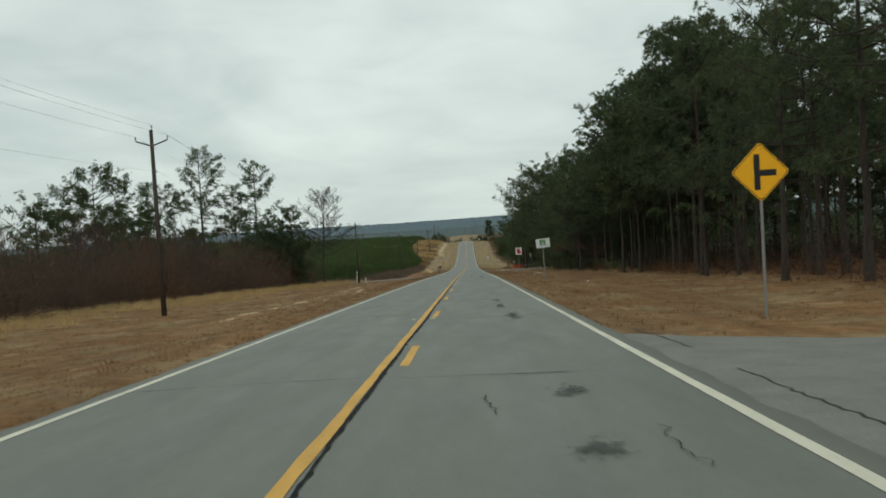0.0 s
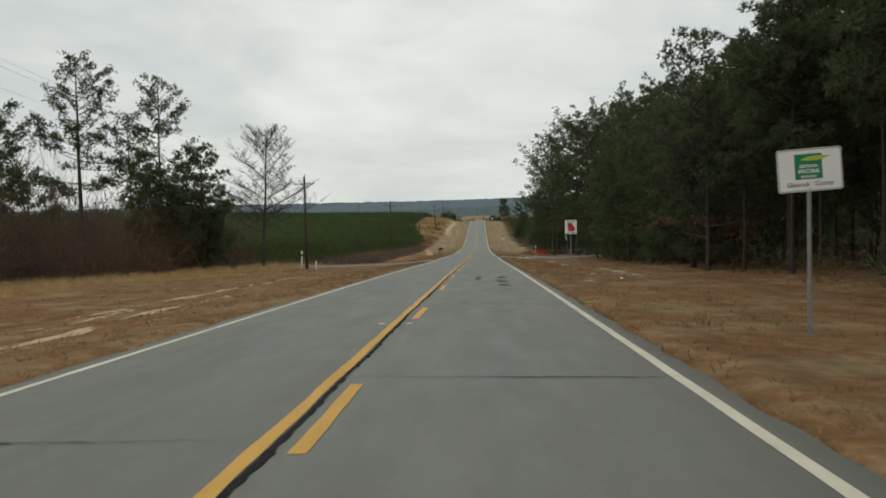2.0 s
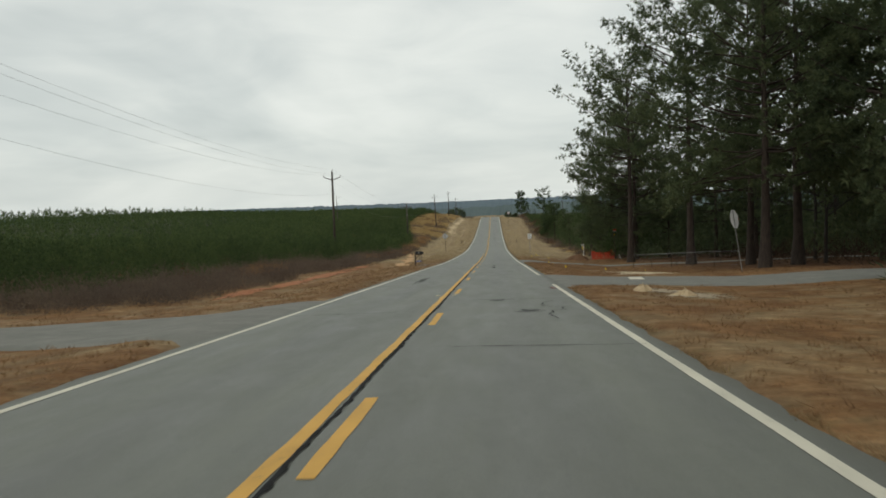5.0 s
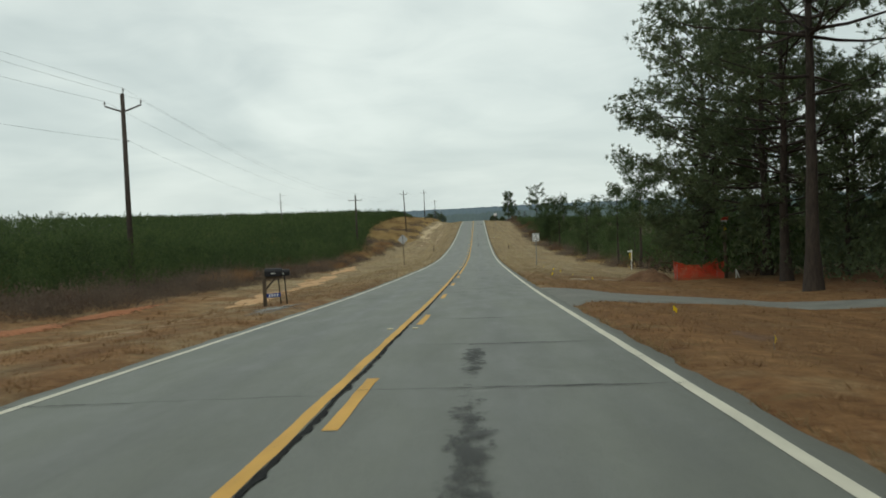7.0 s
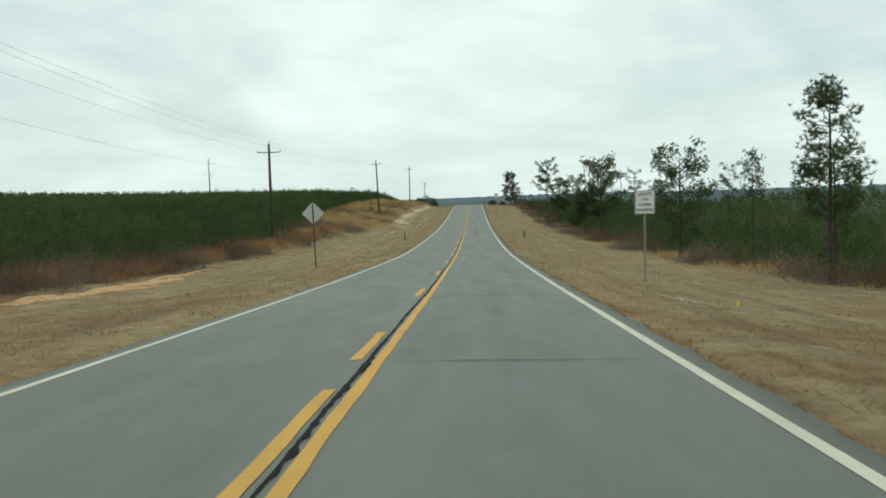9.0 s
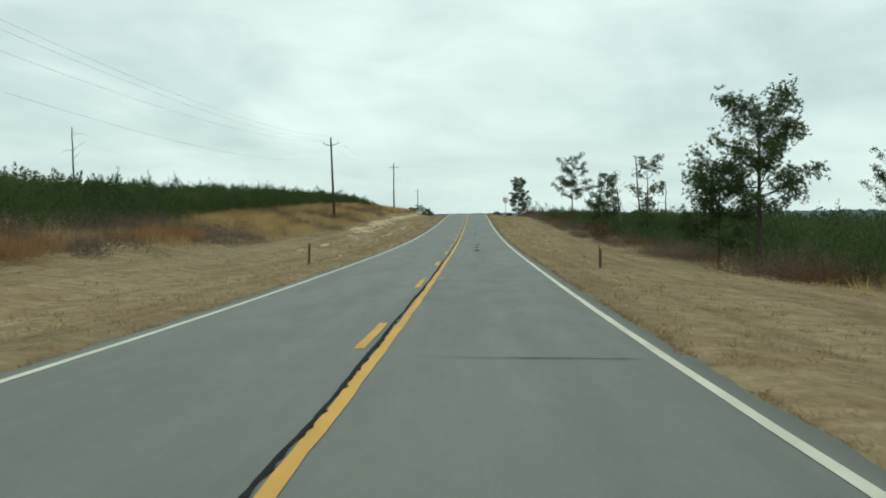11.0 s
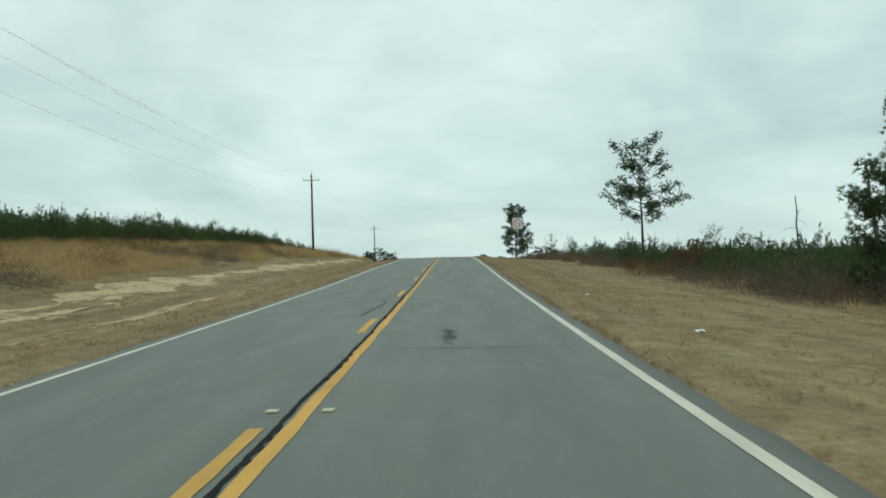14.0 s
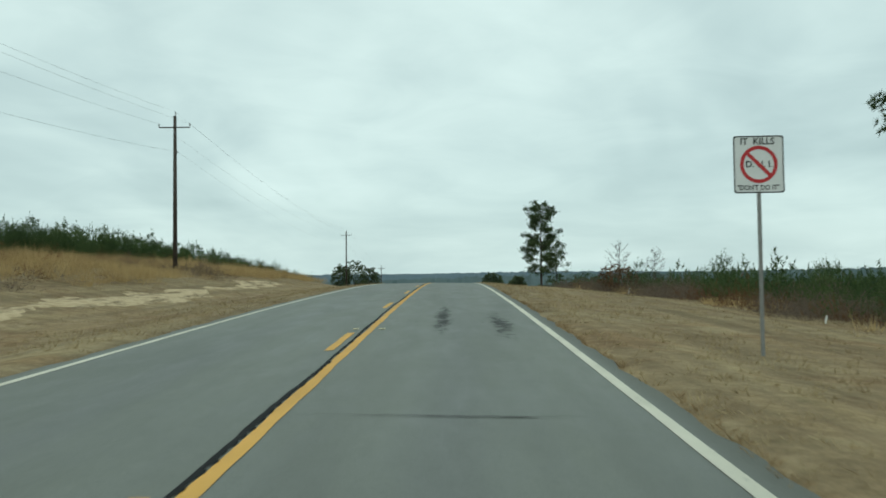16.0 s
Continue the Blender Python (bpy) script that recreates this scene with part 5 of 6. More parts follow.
for n, (x, y, s, k) in enumerate(OLD):
    m = planted(x, y, s, r2.uniform(0, 360))
    if k not in old:
        near = k not in (3, 4)
        old[k] = pine_tree("old_pine", "tall old pine with a dark ragged crown", m, (BARK, FOREST), "old pines round the drive",
                           seed=300 + k, tall=17.0 + k % 3, base=(0.40, 0.24, 0.16, 0.18, 0.2, 0.07)[k], reach=5.0 if k < 5 else 5.6, whorls=(21 if k < 3 else 28) if near else 15, per=4, tuft=(3.0 if k < 3 else 3.2) if near else 2.2, nb=(12, 15, 16, 7, 7, 16)[k], width=(0.046, 0.046, 0.037, 0.12, 0.12, 0.037)[k], length=(0.31, 0.31, 0.28, 0.50, 0.50, 0.28)[k], girth=0.27, gaps=(0.27, 0.04, 0.08, 0.08, 0.08, 0.04)[k], shape=(0.55, 0.7, 0.85, 0.85, 0.85, 0.85)[k], twiggy=k in (2, 5), wild=0.32)
    else:
        copy_thing(old[k], m)
deep = [mound(160 + k, 280, 12.5, 4.0, 0.72, 0.20, 0.35) for k in range(4)]
xs, ys = field(30, 62, 20, 178, 6.5, RNG, 0.4, lambda x, y: (y > 80) | (x > 44))
stuff("deep_wood", "dark crowded pines deep within the wood", "trees", scatter(deep, xs, ys, RNG, 0.45, 0.95, 0.02), FOREST)
xs, ys = field(21, 48, 20, 84, 4.2, RNG, 0.4, lambda x, y: patchy(x, y, 0.4, 2.0) > 0.1)
stuff("low_evergreens", "dark low evergreens beneath the first pines", "trees", scatter(deep, xs, ys, RNG, 0.30, 0.58, 0.02), BROWN)
xs, ys = field(27, 76, 192, 274, 6.0, RNG, 0.4, lambda x, y: (x > 44) | (y > 238))
stuff("deep_wood", "dark crowded trees behind the old pines", "trees", scatter(deep, xs, ys, RNG, 0.45, 0.9, 0.02), FOREST)
xs, ys = field(-64, -37, 96, 176, 5.5, RNG, 0.45, lambda x, y: patchy(x, y, 0.12, 2.0) > -0.3)
stuff("tall_thicket", "tall dark brown thicket beneath the lone pines", "brush", scatter(deep, xs, ys, RNG, 0.36, 0.60, 0.03), BROWN)
evergreen = [young_pine(150 + k, 7, 5, 3, 0.10, 0.32) for k in range(4)]
xs, ys = field(18, 60, 196, 274, 3.0, RNG, 0.45, lambda x, y: (y > 240) | (x > 27))
stuff("wood_saplings", "dark green saplings beneath the old pines", "saplings", scatter(evergreen, xs, ys, RNG, 0.8, 2.0, 0.06, squash=0.15), FOREST)
# understorey of the wood
under = [mound(110 + k, 80, 1.9, 1.3, 0.42, 0.045) for k in range(4)]
xs, ys = field(16.5, 55, 24, 176, 3.0, RNG, 0.5, lambda x, y: patchy(x, y, 0.2, 1.0) > -0.7)
stuff("wood_understorey", "dark twiggy undergrowth beneath the pines", "brush", scatter(under, xs, ys, RNG, 0.5, 1.5, 0.1, squash=0.25), BROWN)
xs, ys = field(24, 75, 192, 268, 3.0, RNG, 0.45)
stuff("wood_understorey", "brown undergrowth behind the old pines", "brush", scatter(under, xs, ys, RNG, 0.7, 1.6, 0.1), BROWN)
xs, ys = field(16.5, 27, 257, 287, 2.3, RNG, 0.5)
half_way = RNG.random(len(xs)) < 0.55
stuff("wood_understorey", "brown brush where the wood gives way to the field", "brush", scatter(under, xs[half_way], ys[half_way], RNG, 0.8, 1.7, 0.1), BROWN)
stuff("wood_saplings", "dark green saplings where the wood gives way to the field", "saplings", scatter(evergreen, xs[~half_way], ys[~half_way], RNG, 0.8, 1.7, 0.1), YOUNG)
xs, ys = field(15.5, 21, 84, 176, 3.4, RNG, 0.5)
stuff("wood_understorey", "low evergreen growth along the wood's edge", "brush", scatter(under, xs, ys, RNG, 0.6, 1.3, 0.1, squash=0.25), FOREST)
xs, ys = field(15.0, 21, 26, 90, 2.6, RNG, 0.5, lambda x, y: patchy(x, y, 0.3, 2.0) > 0.1)
stuff("wood_edge_brush", "reddish brush and bracken at the foot of the pines", "brush", scatter(briar, xs, ys, RNG, 0.5, 1.2, 0.1, squash=0.3), RUSTY)
litter = [spray(120 + k, 12, 0.0, 0.3, 0.09, 0.03, 1.0, 0.15) for k in range(3)]
xs, ys = field(12, 28, 20, 268, 1.0, RNG, 0.5)
stuff("leaf_litter", "fallen pine straw and dead leaves", "leaf litter", scatter(litter, xs, ys, RNG, 0.6, 1.2, 0.03, 0.02), RUSTY)

# broadleaf trees at the wood's edge
oak, tips = bare_tree("oak_sapling", "leafless grey oak with a few rust-brown leaves", planted(13.6, 108.0, 1.0, 20), seed=31, tall=10.0, girth=0.12, spreading=0.7, fork=7, first=0.12)
leafc = tips[(tips[:, 2] < 3.0)]
linked("dead_leaves", soup("dead_leaves", *blades(leafc, unit(RNG.normal(size=leafc.shape)), 8, 0.19, 0.11, 1.3, RNG)), OAKLEAF, oak, "clinging rust-brown leaves")
for x, y, s, t in ((20.5, 140.0, 1.1, 80), (27.5, 222.0, 1.3, 40), (36.0, 262.0, 1.2, 160), (31.0, 246.0, 1.25, 220), (25.0, 212.0, 1.2, 300), (42.0, 236.0, 1.35, 120)):
    bare_tree("bare_tree", "leafless grey broadleaf tree among the pines", planted(x, y, s, t), seed=int(x * 7 + y), tall=10.0, girth=0.12, spreading=0.5, depth=3)

# trees behind the thicket on the other side
LP = [(-43.9, 164.7, 24.0, 0.38, 4.2, 0.33, 17), (-34.6, 164.3, 21.0, 0.30, 3.3, 0.26, 18), (-38.8, 166.5, 17.5, 0.42, 2.6, 0.2, 14), (-47.7, 152.3, 16.8, 0.42, 3.8, 0.24, 12), (-50.5, 156.0, 15.0, 0.4, 3.0, 0.2, 12), (-46.7, 123.8, 16.5, 0.36, 4.4, 0.26, 15),
      (-52.5, 128.0, 14.5, 0.4, 3.6, 0.22, 12), (-60.0, 118.0, 15.5, 0.4, 3.8, 0.24, 12), (-56.0, 95.0, 12.5, 0.4, 3.4, 0.22, 12), (-47.0, 72.0, 8.0, 0.35, 2.4, 0.14, 10), (-52.0, 146.0, 13.0, 0.35, 3.2, 0.2, 12), (-40.5, 120.0, 9.5, 0.3, 2.6, 0.16, 11), (-37.0, 137.0, 8.5, 0.3, 2.2, 0.14, 10), (-45.5, 104.0, 10.5, 0.35, 2.8, 0.16, 11), (-58.0, 160.0, 14.0, 0.38, 3.4, 0.2, 12)]
for n, (x, y, tall, b, reach, girth, wh) in enumerate(LP):
    pine_tree("lone_pine", "tall thin pine with an open ragged crown" if tall > 15 else "slender pine rising from the thicket", planted(x, y, 1.0, n * 67), (BARK, PINE), "pines behind the thicket",
              seed=400 + n, tall=tall, base=b * 0.9, reach=reach * 0.95, whorls=wh + 4, per=3, tuft=3.5, nb=10, width=0.052, length=0.29, girth=girth, gaps=0.10, lobe=1.6, shape=0.75)
for n, (x, y, tall, s) in enumerate(((-26.8, 153.8, 12.4, 1.0), (-30.0, 149.0, 9.5, 1.0), (-29.0, 157.5, 8.0, 1.0))):
    pine_tree("dense_pine", "dense dark green pine down to the ground", planted(x, y, s, 30 * n), (BARK, FOREST), "dense pines at the thicket's end",
              seed=430 + n, tall=tall, base=0.04, reach=3.0, whorls=22, per=4, tuft=3.4, nb=14, width=0.065, length=0.36, girth=0.16)
bare_tree("bare_tree", "leafless grey broadleaf tree standing alone", planted(-24.8, 172.0, 1.0, 70), seed=55, tall=16.2, girth=0.20, spreading=0.60, first=0.24, depth=4, limbs=24, fork=9)
for x, y, s, t in ((-40.0, 140.0, 0.75, 10), (-42.5, 108.0, 0.6, 130), (-36.0, 128.0, 0.5, 40), (-45.0, 90.0, 0.55, 210), (-37.0, 58.0, 0.45, 300), (-41.0, 40.0, 0.45, 80), (-28.5, 34.0, 0.40, 20), (-29.5, 47.0, 0.46, 75), (-28.8, 63.0, 0.38, 140), (-30.5, 78.0, 0.52, 190), (-29.0, 96.0, 0.44, 250), (-31.0, 114.0, 0.55, 310), (-29.6, 131.0, 0.46, 33), (-33.0, 88.0, 0.6, 120)):
    bare_tree("bare_tree", "thin leafless tree within the thicket", planted(x, y, s, t), seed=int(y), tall=12.0, girth=0.10, spreading=0.5, depth=3, fork=7)

# scattered pines past the wood on the open side
# place, height, foot of the crown, reach, girth, whorls, lean, kink, fullness, a bare stretch of trunk within the crown
SCATTERED = [(15.8, 287.0, 9.0, 0.50, 2.5, 0.15, 14, 0.02, 0.004, 3.4, (0, 0)), (15.9, 301.4, 8.3, 0.32, 1.1, 0.13, 15, 0.0, 0.0, 3.6, (0.50, 0.62)), (17.6, 305.6, 6.4, 0.40, 1.3, 0.10, 9, 0.0, 0.0, 2.6, (0, 0)), (16.1, 331.0, 7.3, 0.24, 2.3, 0.15, 14, 0.0, 0.0, 3.4, (0, 0)),
             (23.8, 340.0, 8.2, 0.60, 0.6, 0.10, 9, -0.04, 0.004, 3.0, (0, 0)), (15.8, 371.2, 8.5, 0.32, 3.0, 0.18, 15, 0.0, 0.003, 4.0, (0, 0)), (14.2, 373.0, 5.4, 0.14, 2.4, 0.10, 12, 0.0, 0.0, 3.6, (0, 0)), (17.1, 409.3, 7.6, 0.24, 1.45, 0.12, 14, -0.05, 0.03, 3.6, (0.62, 0.74)),
             (19.0, 450.0, 7.5, 0.12, 2.1, 0.12, 16, 0.0, 0.0, 4.2, (0, 0)), (18.0, 450.5, 4.5, 0.10, 1.9, 0.10, 11, 0.0, 0.0, 3.6, (0, 0)), (20.4, 510.5, 11.6, 0.38, 4.3, 0.17, 13, 0.0, 0.006, 3.2, (0, 0)),
             (15.2, 622.7, 13.4, 0.26, 2.8, 0.22, 20, 0.0, 0.0, 6.0, (0, 0)), (33.0, 452.0, 9.5, 0.42, 1.9, 0.12, 10, 0.0, 0.0, 2.8, (0, 0)), (52.3, 506.4, 11.0, 0.40, 2.2, 0.14, 10, 0.0, 0.0, 2.8, (0, 0)), (18.0, 628.0, 8.0, 0.30, 1.6, 0.12, 10, 0.0, 0.0, 3.2, (0, 0)), (43.0, 421.0, 10.0, 0.5, 2.0, 0.13, 9, 0.0, 0.0, 2.6, (0, 0))]
for n, (x, y, tall, b, reach, girth, wh, lean, kink, tuft, skip) in enumerate(SCATTERED):
    pine_tree("scattered_pine", "single pine with tufted needles above the brush", planted(x, y, 1.0, 40 + 53 * n), (BARK, PINE), "scattered pines",
              seed=500 + n, tall=tall, base=b, reach=reach * 0.68, whorls=wh + 3, per=2 if y < 600 else 4, tuft=tuft * (1.45 if y < 600 else 0.8), nb=15, width=0.027 if y < 480 else 0.034, length=0.22 if y < 480 else 0.25, girth=girth, lean=lean, kink=kink, gaps=0.08, shape=0.5, wild=0.38, skip=skip, lobe=1.9)
for n, (x, y, tall, lean) in enumerate(((24.5, 456.0, 10.8, 0.09), (42.0, 528.0, 8.5, 0.02), (-46.0, 435.0, 9.7, 0.02), (22.6, 462.0, 6.5, 0.1))):
    t = thing("dead_tree", "dead leafless snag with broken limbs", "tree", planted(x, y, 1.0, -10))
    rng = np.random.default_rng(600 + n)
    s = np.linspace(0, 1, 9)
    sp = np.column_stack([-lean * tall * s + rng.normal(0, 0.05, 9), rng.normal(0, 0.05, 9), s * tall])
    bits = [tube(sp, 0.15 * (1 - 0.75 * s) + 0.014, 6)]
    for k in range(9):
        h = 0.3 + 0.68 * rng.random()
        o = np.array([np.interp(h, s, sp[:, i]) for i in range(3)])
        a = rng.random() * 6.28
        ln = 0.5 + 1.3 * rng.random()
        q = np.linspace(0, 1, 5)
        way = np.array([math.cos(a), math.sin(a), 0.5 + 0.4 * rng.normal()])
        bits.append(tube(o + q[:, None] * way * ln - np.outer(q ** 2, [0, 0, 0.7 * ln * (k % 2)]), 0.028 * (1 - 0.8 * q) + 0.005, 3))
    linked("trunk", soup("trunk", *joined(bits), True), GREYBARK, t)
bushes = [(-19.5, 690.0, 7.6, 3.0), (-16.4, 694.0, 6.6, 2.4), (-22.3, 688.0, 6.4, 2.2), (9.2, 655.0, 4.6, 2.0), (12.8, 640.0, 3.6, 1.5)]
for n, (x, y, tall, r) in enumerate(bushes):
    t = thing("evergreen_bush", "rounded dark evergreen bush on the crest", "bush", planted(x, y))
    rng = np.random.default_rng(650 + n)
    p = rng.normal(size=(420, 3))
    p = unit(p) * (0.55 + 0.45 * rng.random((420, 1))) * [r, r, tall * 0.5] + [0, 0, tall * 0.5]
    linked("crown", soup("crown", *blades(p, unit(p - [0, 0, tall * 0.3]), 14, 0.38, 0.16, 1.2, rng)), FOREST, t)
    linked("stems", soup("stems", *joined([tube(np.array([[0, 0, 0], q * 0.5, q]), [0.05, 0.035, 0.015], 3) for q in p[:10]]), True), BARK, t)
for n, (x, y, s) in enumerate(((14.2, 418.0, 1.0), (15.5, 424.0, 0.8), (16.5, 474.0, 1.15), (17.5, 480.0, 0.9), (15.0, 555.0, 1.2))):
    t = thing("red_leaved_bush", "bush with dead reddish-brown leaves", "bush", planted(x, y, s))
    rng = np.random.default_rng(680 + n)
    p = unit(rng.normal(size=(260, 3))) * (0.5 + 0.5 * rng.random((260, 1))) * [1.4, 1.4, 1.05] + [0, 0, 1.0]
    linked("leaves", soup("leaves", *blades(p, unit(p), 5, 0.24, 0.09, 1.2, rng)), WEEDS, t)
    linked("stems", soup("stems", *joined([tube(np.array([[0, 0, 0], q * 0.5, q]), [0.03, 0.02, 0.008], 3) for q in p[:26]]), True), BROWN, t)
for x, y, s, t in ((17.0, 566.0, 0.42, 10), (19.0, 560.0, 0.36, 90), (22.0, 490.0, 0.34, 200), (24.0, 452.0, 0.38, 120)):
    bare_tree("bare_sapling", "thin leafless sapling above the brush", planted(x, y, s, t), mat=BROWN, seed=int(x * 3 + y), tall=11.0, girth=0.10, spreading=0.6, depth=3)

# ---------------------------------------------------------------- distance
def far_ridge(name, label, mat, radius, a0, a1, step, top, bump, seed, foot):
    """A wooded ridge line far off, with an uneven line of treetops."""
    rng = np.random.default_rng(seed)
    n = int(radians(a1 - a0) * radius / step)
    a = np.radians(np.linspace(a0, a1, n))
    line = top(np.degrees(a)) + bump * (rng.random(n) - 0.3) * (0.4 + 0.6 * np.sin(np.arange(n) * 0.031) ** 2)
    rows = []
    for k, (dr, u) in enumerate(((-700, 0.0), (-260, 0.55), (-60, 0.86), (0, 1.0), (60, 0.8))):
        r = radius + dr
        jit = bump * 0.5 * rng.random(n) if 0 < k < 3 else 0
        rows.append(np.stack([np.sin(a) * r, np.cos(a) * r, foot + (line - foot) * u + jit], 1))
    v = np.concatenate(rows)
    i = (np.arange(4)[:, None] * n + np.arange(n - 1)[None, :]).ravel()
    ob = linked(name, soup(name, v, np.stack([i, i + 1, i + n + 1, i + n], 1)), mat)
    return tagged(ob, label, "hills", kind="structure")


# no haze hangs in the air: both backdrops carry it in their colour
far_ridge("backdrop_ridge", "wooded ridge on the horizon, blue-grey haze put into its colour", RIDGE_FAR, 4300, -75, 75, 9, lambda d: -9.0 + 3 * np.sin(d * 0.09 + 1.0) + 2 * np.sin(d * 0.31), 6.0, 3, -60)
far_ridge("backdrop_hill", "wooded hill in the middle distance, blue-green haze put into its colour", RIDGE_MID, 1750, -70, 70, 5, lambda d: -17.0 + 5 * np.sin(d * 0.13) + 8.0 * sstep(d, 8, 26), 5.0, 5, -50)
tree_far = [mound(130 + k, 46, 9.5, 3.0, 1.7, 0.95, 0.6) for k in range(5)]
xs, ys = field(-300, 340, 820, 1250, 13.0, RNG, 0.4)
stuff("far_woods", "distant dark woods beyond the crest", "woods", scatter(tree_far, xs, ys, RNG, 0.45, 0.75, 0.03), WOODS)
xs, ys = field(160, 520, 300, 760, 13.0, RNG, 0.45, lambda x, y: patchy(x, y, 0.02, 1.0) > 0.2)
stuff("far_woods", "distant dark woods across the valley", "woods", scatter(tree_far, xs, ys, RNG, 0.7, 1.2, 0.03), WOODS)

# ---------------------------------------------------------------- power line
def pole_thing(x, y, top, straight, lean=0.0):
    """A wooden utility pole with its arms and insulators; top: its height over the road."""
    z0 = float(land(x, y))
    tall = float(zr(y)) + top - z0
    t = thing("utility_pole", "weathered brown wooden utility pole with straight crossarm" if straight else "weathered brown wooden utility pole with upswept arms", "utility pole", pose(x, y, z0 - 0.05, 0, lean), "poles along the road")
    bm = rod((0, 0, 0), (0, 0, tall), 0.165, 0.105, 12)
    part("pole", bm, POLE, t, smooth=True)
    ends = []
    for sgn in (-1, 1):
        a, b = (0, 0.0, tall - 0.95), (sgn * 0.95, 0.0, tall - (0.62 if not straight else 0.80))
        if straight:
            a = (0, -0.13, tall - 0.80)
            b = (sgn * 1.05, -0.13, tall - 0.80)
        arm = part("arm", rod(a, b, 0.045, 0.04, 6), POLE, t)
        ins = rod(b, (b[0], b[1], b[2] + 0.10), 0.02, 0.02, 6)
        for k in range(3):
            rod((b[0], b[1], b[2] + 0.10 + 0.05 * k), (b[0], b[1], b[2] + 0.14 + 0.05 * k), 0.07 - 0.01 * k, 0.035, 8, ins)
        part("insulator", ins, GLASSY, t, "brown porcelain insulator")
        ends.append(Vector((b[0], b[1], b[2] + 0.26)))
    pin = rod((0.05, 0, tall - 0.05), (0.05, 0, tall + 0.12), 0.02, 0.02, 6)
    for k in range(3):
        rod((0.05, 0, tall + 0.12 + 0.05 * k), (0.05, 0, tall + 0.16 + 0.05 * k), 0.07 - 0.01 * k, 0.035, 8, pin)
    part("insulator", pin, GLASSY, t, "brown porcelain insulator")
    spool = rod((0.17, -0.05, tall - 2.45), (0.17, 0.05, tall - 2.45), 0.05, 0.05, 8)
    rod((0.08, 0, tall - 2.45), (0.17, 0, tall - 2.45), 0.018, 0.018, 6, spool)
    part("bracket", spool, GLASSY, t, "neutral wire bracket")
    ends += [Vector((0.05, 0, tall + 0.28)), Vector((0.2, 0, tall - 2.45))]
    return [pose(x, y, z0 - 0.05, 0, lean) @ e for e in ends]


POLES = [(-17.0, -42.0, 10.4, False), (-16.9, 56.5, 10.4, False), (-17.0, 158.0, 9.3, True), (-16.6, 250.8, 10.5, False), (-17.05, 349.0, 9.5, True), (-16.5, 444.7, 11.2, False, -2.0), (-17.0, 543.1, 11.6, True), (-18.6, 664.8, 12.8, True), (-19.5, 770.0, 12.0, True)]
tops = [pole_thing(*q) for q in POLES]
line = thing("power_line", "four thin grey overhead wires between the poles", "power line", Matrix.Identity(4))
for a, b in zip(tops[:-1], tops[1:]):
    for k in range(4):
        s = np.linspace(0, 1, 21)
        p = np.array(a[k])[None] + s[:, None] * (np.array(b[k]) - np.array(a[k]))[None]
        p[:, 2] -= (1.25 if k < 3 else 1.5) * 4 * s * (1 - s)
        linked("wire", soup("wire", *tube(p, np.full(21, 0.005), 4), True), WIRE, line)


# ---------------------------------------------------------------- signs
def post_sign(name, label, x, y, turn=0.0, lean=0.0):
    return thing(name, label, "road sign", pose(x, y, float(land(x, y)) - 0.03, 0, lean, turn))


def channel_post(t, tall, mat=STEEL):
    """A folded steel sign post with holes down its face."""
    prof = [(-0.035, 0.02), (-0.03, 0.0), (-0.012, -0.006), (0.012, -0.006), (0.03, 0.0), (0.035, 0.02), (0.028, 0.022), (0.022, 0.008), (-0.022, 0.008), (-0.028, 0.022)]
    bm = bmesh.new()
    f = bm.faces.new([bm.verts.new((a, b, 0)) for a, b in prof])
    g = bmesh.ops.extrude_face_region(bm, geom=[f])
    bmesh.ops.translate(bm, verts=[q for q in g["geom"] if isinstance(q, bmesh.types.BMVert)], vec=(0, 0, tall))
    return part("post", bm, mat, t, "galvanised steel post")


def bolts(t, places):
    for x, z in places:
        part("bolt", rod((x, -0.022, z), (x, -0.006, z), 0.012, 0.012, 6), STEEL, t)


def lift_to(x, y, rel):
    """Height over a sign's foot of a place rel over the road."""
    return float(zr(y)) + rel - (float(land(x, y)) - 0.03)


def diamond(r, k=0.06):
    out = []
    for i in range(4):
        a = radians(90 * i)
        for da in (-k, k):
            out.append((r * math.cos(a) * (1 - k) - r * da * math.sin(a), r * math.sin(a) * (1 - k) + r * da * math.cos(a)))
    return out


# side road warning
x, y = 7.70, 21.4
t = post_sign("side_road_sign", "yellow diamond warning sign with black side road symbol", x, y, 4, 0.4)
zc = lift_to(x, y, 3.0)
channel_post(t, zc + 0.3)
panel = part("panel", plate(diamond(0.66), 0.004, (0, -0.016, zc)), SIGNYELLOW, t)
part("border", ring(diamond(0.635), diamond(0.615), 0.002, (0, -0.019, zc)), SIGNBLACK, panel)
part("symbol", box(0.135, 0.002, 0.78, (-0.075, -0.019, zc)), SIGNBLACK, panel)
part("symbol", box(0.36, 0.002, 0.135, (0.175, -0.019, zc - 0.02)), SIGNBLACK, panel)
bolts(t, ((0.03, zc + 0.5), (0.03, zc - 0.5)))

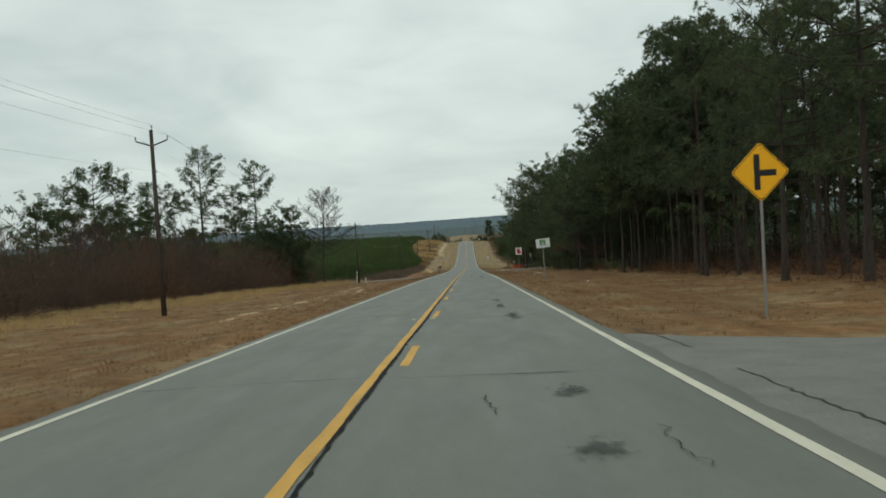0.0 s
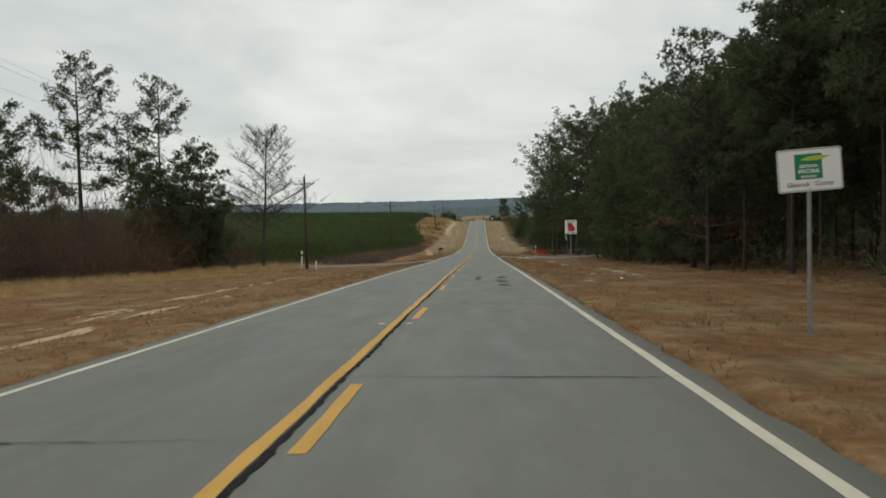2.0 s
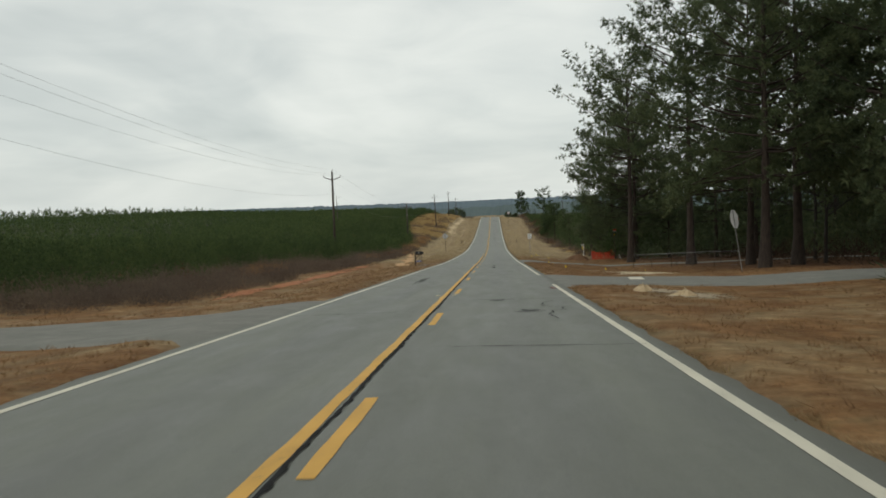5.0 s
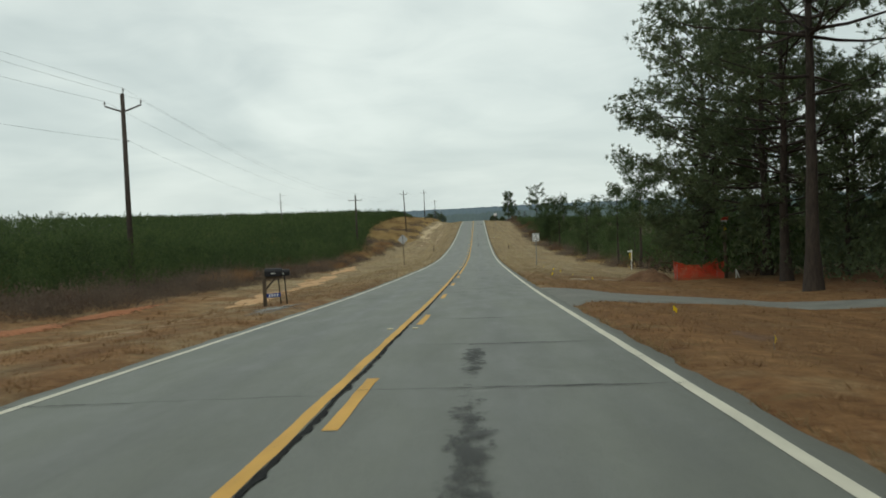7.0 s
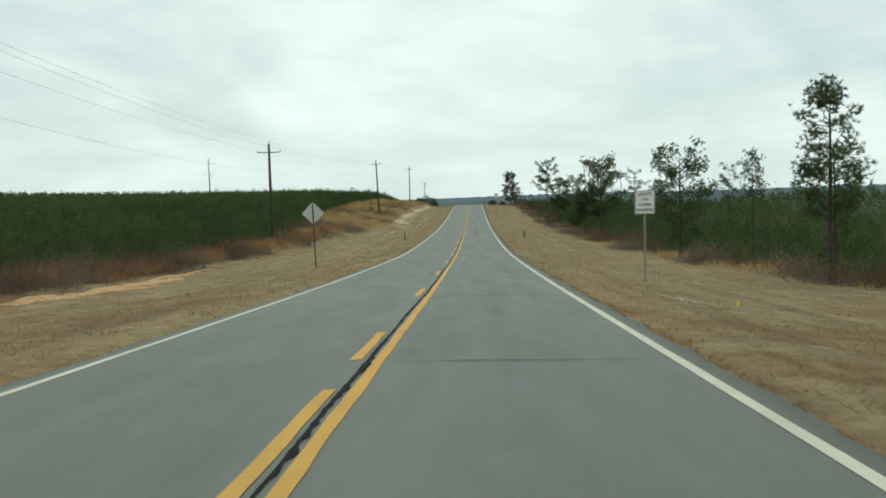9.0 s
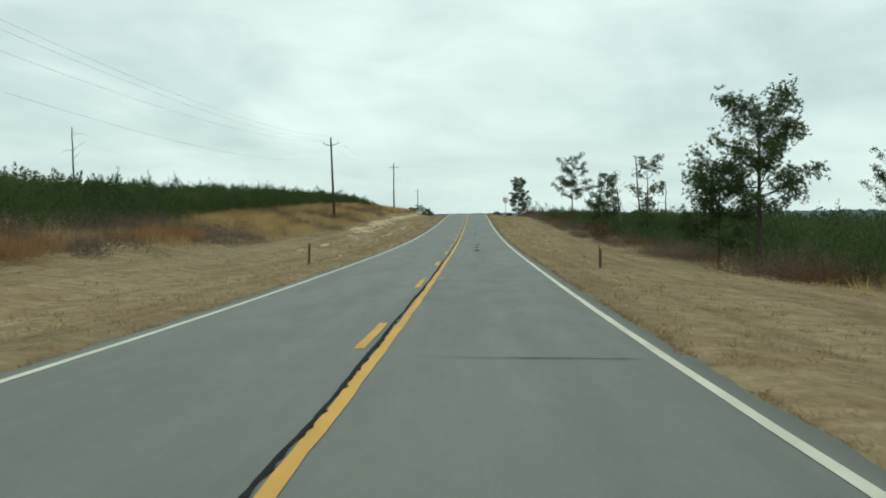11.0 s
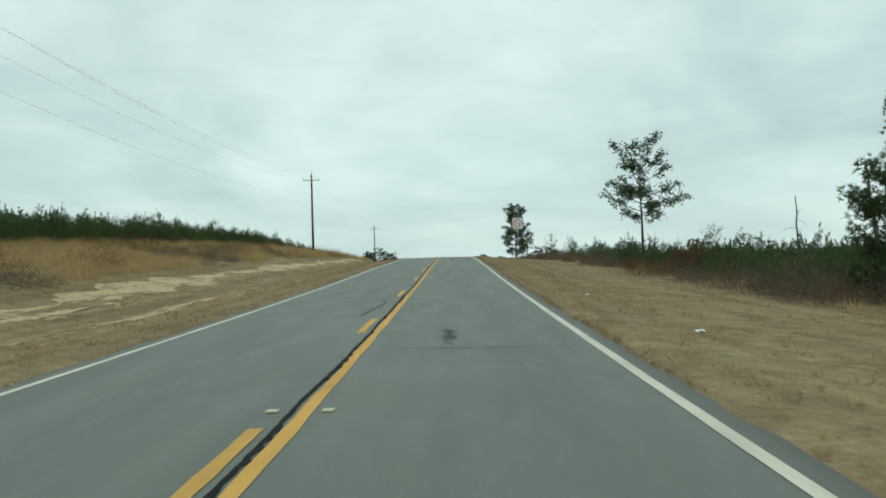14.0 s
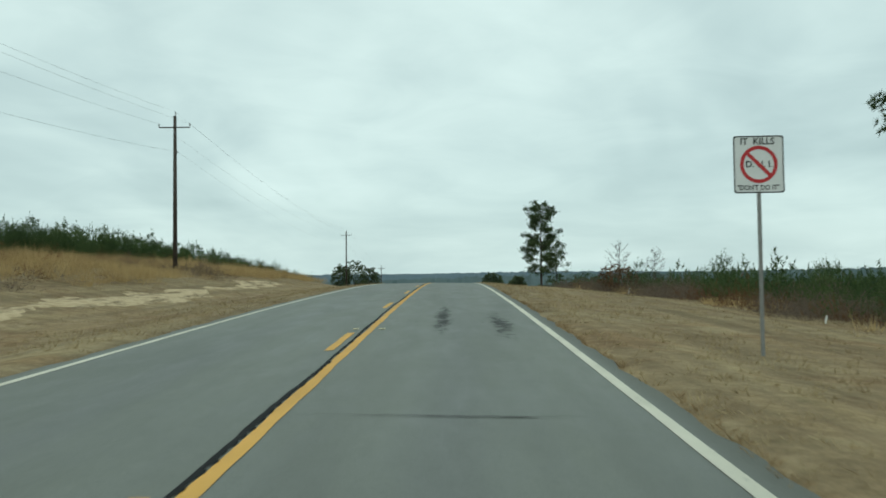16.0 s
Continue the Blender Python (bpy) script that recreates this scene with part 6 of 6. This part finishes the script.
# county sign with a green square
x, y = 6.76, 71.6
t = post_sign("county_sign", "white county sign with a green square, on a steel post", x, y, 3, 0.0)
zc = lift_to(x, y, 2.50)
channel_post(t, zc + 0.2)
panel = part("panel", plate(rounded(1.04, 0.68, 0.05), 0.004, (0, -0.016, zc)), SIGNWHITE, t)
part("border", ring(rounded(1.02, 0.66, 0.05), rounded(0.995, 0.635, 0.045), 0.002, (0, -0.019, zc)), GREYPRINT, panel)
part("green_square", plate(rounded(0.44, 0.40, 0.01), 0.002, (-0.02, -0.019, zc + 0.055)), SIGNGREEN, panel)
sw = [(-0.17, 0.0), (-0.05, 0.045), (0.10, 0.055), (0.33, 0.045), (0.22, 0.005), (0.08, -0.02), (-0.06, -0.02)]
part("leaf_shape", plate(sw, 0.002, (0.02, -0.022, zc + 0.165)), LIME, panel)
words("GEORGIA", 0.07, (-0.02, -0.0235, zc + 0.06), SIGNWHITE, panel)
words("WORK", 0.10, (-0.02, -0.0235, zc - 0.022), SIGNWHITE, panel, wide=1.15)
words("READY", 0.062, (-0.02, -0.0235, zc - 0.105), SIGNWHITE, panel, wide=1.3)
words("Glascock", 0.10, (-0.20, -0.0205, zc - 0.225), GREYPRINT, panel)
words("County", 0.10, (0.22, -0.0205, zc - 0.225), GREYPRINT, panel)
panel.matrix_basis = Matrix.Translation((0, 0, zc)) @ Matrix.Rotation(radians(-3.5), 4, "Y") @ Matrix.Translation((0, 0, -zc))
bolts(t, ((0, zc + 0.27), (0, zc - 0.30)))

# small state sign
x, y = 7.35, 119.1
t = post_sign("state_sign", "small white sign with a dark red state outline", x, y, -2, 0.8)
zc = lift_to(x, y, 2.52)
channel_post(t, zc + 0.3)
panel = part("panel", plate(rounded(0.76, 0.90, 0.03), 0.004, (0, -0.016, zc)), SIGNWHITE, t)
st = [(-0.22, 0.27), (0.08, 0.27), (0.13, 0.12), (0.24, -0.02), (0.27, -0.14), (0.22, -0.27), (-0.15, -0.27), (-0.19, -0.08)]
part("state_outline", plate(st, 0.002, (0, -0.019, zc + 0.0)), SIGNRED, panel)
for sx, sz in ((-0.14, 0.36), (0.14, 0.36), (-0.12, -0.37), (0.16, -0.37)):
    part("print_bar", box(0.22, 0.002, 0.045, (sx, -0.019, zc + sz)), GREYPRINT, panel)
bolts(t, ((0, zc + 0.31), (0, zc - 0.31)))

# headlight reminder
x, y = 6.98, 293.7
t = post_sign("headlight_sign", "white rectangular sign with black capital letters", x, y, 2, 0.6)
zc = lift_to(x, y, 2.37)
channel_post(t, zc + 0.3)
panel = part("panel", plate(rounded(0.66, 0.78, 0.04), 0.004, (0, -0.016, zc)), SIGNWHITE, t)
part("border", ring(rounded(0.64, 0.76, 0.04), rounded(0.615, 0.735, 0.03), 0.002, (0, -0.019, zc)), SIGNBLACK, panel)
for k, wd in enumerate(("LIGHTS", "ON", "WHEN", "RAINING")):
    words(wd, 0.155, (0, -0.0195, zc + 0.26 - 0.175 * k), SIGNBLACK, panel, wide=0.92)
bolts(t, ((0, zc + 0.355), (0, zc - 0.355)))

# drink driving sign
x, y = 6.95, 493.9
t = post_sign("drink_driving_sign", "white sign with a red barred circle and black letters", x, y, 0, -0.5)
zc = lift_to(x, y, 2.90)
channel_post(t, zc + 0.3)
panel = part("panel", plate(rounded(0.85, 0.97, 0.05), 0.004, (0, -0.016, zc)), SIGNWHITE, t)
part("border", ring(rounded(0.845, 0.965, 0.05), rounded(0.805, 0.925, 0.04), 0.002, (0, -0.019, zc)), SIGNBLACK, panel)
circ = lambda r: [(r * math.cos(2 * math.pi * i / 40), r * math.sin(2 * math.pi * i / 40)) for i in range(40)]
words("D. U. I.", 0.155, (0, -0.0190, zc + 0.0), SIGNBLACK, panel)
part("red_ring", ring(circ(0.315), circ(0.255), 0.002, (0, -0.021, zc)), SIGNRED, panel)
part("red_bar", box(0.56, 0.002, 0.06, (0, -0.0225, zc), 0, Matrix.Rotation(radians(45), 4, "Y")), SIGNRED, panel)
words("IT", 0.155, (-0.24, -0.0195, zc + 0.385), SIGNBLACK, panel)
words("KILLS", 0.155, (0.09, -0.0195, zc + 0.385), SIGNBLACK, panel)
for text, at in (("\"DON'T", -0.19), ("DO", 0.10), ("IT\"", 0.275)):
    words(text, 0.118, (at, -0.0195, zc - 0.395), SIGNBLACK, panel, wide=0.86)
bolts(t, ((0, zc + 0.45), (0, zc - 0.455)))

# back of a warning sign for the other lane
x, y = -7.15, 312.7
t = post_sign("warning_sign_back", "grey aluminium back of a diamond road sign", x, y, 183, 1.2)
zc = lift_to(x, y, 2.74)
channel_post(t, zc + 0.5, WOOD)
panel = part("panel", plate(diamond(0.60), 0.004, (0, -0.016, zc)), SIGNYELLOW, t)
part("back_sheet", plate(diamond(0.60), 0.002, (0, -0.011, zc)), ALU, panel, "bare aluminium back")

# stop sign seen from behind, leaning
x, y = 13.7, 190.5
t = post_sign("stop_sign", "leaning stop sign seen from its bare back", x, y, 100, 3.0)
zc = lift_to(x, y, 2.42)
channel_post(t, zc + 0.45)
t.matrix_basis = pose(x, y, float(land(x, y)) - 0.03, -8, 0, 100)
octo = [(0.49 * math.cos(radians(22.5 + 45 * i)), 0.49 * math.sin(radians(22.5 + 45 * i))) for i in range(8)]
panel = part("panel", plate(octo, 0.004, (0, -0.016, zc)), SIGNRED, t)
part("back_sheet", plate(octo, 0.002, (0, -0.011, zc)), ALU, panel, "bare aluminium back")

# ---------------------------------------------------------------- roadside things
# mailboxes
def mailbox_body(t, at, size, flag=True):
    lx, ly, lz = size
    bm = bmesh.new()
    pro = [(-ly / 2, 0), (ly / 2, 0), (ly / 2, lz * 0.55)] + [(ly / 2 * math.cos(radians(a)), lz * 0.55 + lz * 0.45 * math.sin(radians(a))) for a in range(15, 180, 15)] + [(-ly / 2, lz * 0.55)]
    f = bm.faces.new([bm.verts.new((at[0] - lx / 2, at[1] + a, at[2] + b)) for a, b in pro])
    g = bmesh.ops.extrude_face_region(bm, geom=[f])
    bmesh.ops.translate(bm, verts=[q for q in g["geom"] if isinstance(q, bmesh.types.BMVert)], vec=(lx, 0, 0))
    body = part("box_body", bm, BLACKMETAL, t)
    part("box_door", box(0.012, ly * 0.96, lz * 0.9, (at[0] + lx / 2 + 0.007, at[1], at[2] + lz * 0.47), 0.004), BLACKMETAL, body)
    for k in range(4):
        part("number_bar", box(0.028, 0.004, 0.045, (at[0] - 0.06 + 0.042 * k, at[1] - ly / 2 - 0.003, at[2] + lz * 0.36)), LITTER, body)
    return body


x, y = -6.15, 235.6
t = thing("mailbox", "black mailbox on a weathered wooden post with blue plate", "mailbox", pose(x, y, float(land(x, y)) - 0.03, 0, 0, 8))
part("post", box(0.13, 0.13, 1.28, (-0.12, 0, 0.64), 0.012), WOOD, t)
part("arm", box(1.0, 0.09, 0.09, (0.05, 0, 1.06), 0.01), WOOD, t)
part("brace", box(0.07, 0.07, 0.55, (0.10, 0, 0.84), 0.008, Matrix.Rotation(radians(42), 4, "Y")), WOOD, t)
mailbox_body(t, (0.22, 0, 1.11), (0.62, 0.24, 0.28))
plate_ob = part("number_plate", box(0.50, 0.012, 0.15, (0.20, -0.07, 0.42), 0.003, Matrix.Rotation(radians(-3), 4, "Y")), BLUE, t, "blue house number plate")
for k in range(4):
    part("number_bar", box(0.05, 0.006, 0.095, (0.05 + 0.095 * k, -0.078, 0.412 + 0.005 * k)), LITTER, plate_ob)
x2, y2 = -5.80, 236.6
t = thing("mailbox", "second black mailbox on two thin metal legs", "mailbox", pose(x2, y2, float(land(x2, y2)) - 0.03, 0, 0, 8))
part("leg", rod((-0.10, 0, 0), (-0.17, 0, 1.10), 0.022, 0.022, 8), BLACKMETAL, t)
part("leg", rod((0.12, 0, 0), (0.06, 0, 1.10), 0.022, 0.022, 8), BLACKMETAL, t)
mailbox_body(t, (-0.02, 0, 1.09), (0.55, 0.20, 0.23))

# delineator posts and utility markers
for n, (x, y, h, lean) in enumerate(((-6.10, 364.9, 0.98, 1.5), (6.50, 361.5, 0.95, -1.0))):
    t = thing("verge_post", "short dark wooden post" + (" with a yellow reflector" if n else " in the verge"), "post", pose(x, y, float(land(x, y)) - 0.04, 0, lean, 12))
    part("post", box(0.10, 0.10, h, (0, 0, h / 2), 0.012), WOOD, t)
    if n:
        part("reflector", rod((0.0, -0.062, h - 0.06), (0.0, -0.05, h - 0.06), 0.038, 0.038, 12), FLAG, t, "yellow reflector")
for n, (x, y, h) in enumerate(((-16.8, 154.0, 1.9), (-15.6, 155.5, 0.85))):
    t = thing("utility_marker", "white plastic utility marker post", "marker post", pose(x, y, float(land(x, y)) - 0.04, 0, 1.5, 0))
    part("post", rod((0, 0, 0), (0, 0, h), 0.065, 0.06, 10), PVC, t, smooth=True)
    part("cap", rod((0, 0, h), (0, 0, h + 0.10), 0.085, 0.03, 10), PVC, t)
    if n == 0:
        part("band", rod((0, 0, h - 0.42), (0, 0, h - 0.24), 0.068, 0.068, 10), BLACKMETAL, t, "dark label band")
x, y = 14.35, 283.2
t = thing("utility_marker", "leaning white plank marker with a yellow tag", "marker post", pose(x, y, float(land(x, y)) - 0.04, 0, 1.5, 5))
part("post", box(0.11, 0.05, 1.75, (0, 0, 0.87), 0.006), PVC, t)
part("arm", box(0.36, 0.03, 0.12, (-0.17, -0.04, 1.62), 0.006), PVC, t)
part("tag", box(0.17, 0.02, 0.50, (-0.13, -0.045, 1.22), 0.005), FLAG, t, "yellow tag")
for k in range(3):
    part("print_bar", box(0.09, 0.006, 0.09, (-0.13, -0.058, 1.36 - 0.14 * k)), SIGNBLACK, t)
for x, y, h in ((23.2, 248.7, 2.7), (14.0, 545.0, 0.55), (13.4, 508.0, 0.30)):
    t = thing("white_stake", "thin white stake in the brush", "stake", pose(x, y, float(land(x, y)) - 0.05, 0, 12 if h < 1 else 0, 0))
    part("stake", rod((0, 0, 0), (0, 0, h), 0.035, 0.03, 8), PVC, t)

# works by the drive: warning board, mesh fence, spoil heap, bent pipe, flags
x, y = 15.75, 257.4
t = thing("notice_post", "dark wooden post with an orange and white notice", "notice post", pose(x, y, float(land(x, y)) - 0.04, 0, -0.6, -8))
zc = lift_to(x, y, 2.66)
part("post", rod((0, 0, 0), (0, 0, zc - 0.05), 0.11, 0.10, 10), WOOD, t, smooth=True)
board = part("board", box(0.40, 0.02, 0.46, (0, -0.12, zc), 0.004), SIGNWHITE, t)
part("board_top", box(0.40, 0.006, 0.17, (0, -0.134, zc + 0.145)), ORANGE, board, "orange heading")
for k in range(3):
    part("print_bar", box(0.07, 0.004, 0.05, (-0.11 + 0.11 * k, -0.139, zc + 0.15)), SIGNBLACK, board)
part("yellow_diamond", plate(diamond(0.13), 0.004, (0, -0.118, zc - 0.42)), FLAG, t)

t = thing("safety_fence", "sagging orange plastic mesh fence round a hole", "fence", pose(12.9, 257.3, float(land(14.0, 257.8)) - 0.02))
corners = [(0, 0), (0.15, 1.6), (2.7, 1.7), (2.75, 0.1)]
for a, b in corners:
    part("stake", rod((a, b, 0), (a + 0.02, b, 1.12), 0.02, 0.015, 6), STEEL, t)
for (ax, ay), (bx, by) in zip(corners, corners[1:] + corners[:1]):
    bm = bmesh.new()
    n = 18
    for k in range(9):
        u = k / 8
        prev = None
        for i in range(n + 1):
            s = i / n
            sag = 0.30 * 4 * s * (1 - s) * u + 0.03 * math.sin(9 * s + 2 * u)
            px, py = ax + (bx - ax) * s, ay + (by - ay) * s + 0.05 * math.sin(7 * s + 3 * u)
            zc = 0.05 + (1.0 - sag) * u if u else 0.05
            w2 = 0.013
            cur = (bm.verts.new((px, py, zc - w2)), bm.verts.new((px, py, zc + w2)))
            if prev:
                bm.faces.new((prev[0], cur[0], cur[1], prev[1]))
            prev = cur
    for i in range(n * 2 + 1):
        s = i / (n * 2)
        prev = None
        for k in range(7):
            u = k / 6
            sag = 0.30 * 4 * s * (1 - s) * u + 0.03 * math.sin(9 * s + 2 * u)
            px, py = ax + (bx - ax) * s, ay + (by - ay) * s + 0.05 * math.sin(7 * s + 3 * u)
            zc = 0.05 + (1.0 - sag) * u
            dx, dy = (bx - ax) / (n * 11.0), (by - ay) / (n * 11.0)
            cur = (bm.verts.new((px - dx, py - dy, zc)), bm.verts.new((px + dx, py + dy, zc)))
            if prev:
                bm.faces.new((prev[0], prev[1], cur[1], cur[0]))
            prev = cur
    part("mesh_side", bm, ORANGE, t)
tagged(blotch("spoil_heap", 11.4, 257.6, 1.3, 1.2, SPOIL, "heap of dug brown earth", 5, 0.6), category="earth heap")
bm = rod((0, 0, 0), (0, 0, 0.55), 0.035, 0.035, 8)
rod((0, 0, 0.55), (0.22, 0, 0.05), 0.035, 0.035, 8, bm)
t = thing("bent_pipe", "bent white plastic pipe standing in the ground", "pipe", pose(16.1, 256.6, float(land(16.1, 256.6)) - 0.03, 0, 0, 20))
part("pipe", bm, PVC, t)

flags = None
for n, (x, y) in enumerate(((5.95, 223.6), (5.80, 215.4), (6.9, 282.0), (7.2, 275.0), (6.0, 260.0), (7.1, 268.0), (7.2, 260.5), (7.6, 254.0), (6.1, 206.4), (8.9, 208.0), (11.4, 206.8))):
    m = pose(x, y, float(land(x, y)) - 0.02, 0, 6 * math.sin(n * 2.1), 40 * n)
    if flags is None:
        flags = thing("marker_flag", "small yellow pin flag in the verge", "flag", m, "utility marking flags")
        part("pin", rod((0, 0, 0), (0, 0, 0.29), 0.004, 0.004, 5), STEEL, flags)
        bm = bmesh.new()
        pts = [(0, 0, 0.16), (0.045, 0.03, 0.14), (0.095, 0.045, 0.09), (0.11, 0.035, 0.19), (0.05, 0.035, 0.255), (0, 0, 0.28)]
        vs = [bm.verts.new(q) for q in pts]
        bm.faces.new((vs[0], vs[1], vs[4], vs[5]))
        bm.faces.new((vs[1], vs[2], vs[3], vs[4]))
        g = bmesh.ops.extrude_face_region(bm, geom=list(bm.faces))
        bmesh.ops.translate(bm, verts=[q for q in g["geom"] if isinstance(q, bmesh.types.BMVert)], vec=(0, 0.004, 0))
        part("cloth", bm, FLAG, flags, "yellow plastic flag")
    else:
        copy_thing(flags, m)

# bare earth: spoil by the side road, sand tracks along the foot of the bank, clay
for n, (x, y, rx, ry, mat, h) in enumerate(((6.2, 173.3, 0.32, 0.5, SAND, 0.15), (7.0, 170.5, 0.38, 0.6, SAND, 0.12))):
    tagged(blotch("spoil_mound", x, y, rx, ry, mat, "low heap of pale sandy spoil in the grass", 20 + n, h), category="earth heap")


CLAY_SPOTS = ((-11.0, 190.0, 0.9, 6.0), (-10.7, 199.0, 1.0, 6.0), (-10.5, 208.5, 1.0, 6.0), (-10.7, 217.0, 0.9, 6.0), (-11.4, 226.0, 0.8, 5.5), (-11.4, 234.5, 0.7, 4.5))


def track(name, label, pts, wide, mat, seed):
    """A bare ragged band of earth worn along the verge."""
    rng = np.random.default_rng(seed)
    p = np.array(pts, float)
    ys = np.arange(p[0, 1], p[-1, 1], 0.22)
    n = len(ys)
    ends = np.minimum(1, np.minimum(np.arange(n), np.arange(n)[::-1]) / 16.0)
    cx = np.interp(ys, p[:, 1], p[:, 0]) + 0.25 * np.sin(ys * 0.33 + seed) + 0.1 * np.sin(ys * 1.3 + seed)
    base = wide * (0.55 + 0.35 * np.sin(ys * 0.21 + seed * 2) + 0.2 * np.sin(ys * 0.9 + seed))
    sides = []
    for k in (0, 1):
        rag = np.convolve(rng.normal(0, 1, n + 4), [0.2, 0.5, 0.7, 0.5, 0.2], "valid") * 0.04 * (0.5 + wide) + 0.10 * wide * np.sin(ys * 0.8 + 5 * k + seed) * np.sin(ys * 0.27 + seed)
        sides.append(np.maximum(base / 2 + rag, 0.02) * ends)
    us = np.linspace(-1, 1, 7)
    gx = cx[:, None] + np.where(us[None, :] < 0, us[None, :] * sides[0][:, None], us[None, :] * sides[1][:, None])
    gy = np.repeat(ys[:, None], 7, 1) + rng.normal(0, 0.03, gx.shape)
    z = land(gx, gy) + 0.05 * (1 - np.abs(us[None, :]) ** 3) - 0.012 + rng.normal(0, 0.008, gx.shape)
    v = np.stack([gx, gy, z], -1).reshape(-1, 3)
    i = (np.arange(n - 1)[:, None] * 7 + np.arange(6)[None, :]).ravel()
    return tagged(linked(name, soup(name, v, np.stack([i, i + 1, i + 8, i + 7], 1), True), mat), label, "bare earth", kind="structure")


for bends in TRACKS:
    track("sand_track", *bends)
for n, (x, y, rx, ry) in enumerate(CLAY_SPOTS):
    blotch("clay_patch", x, y, rx * 0.8, ry, SCATTER_CLAY, "bare red clay washed out beside the verge", 100 + n, 0.0, 0.05)
blotch("gravel_patch", -5.0, 232.6, 1.2, 4.6, SCATTER_GRAVEL, "loose grey gravel beside the mailboxes", 120, 0.0, 0.04)
for n, (x, y, rx, ry) in enumerate(((9.6, 199.5, 2.2, 4.2), (9.2, 192.8, 1.9, 3.0), (8.2, 205.0, 1.1, 2.4))):
    blotch("sand_patch", x, y, rx, ry, YARD_SAND, "thin pale sand scattered over the yard", 60 + n, 0.0, 0.035)
for n, (x, y, rx, ry) in enumerate(((7.4, 256.5, 0.8, 1.2), (9.0, 257.4, 0.9, 0.9), (6.4, 285.0, 0.4, 1.6), (6.9, 173.0, 1.0, 2.6), (7.6, 170.5, 1.2, 2.2), (9.2, 118.0, 0.7, 3.5), (9.0, 110.0, 0.8, 4.0), (9.2, 104.5, 0.7, 3.0), (8.3, 150.0, 0.7, 8.0), (8.3, 133.0, 0.7, 6.0), (6.2, 97.8, 0.4, 1.2), (5.8, 95.4, 0.4, 1.0))):
    blotch("sand_patch", x, y, rx, ry, SCATTER_SAND, "thin pale sand scattered over the verge", 80 + n, 0.0, 0.035)
blotch("ditch_mouth", 6.4, 218.5, 0.45, 1.1, SPOIL, "dark muddy hollow in the verge", 91, 0.0, 0.03)

# bits of litter
litter_ob = None
for n, (x, y) in enumerate(((5.24, 416.5), (5.53, 443.5), (5.86, 431.6), (7.85, 99.9), (7.13, 104.8), (-5.79, 373.1), (9.5, 118.0), (-6.0, 66.0), (8.8, 62.5))):
    m = pose(x, y, float(land(x, y)) + 0.015, 0, 0, 57 * n)
    if litter_ob is None:
        bm = bmesh.new()
        vs = [bm.verts.new(q) for q in ((-0.11, -0.05, 0), (0.0, -0.06, 0.05), (0.12, -0.03, 0.01), (0.10, 0.05, 0.03), (0.0, 0.06, 0.0), (-0.10, 0.05, 0.04))]
        bm.faces.new((vs[0], vs[1], vs[4], vs[5]))
        bm.faces.new((vs[1], vs[2], vs[3], vs[4]))
        g = bmesh.ops.extrude_face_region(bm, geom=list(bm.faces))
        bmesh.ops.translate(bm, verts=[q for q in g["geom"] if isinstance(q, bmesh.types.BMVert)], vec=(0, 0, 0.004))
        litter_ob = part("paper_scrap", bm, LITTER, None)
        tagged(litter_ob, "crumpled white scrap of paper in the grass", "litter", "scraps of litter")
        litter_ob.matrix_basis = m
    else:
        copy_thing(litter_ob, m)

# wire fence with a pale top rail before the drive
def wire_fence(points, tall):
    t = thing("wire_fence", "low wire fence with a pale top rail", "fence", pose(points[0][0], points[0][1], float(land(*points[0]))))
    o = Vector((points[0][0], points[0][1], float(land(*points[0]))))
    up = Vector((0, 0, 1))
    for (ax, ay), (bx, by) in zip(points[:-1], points[1:]):
        a, b = Vector((ax, ay, float(land(ax, ay)))) - o, Vector((bx, by, float(land(bx, by)))) - o
        n = max(1, round((b - a).length / 3.0))
        for i in range(n + 1):
            p = a.lerp(b, i / n)
            part("post", rod(p - up * 0.1, p + up * (tall + 0.03), 0.026, 0.026, 8), WOOD, t, smooth=True)
        part("top_rail", rod(a + up * tall, b + up * tall, 0.010, 0.010, 8), WIRE, t, "pale steel rail", True)
        for k in range(5):
            h = 0.1 + (tall - 0.2) * k / 4
            part("wire", rod(a + up * h, b + up * h, 0.003, 0.003, 4), STEEL, t)


wire_fence([(20.6, 225.2), (13.2, 224.8), (19.0, 212.5)], 1.1)
